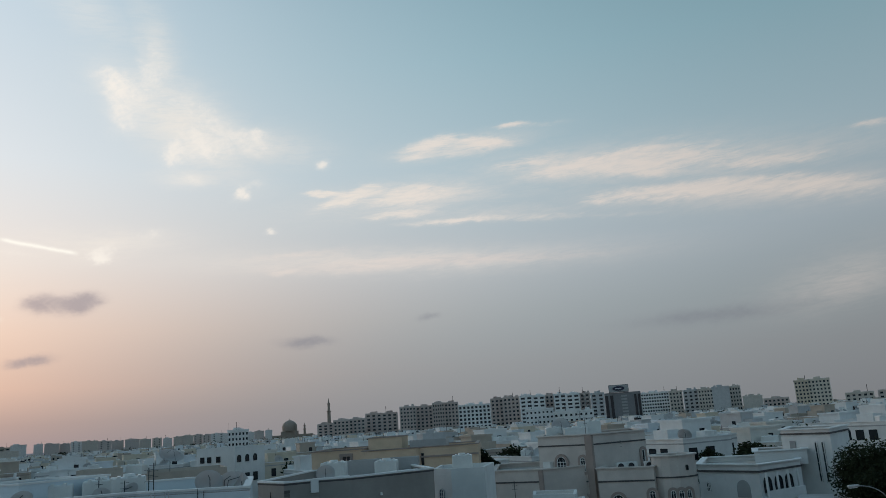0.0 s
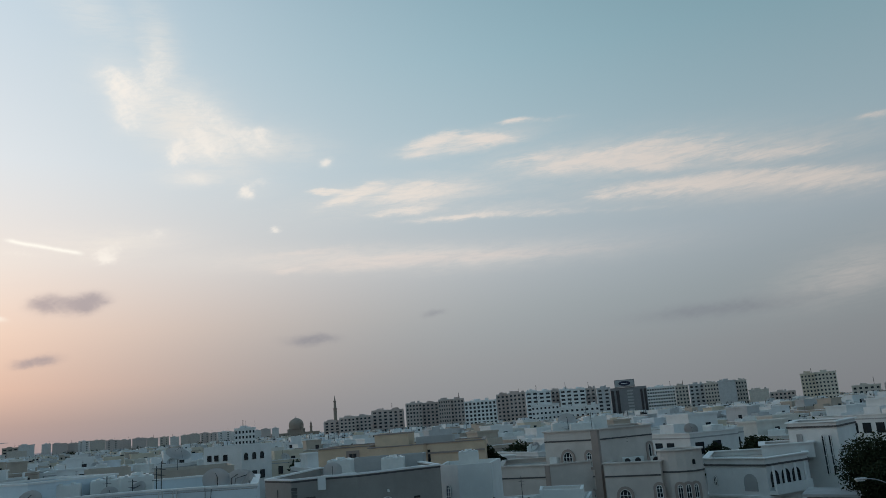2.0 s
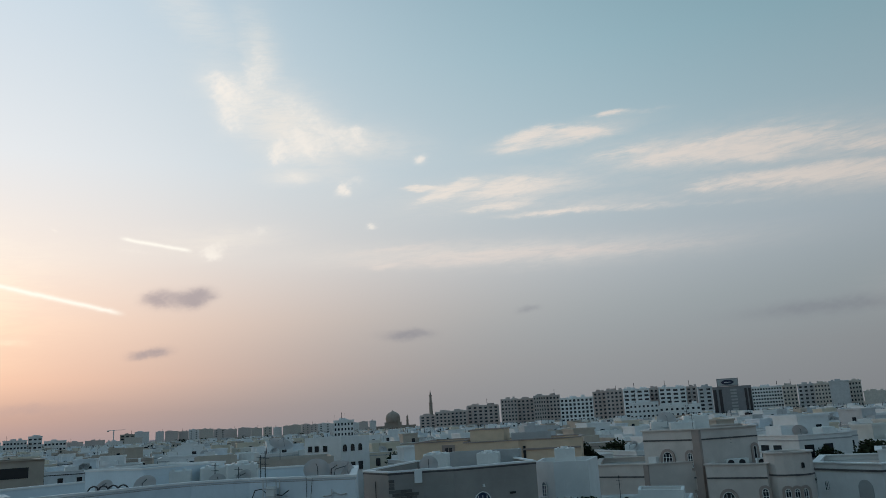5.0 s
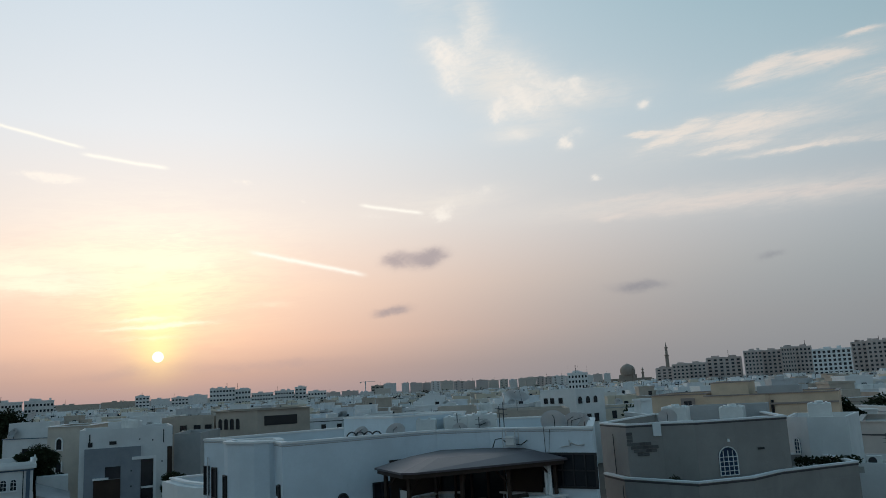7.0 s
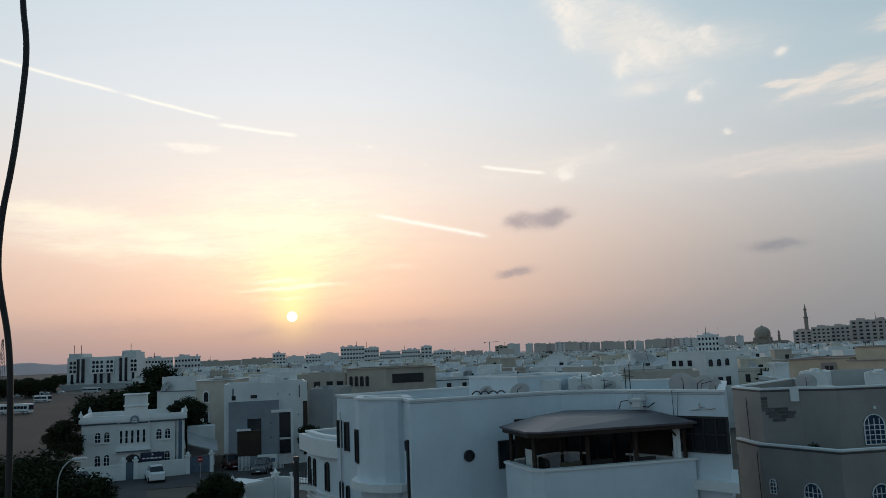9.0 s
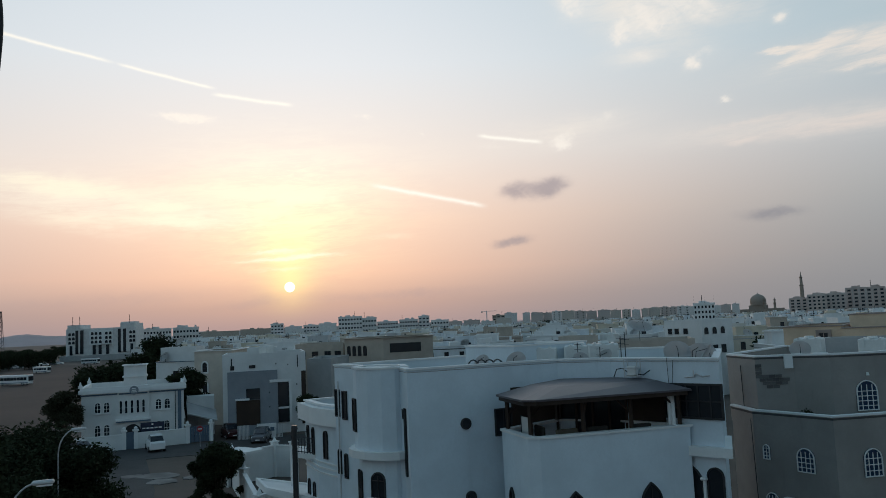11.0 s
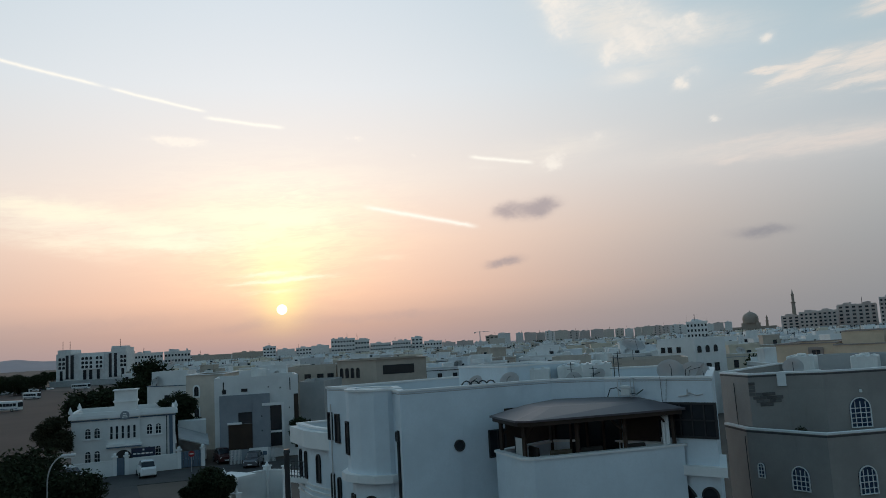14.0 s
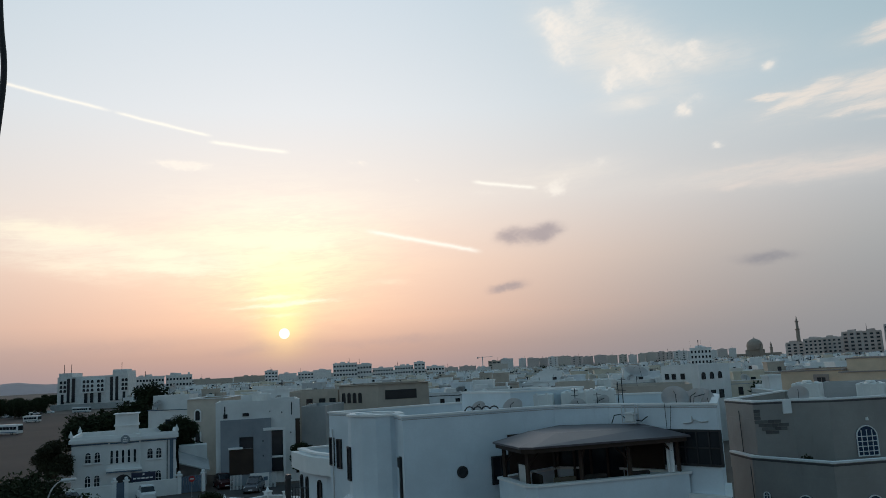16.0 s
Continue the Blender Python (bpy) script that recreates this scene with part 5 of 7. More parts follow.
part("downpipe", tube(bmesh.new(), [(10.9, -0.1, 6.3), (10.9, -0.1, 0)], 0.05), DARKMETAL, emblem_villa, m=on_wall(cva, cvb, 0, 0))
sign = thing("sign_board", "dark navy sign board with a line of pale writing", "sign", on_wall(cva, cvb, 8.25, 1.75, 0.9))
part("board", boxes((-1.35, -0.06, 0, 1.35, 0.06, 1.05)), NAVY, sign)
bm = boxes(*[(-1.15 + 0.46 * k, -0.075, 0.3, -0.8 + 0.46 * k, -0.062, 0.46) for k in range(5)])
bx(bm, -0.1, -0.075, 0.72, 0.1, -0.062, 0.9)
part("writing_bars", bm, TRIM, sign)
part("post", boxes((-1.3, 0.0, -1.75, -1.2, 0.1, 0.1), (1.2, 0.0, -1.75, 1.3, 0.1, 0.1)), DARKMETAL, sign)
side_roof = thing("car_shelter", "sloping pale shelter roof beside the emblem villa", "shelter")
sp = [ep(12.3, 0.5), ep(15.8, -1.5), ep(16.0, 6.0), ep(12.3, 8.0)]
bm = bmesh.new()
vs = [bm.verts.new((*p, z)) for p, z in zip(sp, (3.4, 2.5, 3.2, 4.6))] + [bm.verts.new((*p, z - 0.15)) for p, z in zip(sp, (3.4, 2.5, 3.2, 4.6))]
bm.faces.new(vs[:4])
bm.faces.new(vs[4:][::-1])
for i in range(4):
    bm.faces.new((vs[i], vs[(i + 1) % 4], vs[4 + (i + 1) % 4], vs[4 + i]))
part("roof", bm, GREY_LIGHT, side_roof)
part("wall", extrude(bmesh.new(), [ep(12.4, 6.5), ep(15.8, 5.4), ep(15.9, 8.5), ep(12.4, 8.5)], 0, 5.0), WHITE, side_roof)
wa, wb = tuple(polar(-60.6, 100.5)[:2]), tuple(polar(-51.2, 102.5)[:2])
wdir = (Vector(wb) - Vector(wa)).normalized()
WL = (Vector(wb) - Vector(wa)).length
wall_e = thing("garden_wall", "white garden wall with capped gate pillars", "wall", kind="structure")
for s0, s1 in ((0, 5.8), (7.3, 13.0)):
    part("wall", boxes((s0, -0.1, 0, s1, 0.1, 1.75)), WHITE, wall_e, m=on_wall(wa, wb, 0, 0))
    part("coping", boxes((s0, -0.15, 1.752, s1, 0.15, 1.85)), TRIM, wall_e, m=on_wall(wa, wb, 0, 0))
for s in (5.9, 7.2, 13.1, 15.9):
    bm = boxes((-0.22, -0.22, 0, 0.22, 0.22, 2.1))
    bx(bm, -0.34, -0.34, 2.1, 0.34, 0.34, 2.25)
    bmesh.ops.create_icosphere(bm, subdivisions=2, radius=0.22, matrix=Matrix.Translation((0, 0, 2.42)))
    part("pillar", bm, TRIM, wall_e, m=on_wall(wa, wb, s, 0))
bm = boxes((6.12, -0.05, 0.05, 6.98, 0.05, 2.0))
part("gate", bm, BUSBLUE, wall_e, "blue steel gate", m=on_wall(wa, wb, 0, 0))
bm = bmesh.new()
for k in range(8):
    bx(bm, 13.35 + 0.29 * k, -0.05, 0.05, 13.6 + 0.29 * k, 0.05, 1.95)
part("gate", bm, BUSBLUE, wall_e, "blue steel double gate", m=on_wall(wa, wb, 0, 0))


# ---------------- cars and buses ----------------
def wheel_set(ob, xs, y, r):
    for x in xs:
        for s in (-1, 1):
            bm = cyl(bmesh.new(), r, r, -0.11, 0.11, 18)
            tyre = part("wheel", bm, RUBBER, ob, m=Matrix.Translation((x, s * y, r)) @ Matrix.Rotation(radians(90), 4, "X"))
            part("rim", cyl(bmesh.new(), r * 0.58, r * 0.55, -0.125, 0.125, 14), METAL, tyre)


def loft(rows):
    """A body from cross sections: (x, half width, low, high)."""
    bm = bmesh.new()
    rings = []
    for x, w, lo, hi in rows:
        rings.append([bm.verts.new((x, sy * w * k, z)) for sy, k, z in ((-1, 0.96, lo), (-1, 1, lo + (hi - lo) * 0.4), (-1, 0.95, hi - 0.06), (-1, 0.8, hi), (1, 0.8, hi), (1, 0.95, hi - 0.06), (1, 1, lo + (hi - lo) * 0.4), (1, 0.96, lo))])
    for a, b in zip(rings, rings[1:]):
        for i in range(8):
            bm.faces.new((a[i], a[(i + 1) % 8], b[(i + 1) % 8], b[i]))
    bm.faces.new(rings[0][::-1])
    bm.faces.new(rings[-1])
    return bm


def car(m, paint, label, tall=0.0):
    ob = thing("car", label, "car", m, "parked cars")
    t = tall
    part("body", loft([(-2.25, 0.78, 0.35, 0.75 + t), (-2.1, 0.86, 0.28, 0.95 + t), (-0.9, 0.9, 0.25, 1.0 + t), (0.9, 0.9, 0.25, 1.0 + t), (2.0, 0.86, 0.28, 0.88 + t), (2.28, 0.74, 0.35, 0.7 + t)]), paint, ob, smooth=False)
    cabin = part("cabin_glass", loft([(-1.9, 0.72, 0.93 + t, 1.0 + t), (-1.35, 0.7, 0.95 + t, 1.5 + t), (0.3, 0.7, 0.95 + t, 1.54 + t), (1.15, 0.74, 0.93 + t, 1.02 + t)]), GLASS, ob)
    part("roof", loft([(-1.4, 0.66, 1.49 + t, 1.53 + t), (-0.6, 0.68, 1.52 + t, 1.6 + t), (0.35, 0.66, 1.5 + t, 1.56 + t)]), paint, cabin)
    wheel_set(ob, (-1.4, 1.4), 0.82, 0.33)
    for y in (-0.6, 0.6):
        part("headlight", boxes((2.15, y - 0.16, 0.55 + t, 2.27, y + 0.16, 0.72 + t), bevel=0.03), TRIM, ob)
        part("tail_light", boxes((-2.24, y - 0.12, 0.6 + t, -2.16, y + 0.12, 0.78 + t), bevel=0.02), mat("red_lens", (0.25, 0.02, 0.02), rough=0.3), ob)
    part("number_plate", boxes((2.26, -0.25, 0.42, 2.3, 0.25, 0.54)), TRIM, ob)
    return ob


def heading(a, b):
    d = Vector(b) - Vector(a)
    return math.atan2(d.y, d.x)


hw = heading(wa, wb)
p = polar(-55.3, 98.0)
car(Matrix.Translation((p.x, p.y, 0.05)) @ Matrix.Rotation(math.atan2(p.y, p.x) + 0.12, 4, "Z"), CARWHITE, "white off-road car parked by the garden wall", 0.25)
p = polar(-59.9, 96.5)
car(Matrix.Translation((p.x, p.y, 0.05)) @ Matrix.Rotation(math.atan2(-p.y, -p.x) + 0.5, 4, "Z"), CARWHITE, "white van parked under a dark tree", 0.45)
p = polar(-61.0, 98.5)
car(Matrix.Translation((p.x, p.y, 0.05)) @ Matrix.Rotation(hw - 2.0, 4, "Z"), CARWHITE, "white car parked beside the van", 0.1)
p = polar(-48.3, 98.0)
car(Matrix.Translation((p.x, p.y, 0.0)) @ Matrix.Rotation(math.atan2(-p.y, -p.x) - 0.2, 4, "Z"), CARGREY, "grey car parked before the modern house", 0.1)
p = polar(-50.35, 104.0)
car(Matrix.Translation((p.x, p.y, 0.0)) @ Matrix.Rotation(math.atan2(-p.y, -p.x) + 0.2, 4, "Z"), mat("dark_red_paint", (0.04, 0.008, 0.008), rough=0.3, bump=0.0), "dark red car parked between two houses", 0.15)


def bus(m, L, h, label):
    ob = thing("bus", label, "bus", m, "parked buses")
    part("body", boxes((-L / 2, -1.2, 0.4, L / 2, 1.2, h), bevel=0.18), CARWHITE, ob)
    n = int(L / 1.25)
    for s in (-1, 1):
        for k in range(n):
            x = -L / 2 + 0.5 + (L - 1.0) * k / n
            part("window", boxes((x, s * 1.2 - 0.03, h * 0.5, x + (L - 1.0) / n - 0.12, s * 1.2 + 0.03, h * 0.78)), GLASS, ob)
        part("side_stripe", boxes((-L / 2 + 0.2, s * 1.2 - 0.02, 0.75, L / 2 - 0.2, s * 1.2 + 0.02, 0.95)), BUSBLUE, ob)
    part("windscreen", boxes((L / 2 - 0.04, -1.05, h * 0.42, L / 2 + 0.03, 1.05, h * 0.85)), GLASS, ob)
    part("tail_panel", boxes((-L / 2 - 0.03, -1.0, 0.6, -L / 2 + 0.04, 1.0, h * 0.6)), BUSBLUE, ob)
    wheel_set(ob, (-L * 0.3, L * 0.32), 1.1, 0.48)
    return ob


for a, d, rz, L, h, lab in ((-63.7, 280, 24, 11.5, 3.2, "long white coach parked on the sandy lot"), (-62.15, 372, 22, 7.0, 2.9, "small white bus parked on the sandy lot"), (-65.6, 262, 40, 8.0, 2.8, "white minibus parked on the sandy lot"), (-59.3, 470, 20, 10.5, 3.1, "white coach parked before the hotel"), (-62.6, 440, 35, 7.0, 2.8, "white minibus by a row of trees")):
    bus(Matrix.Translation(polar(a, d, 0.03)) @ Matrix.Rotation(radians(rz), 4, "Z"), L, h, lab)
for k in range(9):
    car(Matrix.Translation(polar(-64.5 + k * 0.42, 455 + 6 * k, 0.03)) @ Matrix.Rotation(0.5, 4, "Z"), (CARWHITE, CARGREY, CARWHITE)[k % 3], "parked car on the far edge of the lot", 0.1)

rs = thing("road_sign", "small red round road sign on a thin post", "road sign", Matrix.Translation(polar(-52.4, 97.5)) @ Matrix.Rotation(radians(50), 4, "Z"))
part("post", tube(bmesh.new(), [(0, 0, 0), (0, 0, 2.4)], 0.04), METAL, rs)
part("sign_disc", cyl(bmesh.new(), 0.34, 0.34, -0.02, 0.02, 20), mat("red_sign_paint", (0.35, 0.03, 0.03), rough=0.4), rs, m=Matrix.Translation((0, -0.07, 2.1)) @ Matrix.Rotation(radians(90), 4, "X"))
part("sign_bar", boxes((-0.22, -0.125, 2.04, 0.22, -0.095, 2.16)), TRIM, rs)

# ---------------- modern house ----------------
mo = thing("villa", "modern white cube house with grey panels and dark glass", "house")
ma, mb = tuple(polar(-50.84, 105)[:2]), tuple(polar(-45.09, 105)[:2])
mu = (Vector(mb) - Vector(ma)).normalized()
mn = Vector((-mu.y, mu.x))


def mp(s, d):
    w = Vector(ma) + mu * s + mn * d
    return (w.x, w.y)


MM = on_wall(ma, mb, 0, 0)
block(mo, [mp(0, 0), mp(10.5, 0), mp(10.5, 12), mp(0, 12)], 0, 10.3, WHITE, para=0.5)
part("grey_panel", boxes((0.6, -0.5, 0, 4.7, -0.003, 8.1)), GREY_BLUE, mo, m=MM)
part("grey_panel", boxes((4.703, -0.75, 0, 6.85, -0.003, 8.1)), GREY_BLUE, mo, m=MM)
part("white_fin", boxes((5.85, -0.9, 6.55, 8.6, -0.753, 6.9)), TRIM, mo, m=MM)
part("white_fin", boxes((8.3, -0.9, 1.2, 8.6, -0.003, 6.545)), TRIM, mo, m=MM)
part("dark_glazing", boxes((6.87, -0.3, 1.4, 8.28, -0.003, 6.5)), GLASS, mo, m=MM)
part("dark_glazing", boxes((2.9, -0.53, 4.5, 4.6, -0.503, 5.9)), GLASS, mo, m=MM)
part("dark_screen", boxes((1.65, -0.56, 1.3, 4.6, -0.535, 4.45)), WOODDARK, mo, m=MM)
part("white_fin", boxes((1.55, -0.9, 4.46, 3.3, -0.503, 4.7)), TRIM, mo, m=MM)
part("dark_screen", boxes((9.9, -0.06, 1.0, 10.48, -0.003, 7.8)), WOODDARK, mo, m=MM)
part("white_frame", boxes((6.9, -0.36, 3.1, 8.28, -0.303, 3.35)), TRIM, mo, m=MM)
for s, z, w, h in ((1.0, 8.3, 0.5, 0.55), (3.5, 8.45, 0.8, 0.4)):
    window(mo, on_wall(ma, mb, s + 0.2, z, 0.03), w, h)
for s, z in ((6.7, 8.8), (8.2, 8.6), (5.8, 5.2), (9.3, 6.0), (5.8, 3.4)):
    part("wall_spot", boxes((-0.07, -0.12, 0, 0.07, 0, 0.18)), DARKMETAL, mo, m=on_wall(ma, mb, s, z, 0.76 if 4.7 < s < 6.85 and z < 8.1 else 0.0))
part("slit", boxes((1.05, -0.03, 8.5, 1.2, -0.001, 9.8), (9.4, -0.03, 8.3, 9.52, -0.001, 9.9)), BLACKFRAME, mo, m=MM)
block(mo, [mp(3.0, 5), mp(7.0, 5), mp(7.0, 9), mp(3.0, 9)], 9.8, 11.0, WHITE, para=0.2, name="roof_room")
tank(Matrix.Translation((*mp(5.5, 4.0), 9.86)), 1.6, 1.3, 1.3)
ga, gb = tuple(polar(-49.9, 100.5)[:2]), tuple(polar(-46.7, 100.5)[:2])
mwall = thing("garden_wall", "white front wall with slatted steel gates", "wall", kind="structure")
gm = on_wall(ga, gb, 0, 0)
part("wall", boxes((2.3, -0.1, 0, 4.6, 0.1, 1.8)), WHITE, mwall, m=gm)
for k in range(14):
    x = (0.0 + 0.16 * k) if k < 9 else 4.65 + 0.16 * (k - 9)
    part("slat", boxes((x, -0.04, 0.05, x + 0.1, 0.04, 1.75)), METAL_PALE, mwall, m=gm)
part("meter_box", boxes((3.9, -0.16, 0.9, 4.4, -0.102, 1.35)), BUSBLUE, mwall, m=gm)

# grey neighbour and terraced beige houses behind
nb = thing("villa", "mid grey plain house beside the modern house", "house")
n0 = [tuple(polar(a, d)[:2]) for a, d in ((-45.0, 112), (-43.3, 110), (-42.0, 122), (-44.0, 124))]
block(nb, n0, 0, 9.0, GREY_LIGHT, para=0.5)
be = thing("villa", "beige villa with a deep arched loggia and heavy cornice", "house")
b0 = [tuple(polar(a, d)[:2]) for a, d in ((-42.3, 128), (-39.5, 122), (-35.9, 124), (-36.5, 140), (-41.5, 142))]
block(be, b0, 0, 11.3, BEIGE, para=0.4, cap=0.3, cap_mat=BEIGE)
# flat black plate in place of the shade inside the loggia
part("loggia", boxes((1.0, -0.05, 9.0, 6.0, 0.0, 10.4)), BLACKFRAME, be, m=on_wall(b0[1], b0[2], 0, 0, 0.01))
for s in (1.0, 2.2, 3.4, 4.6):
    window(be, on_wall(b0[0], b0[1], s, 8.6, 0.03), 0.7, 1.6, "round")
be2 = thing("villa", "long grey-brown house with stepped terraces", "house")
b1 = [tuple(polar(a, d)[:2]) for a, d in ((-45.8, 140), (-42.4, 135), (-41.5, 150), (-45.0, 155))]
block(be2, b1, 0, 10.6, BEIGE, para=0.5)
block(be2, [tuple(polar(a, d)[:2]) for a, d in ((-44.6, 132), (-41.9, 129), (-41.7, 134), (-44.4, 138))], 0, 8.6, BEIGE, para=0.6, name="terrace_wall")
for s in (1.5, 4.0, 6.5, 8.5):
    window(be2, on_wall(b1[0], b1[1], s, 8.0, 0.03), 1.2, 1.3, bars=(2, 1))
tall_beige = thing("villa", "tall pale beige house with arched windows and cornice", "house")
b2 = [tuple(polar(a, d)[:2]) for a, d in ((-52.7, 122), (-50.2, 118), (-49.0, 132), (-51.5, 136))]
block(tall_beige, b2, 0, 10.6, mat("pale_beige_render", (0.58, 0.52, 0.45), stain=0.2), para=0.5, cap=0.25)
for z in (7.6, 4.6):
    window(tall_beige, on_wall(b2[0], b2[1], 1.9, z, 0.03), 0.8, 1.4, "round", bars=(2, 2), surround=TRIM)
wh2 = thing("villa", "white stepped villa with a dish and blue roof band", "house")
b3 = [tuple(polar(a, d)[:2]) for a, d in ((-55.2, 136), (-52.4, 131), (-51.6, 142), (-54.4, 148))]
block(wh2, b3, 0, 8.9, WHITE, para=0.5, cap=0.12, cap_mat=BUSBLUE)
block(wh2, [tuple(polar(a, d)[:2]) for a, d in ((-54.9, 138), (-52.6, 134), (-52.0, 141), (-54.2, 145))], 8.3, 11.2, WHITE, para=0.4, name="upper_wall")
window(wh2, on_wall(b3[0], b3[1], 3.8, 6.6, 0.03), 0.9, 0.9)
dish(Matrix.Translation(polar(-54.6, 137, 8.45)), 0.9)
ab = polar(-53.6, 137)
dish(Matrix.Translation((ab.x, ab.y, 10.85)), 0.9)

# ---------------- hotel ----------------
hotel = thing("hotel", "six-storey white hotel with dark glazed shafts and towers", "hotel")
ha, hb = tuple(polar(-60.76, 560)[:2]), tuple(polar(-56.5, 545)[:2])
HM = on_wall(ha, hb, 0, 0)
HL = (Vector(hb) - Vector(ha)).length
k_ = HL / 295.0
part("wall", boxes((0, 0, 0, HL, 16, 20.5)), PALE, hotel, m=HM)
for x0, x1 in ((8, 62), (232, 292)):
    part("tower", boxes((x0 * k_, -0.8, 5, x1 * k_, 16.4, 23.0)), PALE, hotel, m=HM)
# lightened for the skyline blocks, haze put into the base colour
part("roof_house", boxes((225 * k_, 3, 20.5, 285 * k_, 12, 24.0)), PALE, hotel, m=HM)
for x0, x1 in ((42, 54), (62, 74), (222, 234), (244, 256)):
    # albedo raised for far blocks, in place of distance haze
    part("glazed_shaft", boxes((x0 * k_, -1.0, 4.5, x1 * k_, -0.003, 19.5)), GLASS, hotel, m=HM)
for x0 in (18, 115, 140, 172, 275):
    part("glazed_shaft", boxes((x0 * k_, -1.1, 3.8, (x0 + 11) * k_, -0.003, 9.8)), GLASS, hotel, m=HM)
part("frieze", boxes((100 * k_, -1.05, 10.0, 200 * k_, -0.004, 19.0)), TRIM, hotel, m=HM)
hw_mesh = mesh_of(plate(bmesh.new(), arch(11 * k_, 1.9, "round", 6), -0.12, 0.0), "window", GLASS)
for z in (10.8, 13.4, 16.2):
    for x0 in (12, 28, 108, 124, 142, 168, 184, 270, 284):
        part("window", hw_mesh, None, hotel, m=HM @ Matrix.Translation(((x0 + 5.5) * k_, -1.06 if 100 < x0 < 200 else -0.86, z)))
part("podium", boxes((-2, -5, 0, HL + 4, 0, 3.4)), GREY_LIGHT, hotel, m=HM)
for x0 in (20, 50, 262):
    part("flagpole", tube(bmesh.new(), [(x0 * k_, 3, 22.9), (x0 * k_, 3, 28.5)], 0.18, 5), DARKMETAL, hotel, m=HM)

# tan flat-roofed house with the large dish, and its white neighbour
tan_house = thing("villa", "long tan flat-roofed house with a large roof dish", "house")
t_poly = [tuple(polar(a, d)[:2]) for a, d in ((-27.2, 101), (-22.0, 99), (-17.4, 101), (-17.8, 111), (-26.6, 111))]
block(tan_house, t_poly, 0, 9.9, mat("tan_render", (0.50, 0.44, 0.38), stain=0.3), para=0.4)
block(tan_house, [tuple(polar(a, d)[:2]) for a, d in ((-26.8, 103), (-24.0, 102), (-24.1, 107), (-26.6, 108))], 9.4, 10.7, mat("tan_render", (0.5, 0.44, 0.38)), para=0.3, name="roof_room")
dish(Matrix.Translation(polar(-21.1, 103, 9.52)) @ Matrix.Rotation(radians(50), 4, "Z"), 1.5, tilt=60)
tank(Matrix.Translation(polar(-23.2, 104, 9.52)), 2.0, 1.5, 1.3)
white_n = thing("villa", "white two-storey house with square upper windows", "house")
n_poly = [tuple(polar(a, d)[:2]) for a, d in ((-19.4, 133), (-16.9, 128), (-14.9, 134), (-15.6, 144), (-18.8, 145))]
block(white_n, n_poly, 0, 11.9, WHITE, para=0.5)
for s in (1.2, 2.6, 4.4):
    window(white_n, on_wall(n_poly[0], n_poly[1], s, 9.7, 0.03), 0.8, 0.9)
for s in (1.0, 3.0, 5.0):
    window(white_n, on_wall(n_poly[1], n_poly[2], s, 9.6, 0.03), 0.9, 1.1, "round")
    window(white_n, on_wall(n_poly[1], n_poly[2], s, 6.6, 0.03), 1.1, 1.3)

# ---------------- generic flat-roofed villas of the town ----------------
VILLA_WALLS = [WHITE, mat("warm_white_render", (0.68, 0.65, 0.60), stain=0.3, stain_color=(0.36, 0.33, 0.29)), mat("cool_white_render", (0.68, 0.71, 0.73), stain=0.3, stain_color=(0.36, 0.36, 0.36)), WHITE, mat("pale_cream_render", (0.62, 0.56, 0.46), stain=0.3, stain_color=(0.36, 0.30, 0.24)), mat("sand_render", (0.46, 0.40, 0.34), stain=0.25), WHITE, mat("pale_grey_render", (0.50, 0.50, 0.50), stain=0.25)]
VILLA_LABEL = ["white", "warm white", "cool white", "white", "pale cream", "sand-coloured", "white", "pale grey"]
PANE = {}


def pane_mesh(w, h, kind):
    key = (w, h, kind)
    if key not in PANE:
        PANE[key] = mesh_of(plate(bmesh.new(), arch(w, h, kind, 6), -0.03, 0.02), "window", GLASS)
    return PANE[key]


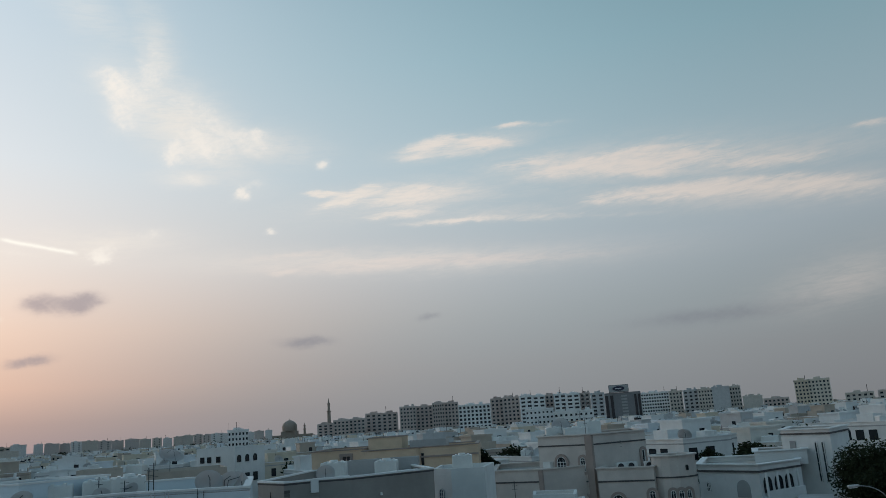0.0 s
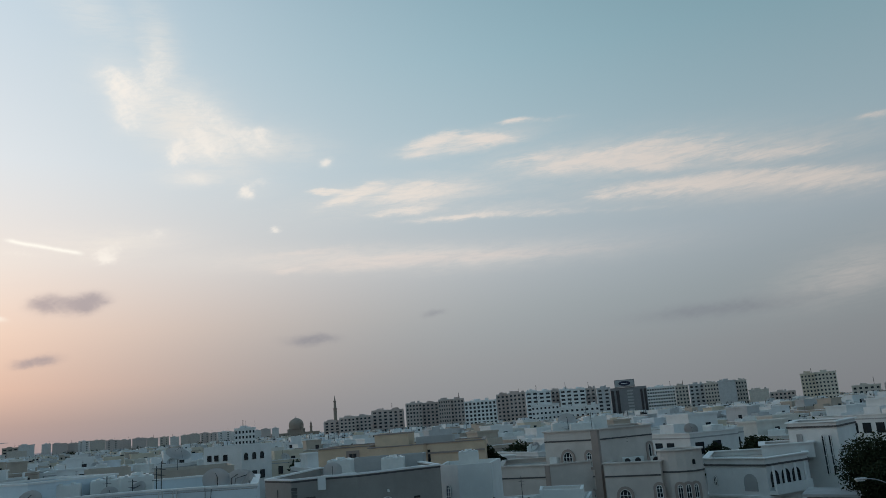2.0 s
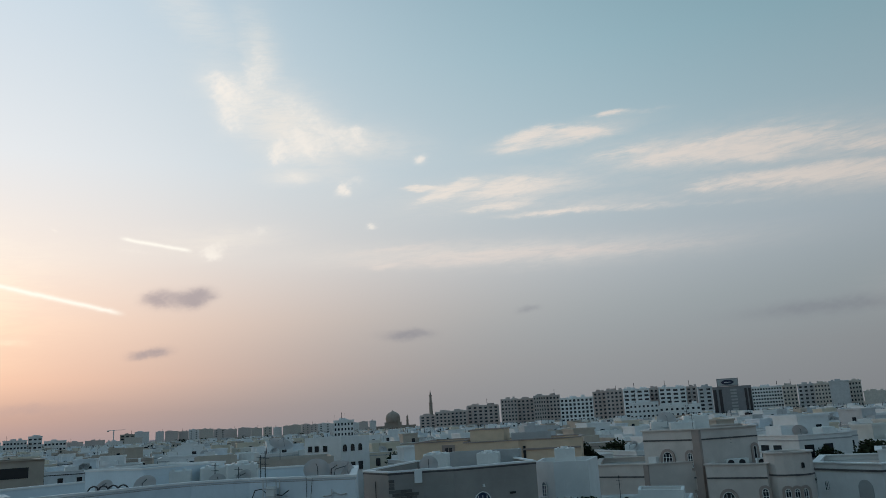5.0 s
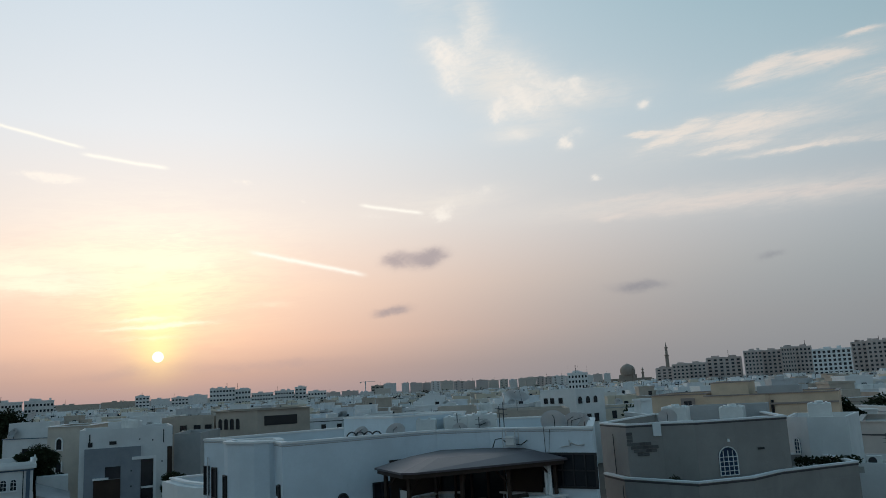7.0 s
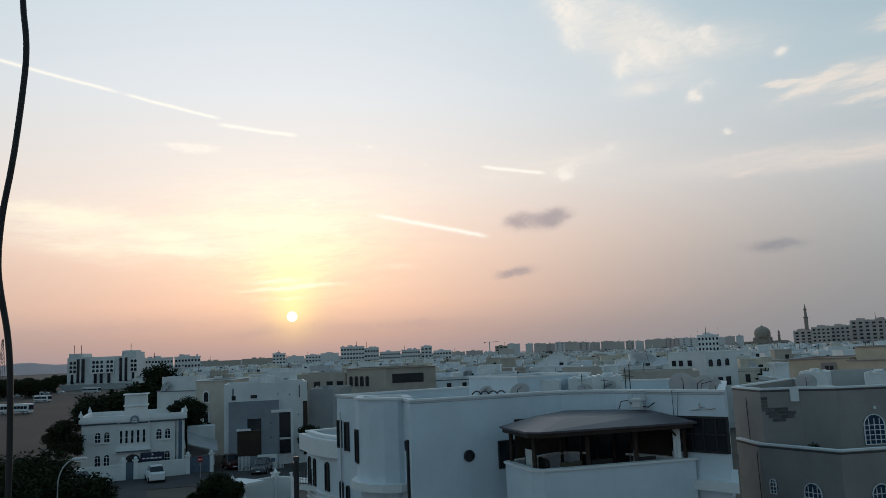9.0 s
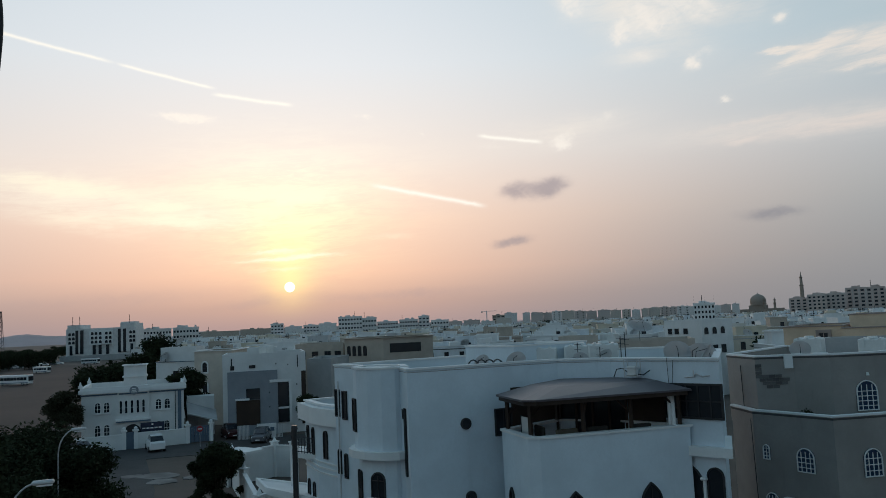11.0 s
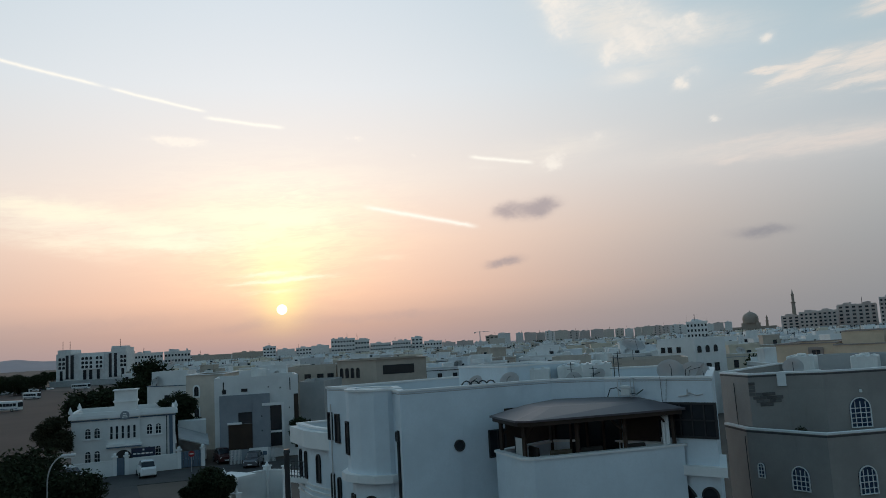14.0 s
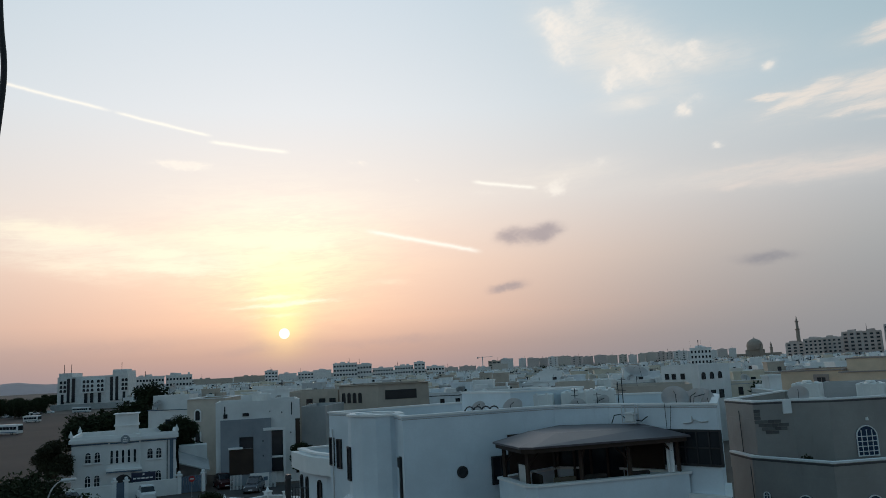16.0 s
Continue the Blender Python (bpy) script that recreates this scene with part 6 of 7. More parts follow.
def town_villa(seed, full):
    """One two-storey villa: wall with its parapet, coping, roof room, windows; local x along its front, y inwards."""
    r = random.Random(seed)
    kind = seed % 8
    wallm = VILLA_WALLS[kind]
    w, d, h = r.uniform(9.5, 14.5), r.uniform(9, 13), r.uniform(7.4, 9.3)
    ob = thing("villa", "%s flat-roofed villa with parapet and roof room" % VILLA_LABEL[kind], "house", None, "town villas")
    foot = rect(-w / 2, 0, w / 2, d)
    if r.random() < 0.6:
        c = r.uniform(2.5, 4.5)
        foot = [(-w / 2, 0), (w / 2 - c, 0), (w / 2 - c, c * 0.7), (w / 2, c * 0.7), (w / 2, d), (-w / 2, d)]
    bm = extrude(bmesh.new(), foot, 0, h - 0.8)
    ring(bm, foot, 0.25, h - 0.8, h)
    part("wall", bm, wallm, ob)
    if full:
        part("coping", ring(bmesh.new(), inset(foot, -0.1), 0.4, h + 0.002, h + 0.14), TRIM, ob)
    rx, ry = r.uniform(-w * 0.2, w * 0.2), r.uniform(3.5, 5.5)
    rw, rd, rh = r.uniform(3.5, 6.5), r.uniform(3.5, 5.0), r.uniform(1.6, 2.9)
    bm = extrude(bmesh.new(), rect(rx - rw / 2, ry, rx + rw / 2, min(ry + rd, d - 0.5)), h - 0.8, h + rh - 0.5)
    ring(bm, rect(rx - rw / 2 - 0.15, ry - 0.15, rx + rw / 2 + 0.15, min(ry + rd, d - 0.5) + 0.15), 0.3, h + rh - 0.5, h + rh - 0.2)
    # a lower stair head and screen walls beside the room
    sx = rx - rw / 2 - 2.2 if rx > 0 else rx + rw / 2 + 0.2
    extrude(bm, rect(sx, ry + 0.6, sx + 2.0, min(ry + 3.4, d - 0.4)), h - 0.8, h + rh * 0.45)
    extrude(bm, rect(-w * 0.45, d - 0.7, w * 0.1, d - 0.45), h - 0.8, h + r.uniform(0.4, 1.2))
    part("roof_room", bm, wallm, ob)
    arched = r.choice(("round", "square", "square", "point"))
    n = int(w / r.uniform(2.6, 3.6))
    big = r.choice((0.9, 1.1, 1.4))
    for z in (h - 2.6,):
        for k in range(n):
            if r.random() < 0.2:
                continue
            x = -w / 2 + w * (k + 0.5) / n
            y = 0 if x < foot[1][0] else foot[2][1]
            part("window", pane_mesh(big, 1.5, arched), None, ob, m=Matrix.Translation((x, y - 0.01, z)))
    for k in range(3):
        y = d * (0.42 + 0.2 * k)
        part("window", pane_mesh(big, 1.5, arched), None, ob, m=Matrix.Translation((w / 2 + 0.01, y, h - 2.6)) @ Matrix.Rotation(radians(90), 4, "Z"))
        part("window", pane_mesh(big, 1.5, arched), None, ob, m=Matrix.Translation((-w / 2 - 0.01, y - 1.0, h - 2.6)) @ Matrix.Rotation(radians(-90), 4, "Z"))
    part("roof_door", pane_mesh(0.9, 1.3 if rh < 2.2 else 1.9, "square"), None, ob, m=Matrix.Translation((rx + 0.8, ry - 0.01, h - 0.8)))
    if full and r.random() < 0.5:
        bxw = w * 0.45
        part("balcony", boxes((-bxw / 2, -1.3, 3.7, bxw / 2, 0, 3.95), (-bxw / 2, -1.3, 3.95, bxw / 2, -1.15, 4.8)), wallm, ob)
    if full:
        part("moulding", ring(bmesh.new(), inset(foot, -0.04), 0.08, h - 0.62, h - 0.45), (GREY_LIGHT, BROWNBAND, DARKLINE, GREY_LIGHT)[kind % 4], ob)
    ob["roof_z"], ob["w"], ob["d"] = h - 0.8, w, d
    return ob


near_kinds = [town_villa(s, True) for s in range(16)]
for o in near_kinds:
    o.matrix_basis = Matrix.Translation((0, -300, 0))
tank_kind, dish_kind, ac_kind, aerial_kind = tank(Matrix()), dish(Matrix(), 0.9), ac_unit(Matrix()), aerial(Matrix())
tank_big = tank(Matrix(), 2.2, 1.6, 1.6)
GRID = radians(27)
gu, gv = Vector((math.cos(GRID), math.sin(GRID))), Vector((-math.sin(GRID), math.cos(GRID)))
TAKEN = [(polar(a, d), r) for a, d, r in ((-57, 110, 17), (-47.5, 112, 15), (-44, 117, 10), (-39, 132, 17), (-43.5, 142, 15), (-51, 127, 11), (-53.5, 140, 12), (-6, 80, 16), (8, 75, 16), (18, 83, 14), (23, 87, 11), (-1, 60, 12), (24, 62, 14), (-50, 85, 16), (14, 68, 10), (-24.5, 104, 9), (-19.5, 104, 9), (-22, 106, 9), (-17.2, 136, 9))]
rng = random.Random(11)
near_slots, far_slots = [], []
for i in range(-50, 72):
    for j in range(-36, 74):
        p = gu * (i * 16.5 + (i // 2) * 5.0 + rng.uniform(-1.2, 1.2)) + gv * (j * 17.5 + (j // 2) * 4.5 + rng.uniform(-1.5, 1.5))
        d = p.length
        az = math.degrees(math.atan2(p.x, p.y))
        if not (84 < d < 1100) or az > 37 or az < -56 + (4 if d < 170 else 0) or p.y < 5:
            continue
        if az < -53 and d < 260:
            continue
        if any((Vector((p.x, p.y, 0)) - c).length < r + 7 for c, r in TAKEN):
            continue
        if rng.random() < 0.08:
            continue
        (near_slots if d < 300 else far_slots).append((d, p))


def settle(kinds, slots, extras):
    used = set()
    for d, p in sorted(slots, key=lambda s: s[0]):
        k = rng.randrange(len(kinds))
        turn = GRID + rng.choice((0, 0, 0, -math.pi / 2)) + rng.uniform(-0.04, 0.04)
        m = Matrix.Translation((p.x, p.y, 0)) @ Matrix.Rotation(turn, 4, "Z")
        src = kinds[k]
        if k in used:
            ob = copy_thing(src, m)
        else:
            src.matrix_basis = m
            ob = src
            used.add(k)
        w, dep, z = src["w"], src["d"], src["roof_z"]
        for e in range(extras):
            lx, ly = rng.uniform(-w * 0.4, w * 0.4), rng.uniform(1.2, 3.2)
            em = m @ Matrix.Translation((lx, ly, z)) @ Matrix.Rotation(rng.uniform(-0.6, 0.6) - turn * 0.6, 4, "Z")
            copy_thing(rng.choice((tank_kind, tank_big, dish_kind, dish_kind, ac_kind, aerial_kind, tank_big)), em)
    for k, o in enumerate(kinds):
        if k not in used:
            for c in (*o.children_recursive, o):
                bpy.data.objects.remove(c)


settle(near_kinds, near_slots, 3)


def far_town(slots):
    """The rest of the town, too far to tell house from house: one mesh of blocks, roof rooms, windows and dark recess
    slabs.
    """
    verts, faces, mats = [], [], []

    def add(m, x0, y0, z0, x1, y1, z1, mi):
        i = len(verts)
        verts.extend(tuple(m @ Vector(c)) for c in ((x0, y0, z0), (x1, y0, z0), (x1, y1, z0), (x0, y1, z0), (x0, y0, z1), (x1, y0, z1), (x1, y1, z1), (x0, y1, z1)))
        for f in ((0, 1, 5, 4), (1, 2, 6, 5), (2, 3, 7, 6), (3, 0, 4, 7), (4, 5, 6, 7)):
            faces.append(tuple(i + k for k in f))
            mats.append(mi)

    for d, p in slots:
        m = Matrix.Translation((p.x, p.y, 0)) @ Matrix.Rotation(GRID + rng.choice((0, 0, -math.pi / 2)) + rng.uniform(-0.05, 0.05), 4, "Z")
        w, dep, h, mi = rng.uniform(9.5, 14.5), rng.uniform(9, 13), rng.uniform(7.2, 9.8), rng.randrange(8)
        add(m, -w / 2, 0, 0, w / 2, dep, h - 0.7, mi)
        for q in ((-w / 2, 0, w / 2, 0.25), (-w / 2, dep - 0.25, w / 2, dep), (-w / 2, 0.25, -w / 2 + 0.25, dep - 0.25), (w / 2 - 0.25, 0.25, w / 2, dep - 0.25)):
            add(m, q[0], q[1], h - 0.699, q[2], q[3], h, mi)
        rx, rw = rng.uniform(-w * 0.25, w * 0.25), rng.uniform(3, 6)
        add(m, rx - rw / 2, 3.5, h - 0.69, rx + rw / 2, 8.0, h + rng.uniform(0.8, 2.2), mi)
        add(m, rx - 0.5, 3.42, h - 0.68, rx + 0.5, 3.51, h + 0.75, 8)
        sx = rng.uniform(-w * 0.45, w * 0.2)
        add(m, sx, 8.1, h - 0.68, sx + rng.uniform(2, 4), dep - 0.4, h + rng.uniform(0.3, 1.4), rng.randrange(8))
        for _ in range(rng.randrange(1, 5)):
            tx, ty, tw = rng.uniform(-w * 0.46, w * 0.36), rng.uniform(0.5, 2.4), rng.uniform(0.7, 1.9)
            add(m, tx, ty, h - 0.67, tx + tw, ty + 1.2, h + rng.uniform(0.2, 1.1), rng.choice((0, 0, 2, 7, 8)))
        for _ in range(rng.randrange(0, 3)):
            tx = rng.uniform(-w * 0.46, w * 0.46)
            add(m, tx, 2.7, h - 0.66, tx + 0.12, 2.82, h + rng.uniform(1.2, 3.2), 8)
        if rng.random() < 0.45:
            add(m, -w / 2 - 0.08, -0.08, h - 0.6, w / 2 + 0.08, 0.0, h - 0.42, 8 if rng.random() < 0.4 else 5)
        # flat dark slab painting the shade of a balcony recess
        if rng.random() < 0.4:
            add(m, -w * 0.3, -0.05, h - 4.6, w * 0.15, 0.0, h - 3.2, 8)
        n = int(w / 3.2)
        for k in range(n):
            if rng.random() < 0.85:
                x = -w / 2 + w * (k + 0.5) / n
                add(m, x - 0.6, -0.06, h - 2.5, x + 0.6, 0.01, h - 1.1, 8)
        for k in range(3):
            y = dep * (0.25 + 0.25 * k)
            add(m, w / 2 - 0.01, y - 0.6, h - 2.5, w / 2 + 0.06, y + 0.6, h - 1.1, 8)
            add(m, -w / 2 - 0.06, y - 0.6, h - 2.5, -w / 2 + 0.01, y + 0.6, h - 1.1, 8)
    me = bpy.data.meshes.new("far_town")
    me.from_pydata(verts, [], faces)
    for m_ in (*VILLA_WALLS, GLASS):
        me.materials.append(m_)
    me.polygons.foreach_set("material_index", mats)
    tagged(new("far_town", me), "far spread of low pale flat-roofed houses", "town", kind="stuff")


far_town(far_slots)
for o, a in ((tank_kind, 0.5), (dish_kind, 1.0), (ac_kind, 1.6), (aerial_kind, 2.4), (tank_big, 2.9)):
    o.matrix_basis = Matrix.Translation(polar(5.0 + a, 77.5, 10.86))

# ---------------- skyline ----------------
def apartment(az0, az1, dist, top_el, wallm, floors, cols, name="apartment_block", label="pale apartment block with rows of dark windows", wide=0.6, tall=0.55, depth=16.0, group="skyline blocks", frame=None, clutter=True):
    a, b = polar(az0, dist), polar(az1, dist)
    L = (b - a).length
    h = 13.0 + dist * math.tan(radians(top_el))
    ob = thing(name, label, "apartment block", on_wall(a, b, 0, 0), group)
    part("wall", boxes((0, 0, 0, L, depth, h)), wallm, ob)
    part("parapet", ring(bmesh.new(), rect(-0.25, -0.25, L + 0.25, depth), 0.5, h + 0.01, h + 0.9), wallm, ob)
    if clutter:
        x0 = L * 0.3
        part("roof_house", boxes((x0, 3, h, x0 + min(5.0, L * 0.3), 9, h + 2.2)), wallm, ob)
    rk = random.Random(round(az0 * 100))
    for _ in range(rk.randrange(1, 4) if clutter else 0):
        x = L * rk.uniform(0.05, 0.85)
        part("roof_tank", boxes((x, 2, h, x + rk.uniform(1.2, 3.0), 5, h + rk.uniform(1.4, 2.6))), wallm, ob)
    if clutter and rk.random() < 0.5:
        x = L * rk.uniform(0.1, 0.9)
        part("mast", boxes((x, 2, h, x + 0.35, 2.35, h + rk.uniform(4, 7))), DARKMETAL, ob)
    if cols:
        base = 3.0
        fh = (h - base) / floors
        cw = L / cols
        pane = pane_mesh(round(cw * wide, 2), round(fh * tall, 2), "square")
        for i in range(cols):
            for k in range(floors):
                if 13.0 + (base + fh * (k + 1) - 13.0) < 7.0:
                    continue
                part("window", pane, None, ob, m=Matrix.Translation((cw * (i + 0.5), -0.04, base + fh * (k + 0.25))))
        if frame:
            for i in range(cols + 1):
                x = L * i / cols
                part("pier", boxes((x - cw * 0.12, -0.5, 2, x + cw * 0.12, 0, h)), frame, ob)
    return ob


OFFICE = mat("grey_office_cladding", (0.23, 0.225, 0.23), var=0.1, rough=0.5)
TAN = mat("tan_tower_render", (0.64, 0.55, 0.44), stain=0.15)
# skyline renders lightened, with distance haze put into their colour
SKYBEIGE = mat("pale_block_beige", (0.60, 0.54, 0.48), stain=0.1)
# pinkish haze tint painted into the far towers
HAZE_PALE = mat("haze_tinted_render", (0.60, 0.52, 0.48), stain=0.15)
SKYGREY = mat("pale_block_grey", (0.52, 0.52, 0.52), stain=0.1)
ROW = [
    (-11.2, -10.15, 690, 0.60, PINKISH, 7, 3, None), (-10.1, -9.05, 650, 0.78, PALE, 7, 4, None), (-9.0, -7.9, 660, 0.80, PALE, 7, 4, None),
    (-7.8, -6.7, 680, 1.10, PINKISH, 8, 3, None), (-6.65, -5.6, 680, 1.08, PINKISH, 8, 3, None), (-5.35, -4.25, 670, 1.42, PALE, 9, 5, None), (-4.2, -3.05, 675, 1.38, PINKISH, 9, 4, None),
] + [
    (-3.0, -2.2, 660, 1.52, PALE, 9, 5, None), (-2.15, -1.2, 665, 1.50, PINKISH, 9, 4, None), (1.2, 2.05, 680, 1.55, PINKISH, 9, 3, None),
    (2.1, 3.2, 670, 1.58, PINKISH, 9, 4, None), (3.3, 4.15, 655, 1.60, TRIM, 9, 2, None), (4.2, 5.05, 655, 1.56, TRIM, 9, 2, None), (5.1, 5.65, 672, 1.56, PINKISH, 9, 2, None),
    (5.72, 6.55, 655, 1.56, TRIM, 9, 2, None), (6.6, 7.5, 655, 1.52, TRIM, 9, 2, None), (7.55, 8.2, 668, 1.50, PINKISH, 9, 2, None), (8.3, 9.2, 640, 1.42, GREY_LIGHT, 9, 2, None),
] + [
    (11.75, 13.6, 720, 1.18, TRIM, 9, 11, None), (13.66, 14.5, 700, 1.16, BEIGE, 8, 4, None), (14.6, 15.55, 700, 1.16, GREY_LIGHT, 8, 3, None), (15.6, 16.5, 690, 1.15, BEIGE, 8, 5, None), (16.5, 17.6, 640, 1.22, GREY_LIGHT, 8, 0, None), (17.62, 18.3, 655, 1.18, BEIGE, 8, 4, None),
    (18.4, 19.6, 720, 0.46, BEIGE, 5, 0, None), (19.7, 21.2, 760, 0.22, PALE, 4, 6, None), (21.7, 22.5, 610, 1.22, TAN, 9, 4, None), (22.52, 23.8, 612, 1.24, mat("pale_tower_render", (0.68, 0.61, 0.52), stain=0.15), 9, 6, None), (24.6, 26.2, 700, 0.2, BEIGE, 4, 5, None), (26.5, 28.5, 760, 0.25, PALE, 4, 6, None), (29.0, 31.5, 800, 0.3, BEIGE, 4, 6, None),
]
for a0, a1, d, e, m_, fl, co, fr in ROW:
    # far blocks swap to the lightened, haze-tinted renders
    m_ = {BEIGE: SKYBEIGE, GREY_LIGHT: SKYGREY, PALE: HAZE_PALE}.get(m_, m_)
    apartment(a0, a1 + 0.04, d, e, m_, fl, co, wide=0.62 if m_ is TRIM else 0.5, tall=0.5, frame={"pink_brown_render": HAZE_PALE, "haze_tinted_render": PINKISH}.get(m_.name), label={"white_trim": "white apartment block with large square dark windows", "pink_brown_render": "pink-brown apartment block with small dark windows"}.get(m_.name, "pale apartment block with rows of dark windows"))
apartment(-1.15, 1.15, 600, 1.22, TRIM, 8, 8, wide=0.55, tall=0.6, label="white apartment block with blue-tinted square windows")
apartment(3.6, 5.6, 520, 0.60, WHITE, 5, 7, wide=0.45, tall=0.4, label="lower white stepped block before the towers")
apartment(5.6, 8.4, 500, 0.30, WHITE, 4, 8, wide=0.45, tall=0.4, label="low white block before the towers")
# office tower with the roof sign
office = thing("office_tower", "dark grey office tower with a roof sign", "office building", on_wall(polar(9.26, 640), polar(11.76, 640), 0, 0))
OL = (polar(11.76, 640) - polar(9.26, 640)).length
oh = 13 + 640 * math.tan(radians(1.40))
part("wall", boxes((0, 0, 0, OL, 20, oh)), OFFICE, office)
for x0, x1 in ((0.02, 0.1), (0.16, 0.24), (0.82, 0.88), (0.92, 0.98)):
    part("glass_strip", boxes((OL * x0, -0.4, 4, OL * x1, -0.002, oh - 2)), GLASS, office)
for k in range(9):
    part("light_panel", boxes((OL * 0.46, -0.3, 6 + k * 2.4, OL * 0.62, -0.002, 7.3 + k * 2.4)), GREY_LIGHT, office)
roof_sign = thing("roof_sign", "grey roof sign box with a pale oval shape", "sign", on_wall(polar(9.6, 639), polar(10.98, 639), 0, oh))
SL = (polar(10.98, 639) - polar(9.6, 639)).length
part("box", boxes((0, 0, 0.2, SL, 2.5, 6.0)), OFFICE, roof_sign)
part("frame", boxes((0.4, -0.25, 0.7, SL - 0.4, -0.002, 5.5)), GREY_LIGHT, roof_sign)
oval = bmesh.new()
cyl(oval, 2.4, 2.4, -0.1, 0.1, 24)
ov = part("oval", oval, NAVY, roof_sign, m=Matrix.Translation((SL / 2, -0.4, 3.1)) @ Matrix.Rotation(radians(90), 4, "X") @ Matrix.Diagonal((1.9, 0.75, 1, 1)))
part("oval_bar", boxes((-1.2, -0.35, 0.11, 1.2, 0.35, 0.2)), TRIM, ov)
part("stand", boxes((0.5, 0.5, 0, 1.0, 2.0, 0.2), (SL - 1, 0.5, 0, SL - 0.5, 2.0, 0.2)), DARKMETAL, roof_sign)

# far left skyline and the long row of pale towers
SKY = [
    (-56.0, -54.2, 600, 0.50, PALE, 4, 9), (-54.1, -52.4, 610, 0.52, PALE, 4, 8), (-52.3, -49.7, 900, 0.16, BEIGE, 3, 0), (-49.6, -47.4, 950, 0.22, BEIGE, 4, 0), (-47.5, -46.6, 900, 0.52, PALE, 5, 4), (-46.5, -45.3, 980, 0.28, PALE, 4, 0), (-45.2, -44.1, 950, 0.32, PALE, 4, 5), (-44.1, -42.85, 900, 0.40, PALE, 4, 0),
    (-42.7, -41.0, 820, 0.80, PALE, 5, 8), (-41.0, -39.95, 830, 0.66, PALE, 4, 5), (-39.9, -38.4, 850, 0.34, PALE, 4, 8), (-38.3, -36.95, 850, 0.42, PALE, 4, 7), (-36.9, -36.1, 860, 0.62, PALE, 5, 3), (-36.0, -34.7, 900, 0.28, PALE, 3, 6),
    (-31.5, -30.6, 1300, 0.45, BEIGE, 5, 3), (-30.6, -29.7, 1300, 0.56, PALE, 6, 0),
]
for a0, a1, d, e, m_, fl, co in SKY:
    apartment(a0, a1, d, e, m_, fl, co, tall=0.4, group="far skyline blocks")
rng = random.Random(33)
a = -53.5
while a < -30.5:
    wdt = rng.uniform(0.5, 1.3)
    apartment(a, a + wdt, rng.uniform(1000, 1250), rng.uniform(0.02, 0.22), rng.choice((HAZE_PALE, SKYBEIGE, PALE, HAZE_PALE)), 4, rng.choice((0, 0, 4)), tall=0.4, depth=20, group="far low blocks", label="far low pale block on the skyline", clutter=rng.random() < 0.5)
    a += wdt + rng.choice((0.02, 0.1))
rng = random.Random(21)
a = -29.3
while a < -14.6:
    wdt = rng.uniform(0.45, 0.95)
    if not (-17.4 < a < -16.4):
        apartment(a, a + wdt, rng.uniform(1400, 1600), 0.36 + 0.13 * rng.random() + (0.08 if a < -26 else 0.0), rng.choice((HAZE_PALE, HAZE_PALE, SKYBEIGE, PALE)), 7, rng.choice((0, 0, 0, 2)), wide=0.25, tall=0.4, depth=25, group="far pale towers", label="far pale apartment tower in a long row")
    a += wdt + rng.choice((0.01, 0.01, 0.01, 0.08))
apartment(-17.35, -15.95, 480, 0.55, TRIM, 5, 6, wide=0.5, tall=0.5, label="white five-storey block with dark windows and roof masts")
for az_ in (-17.3, -16.6, -15.98):
    aerial(Matrix.Translation(polar(az_, 482, 13 + 480 * math.tan(radians(0.55)))), 5.0)
# tower crane
crane = thing("tower_crane", "thin tower crane on the far skyline", "crane", Matrix.Translation(polar(-31.9, 1250)))
part("mast", boxes((-0.5, -0.5, 0, 0.5, 0.5, 31)), METAL_PALE, crane)
part("jib", boxes((-10, -0.3, 30, 18, 0.3, 30.6)), METAL_PALE, crane)
part("counterweight", boxes((-10, -0.8, 28.5, -8, 0.8, 30)), CONCRETE, crane)
# lattice mast beyond the lot
lm = thing("lattice_mast", "slim lattice radio mast beyond the lot", "mast", Matrix.Translation(polar(-64.5, 700)))
bm = bmesh.new()
for k in range(12):
    z0, z1, w0, w1 = 3.2 * k, 3.2 * (k + 1), 2.2 - 0.15 * k, 2.2 - 0.15 * (k + 1)
    c0 = [(-w0, -w0, z0), (w0, -w0, z0), (w0, w0, z0), (-w0, w0, z0)]
    c1 = [(-w1, -w1, z1), (w1, -w1, z1), (w1, w1, z1), (-w1, w1, z1)]
    for i in range(4):
        tube(bm, [c0[i], c1[i]], 0.16, 4)
        tube(bm, [c0[i], c1[(i + 1) % 4]], 0.1, 4)
part("lattice", bm, DARKMETAL, lm)
# mosque
mosque = thing("mosque", "stone mosque with a large dome and slim minarets", "mosque", Matrix.Translation(polar(-13.15, 1600)) @ Matrix.Rotation(radians(13), 4, "Z"))
bm = boxes((-55, -20, 0, 45, 30, 15))
bx(bm, -17, -10, 15, 17, 24, 22)
part("hall", bm, STONE, mosque)
bm = bmesh.new()
cyl(bm, 14, 14, 22, 27, 28)
part("drum", bm, STONE, mosque)
prof = [(14.3, 26), (14.6, 29), (14.0, 33), (12.0, 37), (8.5, 40), (4.0, 42.2), (0.6, 43.4), (0.25, 46)]
bm = bmesh.new()
prev = None
for r_, z in prof:
    cur = [bm.verts.new((r_ * math.cos(t), r_ * math.sin(t), z)) for t in [2 * math.pi * i / 28 for i in range(28)]]
    if prev:
        for i in range(28):
            bm.faces.new((prev[i], prev[(i + 1) % 28], cur[(i + 1) % 28], cur[i]))
    prev = cur
bm.faces.new(prev)
part("dome", bm, STONE, mosque, smooth=True)


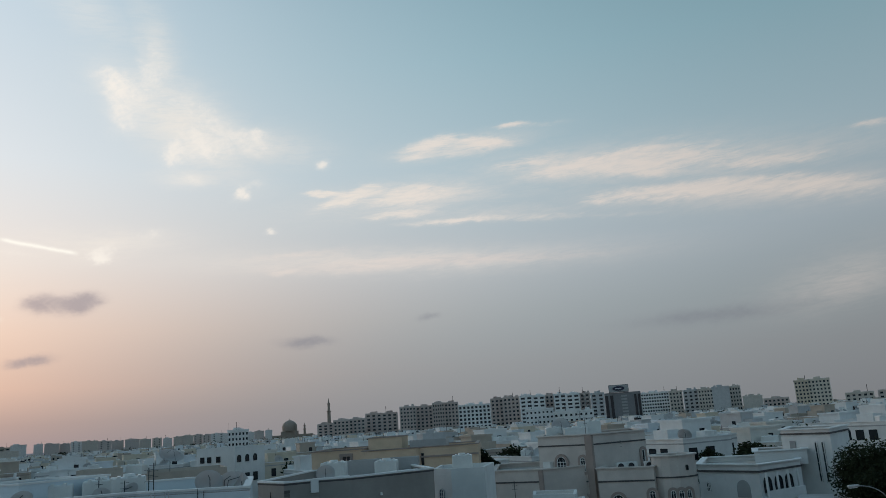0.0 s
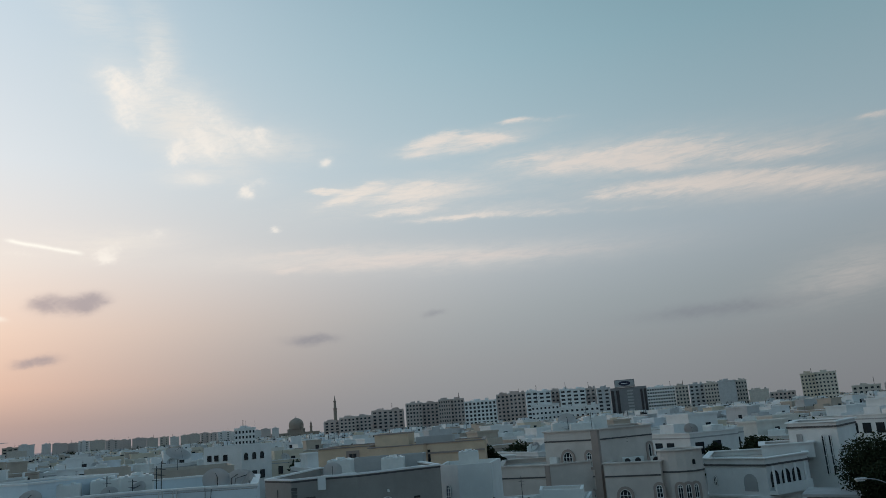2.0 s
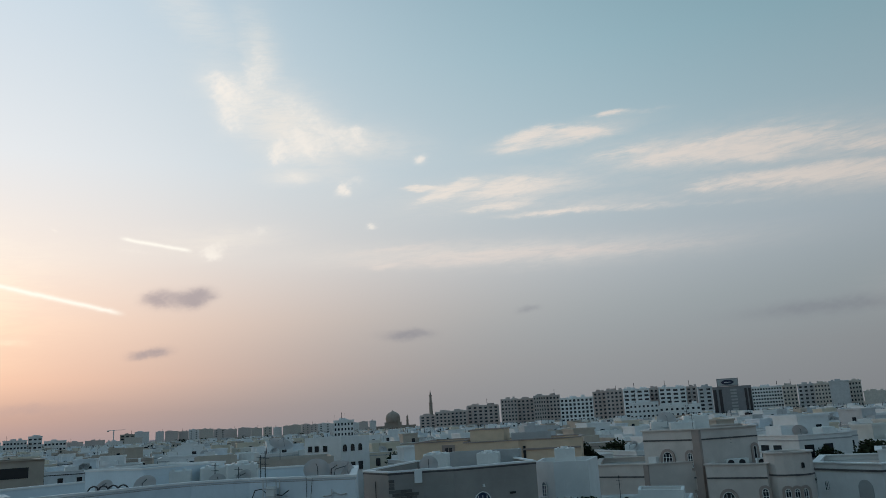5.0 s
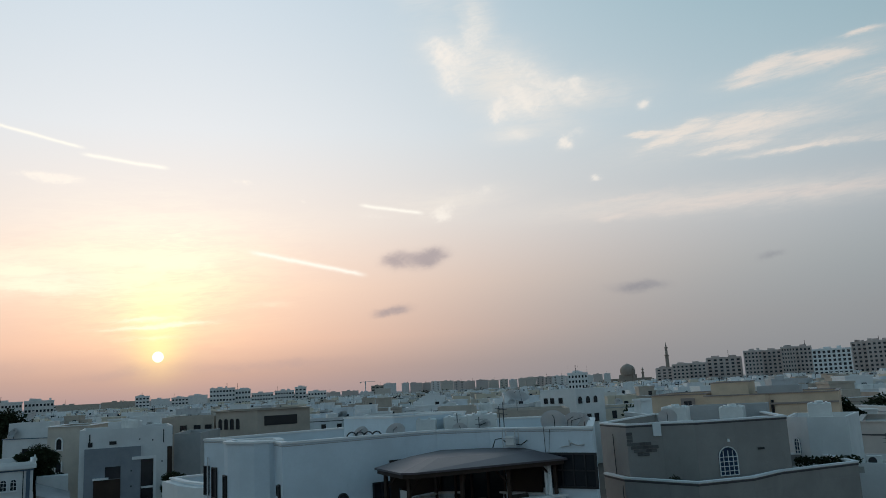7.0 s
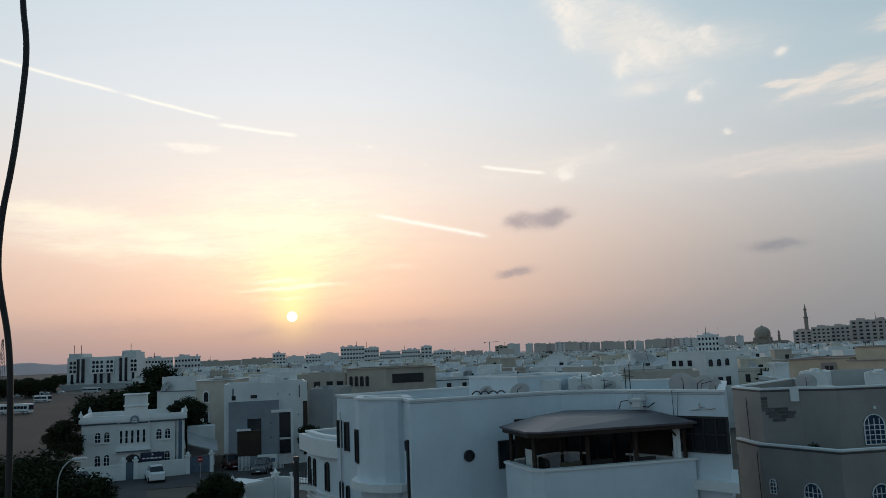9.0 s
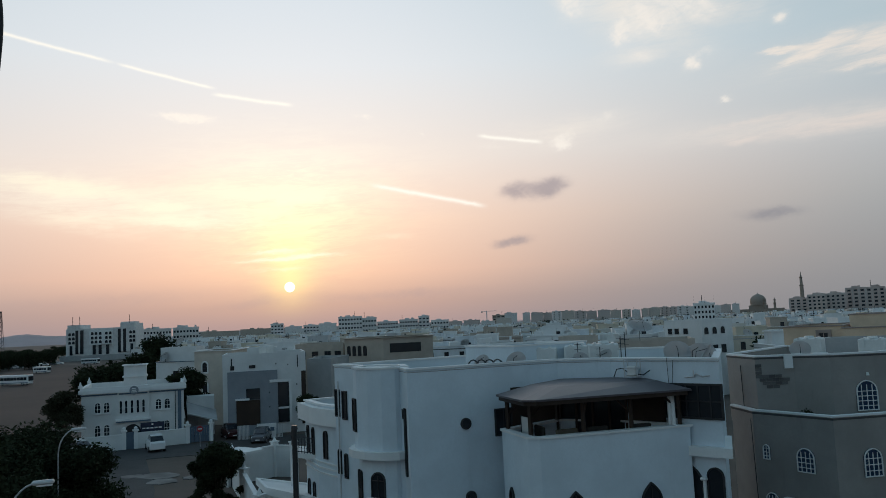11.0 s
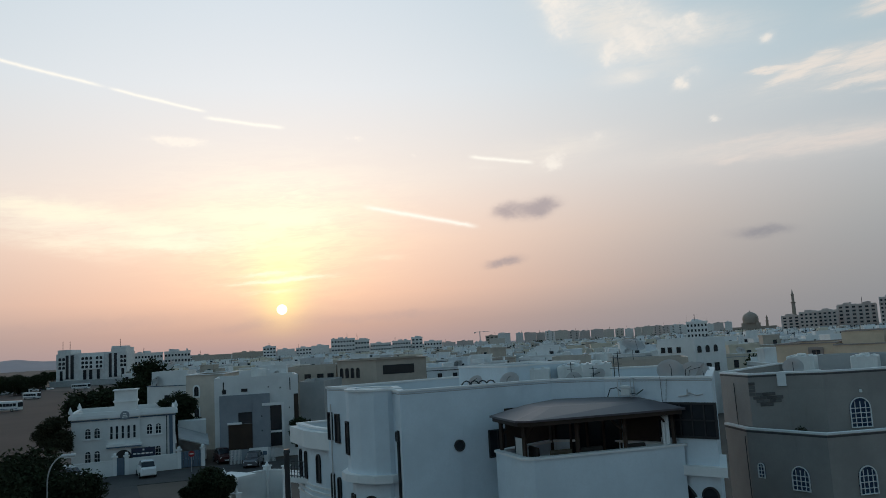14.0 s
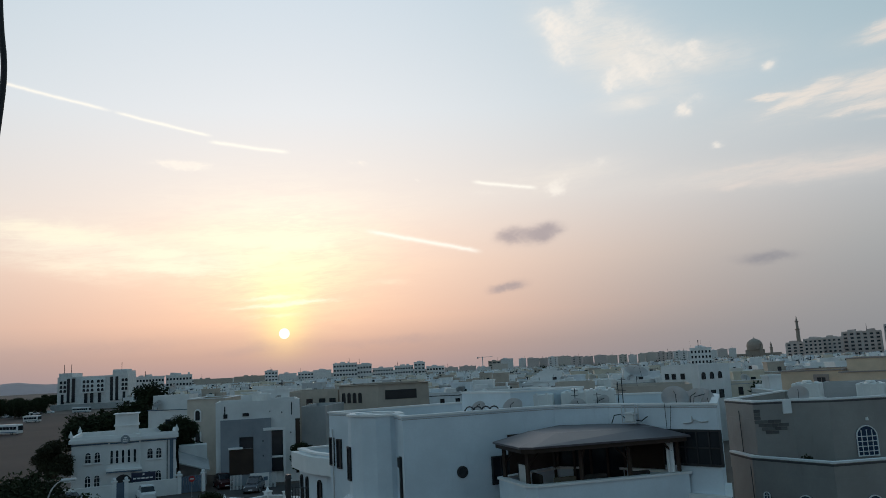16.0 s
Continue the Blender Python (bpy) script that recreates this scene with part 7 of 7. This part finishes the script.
def minaret(az_, dist, h, r_):
    ob = thing("minaret", "slim stone minaret with stepped galleries", "minaret", Matrix.Translation(polar(az_, dist)), "minarets")
    bm = bmesh.new()
    bx(bm, -r_ * 1.3, -r_ * 1.3, 0, r_ * 1.3, r_ * 1.3, h * 0.4)
    cyl(bm, r_ * 1.1, r_, h * 0.4, h * 0.68, 14)
    cyl(bm, r_ * 0.8, r_ * 0.7, h * 0.68, h * 0.86, 14)
    part("shaft", bm, STONE, ob)
    for z, k in ((0.4, 1.6), (0.68, 1.45), (0.86, 1.05)):
        part("gallery", cyl(bmesh.new(), r_ * k * 0.8, r_ * k, h * z - 1.2, h * z + 0.8, 14), STONE, ob)
    part("cap", cyl(bmesh.new(), r_ * 0.62, 0.1, h * 0.865, h, 14), STONE, ob)
    return ob


minaret(-10.39, 1600, 81.0, 3.2)
minaret(-12.12, 1620, 36.0, 2.2)
minaret(-12.75, 1590, 36.0, 2.6)
# hills
hill = bmesh.new()
rng = random.Random(9)
for k in range(70):
    azk = -75 + k * 0.75
    fade = max(0.0, min(1.0, (-54 - azk) / 8))
    h0 = 13 + 3800 * math.tan(radians(0.02 + 0.5 * fade * (0.75 + 0.25 * math.sin(k * 0.5) + 0.12 * math.sin(k * 1.7))))
    row = [hill.verts.new(polar(azk, d_, z_)) for d_, z_ in ((3500, -2), (3700, h0 * 0.6), (3850, h0), (4100, h0 * 0.5), (4300, -2))]
    if k:
        for i in range(4):
            hill.faces.new((prev_row[i], row[i], row[i + 1], prev_row[i + 1]))
    prev_row = row
tagged(part("hills", hill, HILL, smooth=True), "low bare hills on the horizon", "hills", kind="structure")

# ---------------- trees ----------------
tree(polar(-64.6, 41.0), 8.9, 4.4, 1, 110000, 0.11, label="large dark tree beside the street lamp", group="large near trees")
tree(polar(-61.0, 43.0), 6.5, 2.6, 2, 42000, 0.11, label="dark bushy tree over the parked van", group="large near trees")
tree(polar(-68.0, 38.0), 8.6, 4.8, 3, 50000, 0.12, label="large dark tree beside the street lamp", group="large near trees")
tree(polar(-51.2, 62.0), 4.9, 2.0, 4, 32000, 0.11, label="ragged green garden tree by the side street", group="large near trees", low=0.06)
tree(polar(27.6, 66.0), 9.2, 5.3, 5, 90000, 0.14, label="large dark tree beside the white villas", group="large near trees")
tree(polar(31.5, 60.0), 9.2, 5.2, 6, 80000, 0.14, label="large dark tree beside the white villas", group="large near trees")
tree(polar(-53.2, 114.0), 8.6, 2.9, 7, 14000, 0.18)
tree(polar(-60.9, 102.5), 7.2, 2.2, 8, 16000, 0.16, LEAFDRY, "dull thin-leaved tree against the villa's wall")
tree(polar(-58.6, 152.0), 8.4, 5.5, 9, 7000, 0.36)
tree(polar(-56.2, 165.0), 9.5, 5.5, 10, 7000, 0.36)
tree(polar(-57.4, 158.0), 8.0, 5.0, 11, 6000, 0.36)
tree(polar(-54.9, 190.0), 13.5, 5.0, 12, 6000, 0.4)
tree(polar(-45.0, 101.0), 5.0, 1.4, 13, 6000, 0.16)
tree(polar(-0.2, 84.0), 10.3, 2.7, 14, 40000, 0.13, label="dark round tree between the cream and blush villas")
tree(polar(2.6, 118.0), 9.3, 3.2, 15, 5000, 0.3)
tree(polar(18.6, 100.0), 8.6, 2.8, 16, 5000, 0.26)
tree(polar(15.8, 108.0), 7.8, 2.0, 17, 3000, 0.26)
kinds = [(31 + k, 5.0 + 1.3 * k, 2.6 + 0.45 * k) for k in range(4)]
rng = random.Random(77)
for k in range(190):
    s, h, r_ = rng.choice(kinds)
    d = 120 + 900 * rng.random() ** 1.3
    a = rng.uniform(-55, 36)
    p = polar(a, d)
    if any((p - c).length < q + 4 for c, q in TAKEN):
        continue
    tree(p, h, r_, s, 1400, 0.42, low=0.16)
for k in range(150):
    s, h, r_ = rng.choice(kinds[1:])
    a = rng.uniform(-68, -60.5) if k % 4 else rng.uniform(-60, -57)
    d = rng.uniform(500, 900) if a > -61.5 else rng.uniform(430, 620)
    if -61.5 < a < -56 and d < 620:
        continue
    tree(polar(a, d), h, r_, s, 1400, 0.42, low=0.16)
for k in range(28):
    s, h, r_ = kinds[k % 3]
    tree(polar(rng.uniform(16.5, 36), rng.uniform(430, 620)), h, r_, s, 1400, 0.42, low=0.16)
grove = leaf_mass(55, [(rng.uniform(-900, 500), rng.uniform(-60, 60), rng.uniform(3, 7), rng.uniform(5, 9)) for _ in range(220)], 16000, 1.6)
grove.materials.append(LEAFDRY)
gr = new("grove", grove)
gr.matrix_basis = Matrix.Translation(polar(-22, 1280)) @ Matrix.Rotation(radians(20), 4, "Z")
tagged(gr, "far belt of dark trees before the pale towers", "trees", kind="stuff")

# ---------------- the building underfoot and its hanging cable ----------------
host = thing("host_building", "plain rendered building from whose roof one looks out", "building", kind="structure")
part("wall", boxes((-6, -12, 0, 6, -0.4, 11.5)), WHITE, host)
part("stair_tower", boxes((-6, -12, 11.502, 6, -5, 17.5)), WHITE, host)
part("bracket", tube(bmesh.new(), [(-2.25, -5.1, 17.2), (-2.25, 1.09, 17.2)], 0.04), DARKMETAL, host)
cab = bpy.data.curves.new("cable", "CURVE")
cab.dimensions, cab.bevel_depth, cab.bevel_resolution, cab.resolution_u = "3D", 0.0085, 3, 6
pts = [(-2.26, 1.06, 17.2), (-2.27, 1.05, 15.2), (-2.25, 1.09, 14.1), (-2.24, 1.11, 13.95), (-2.245, 1.10, 13.78), (-2.25, 1.083, 13.59), (-2.262, 1.063, 13.44), (-2.265, 1.058, 13.3), (-2.262, 1.068, 13.22), (-2.25, 1.09, 13.09), (-2.247, 1.098, 12.94), (-2.243, 1.1, 12.66), (-2.25, 1.09, 11.5), (-2.3, 1.0, 6.0), (-2.28, 1.05, 0.0)]
sp_ = cab.splines.new("NURBS")
sp_.points.add(len(pts) - 1)
for q, p in zip(sp_.points, pts):
    q.co = (*p, 1)
sp_.use_endpoint_u, sp_.order_u = True, 3
cab.materials.append(mat("black_cable_sheath", (0.02, 0.02, 0.022), rough=0.55, bump=0.0))
tagged(new("cable", cab), "black cable hanging in front of the view", "cable")
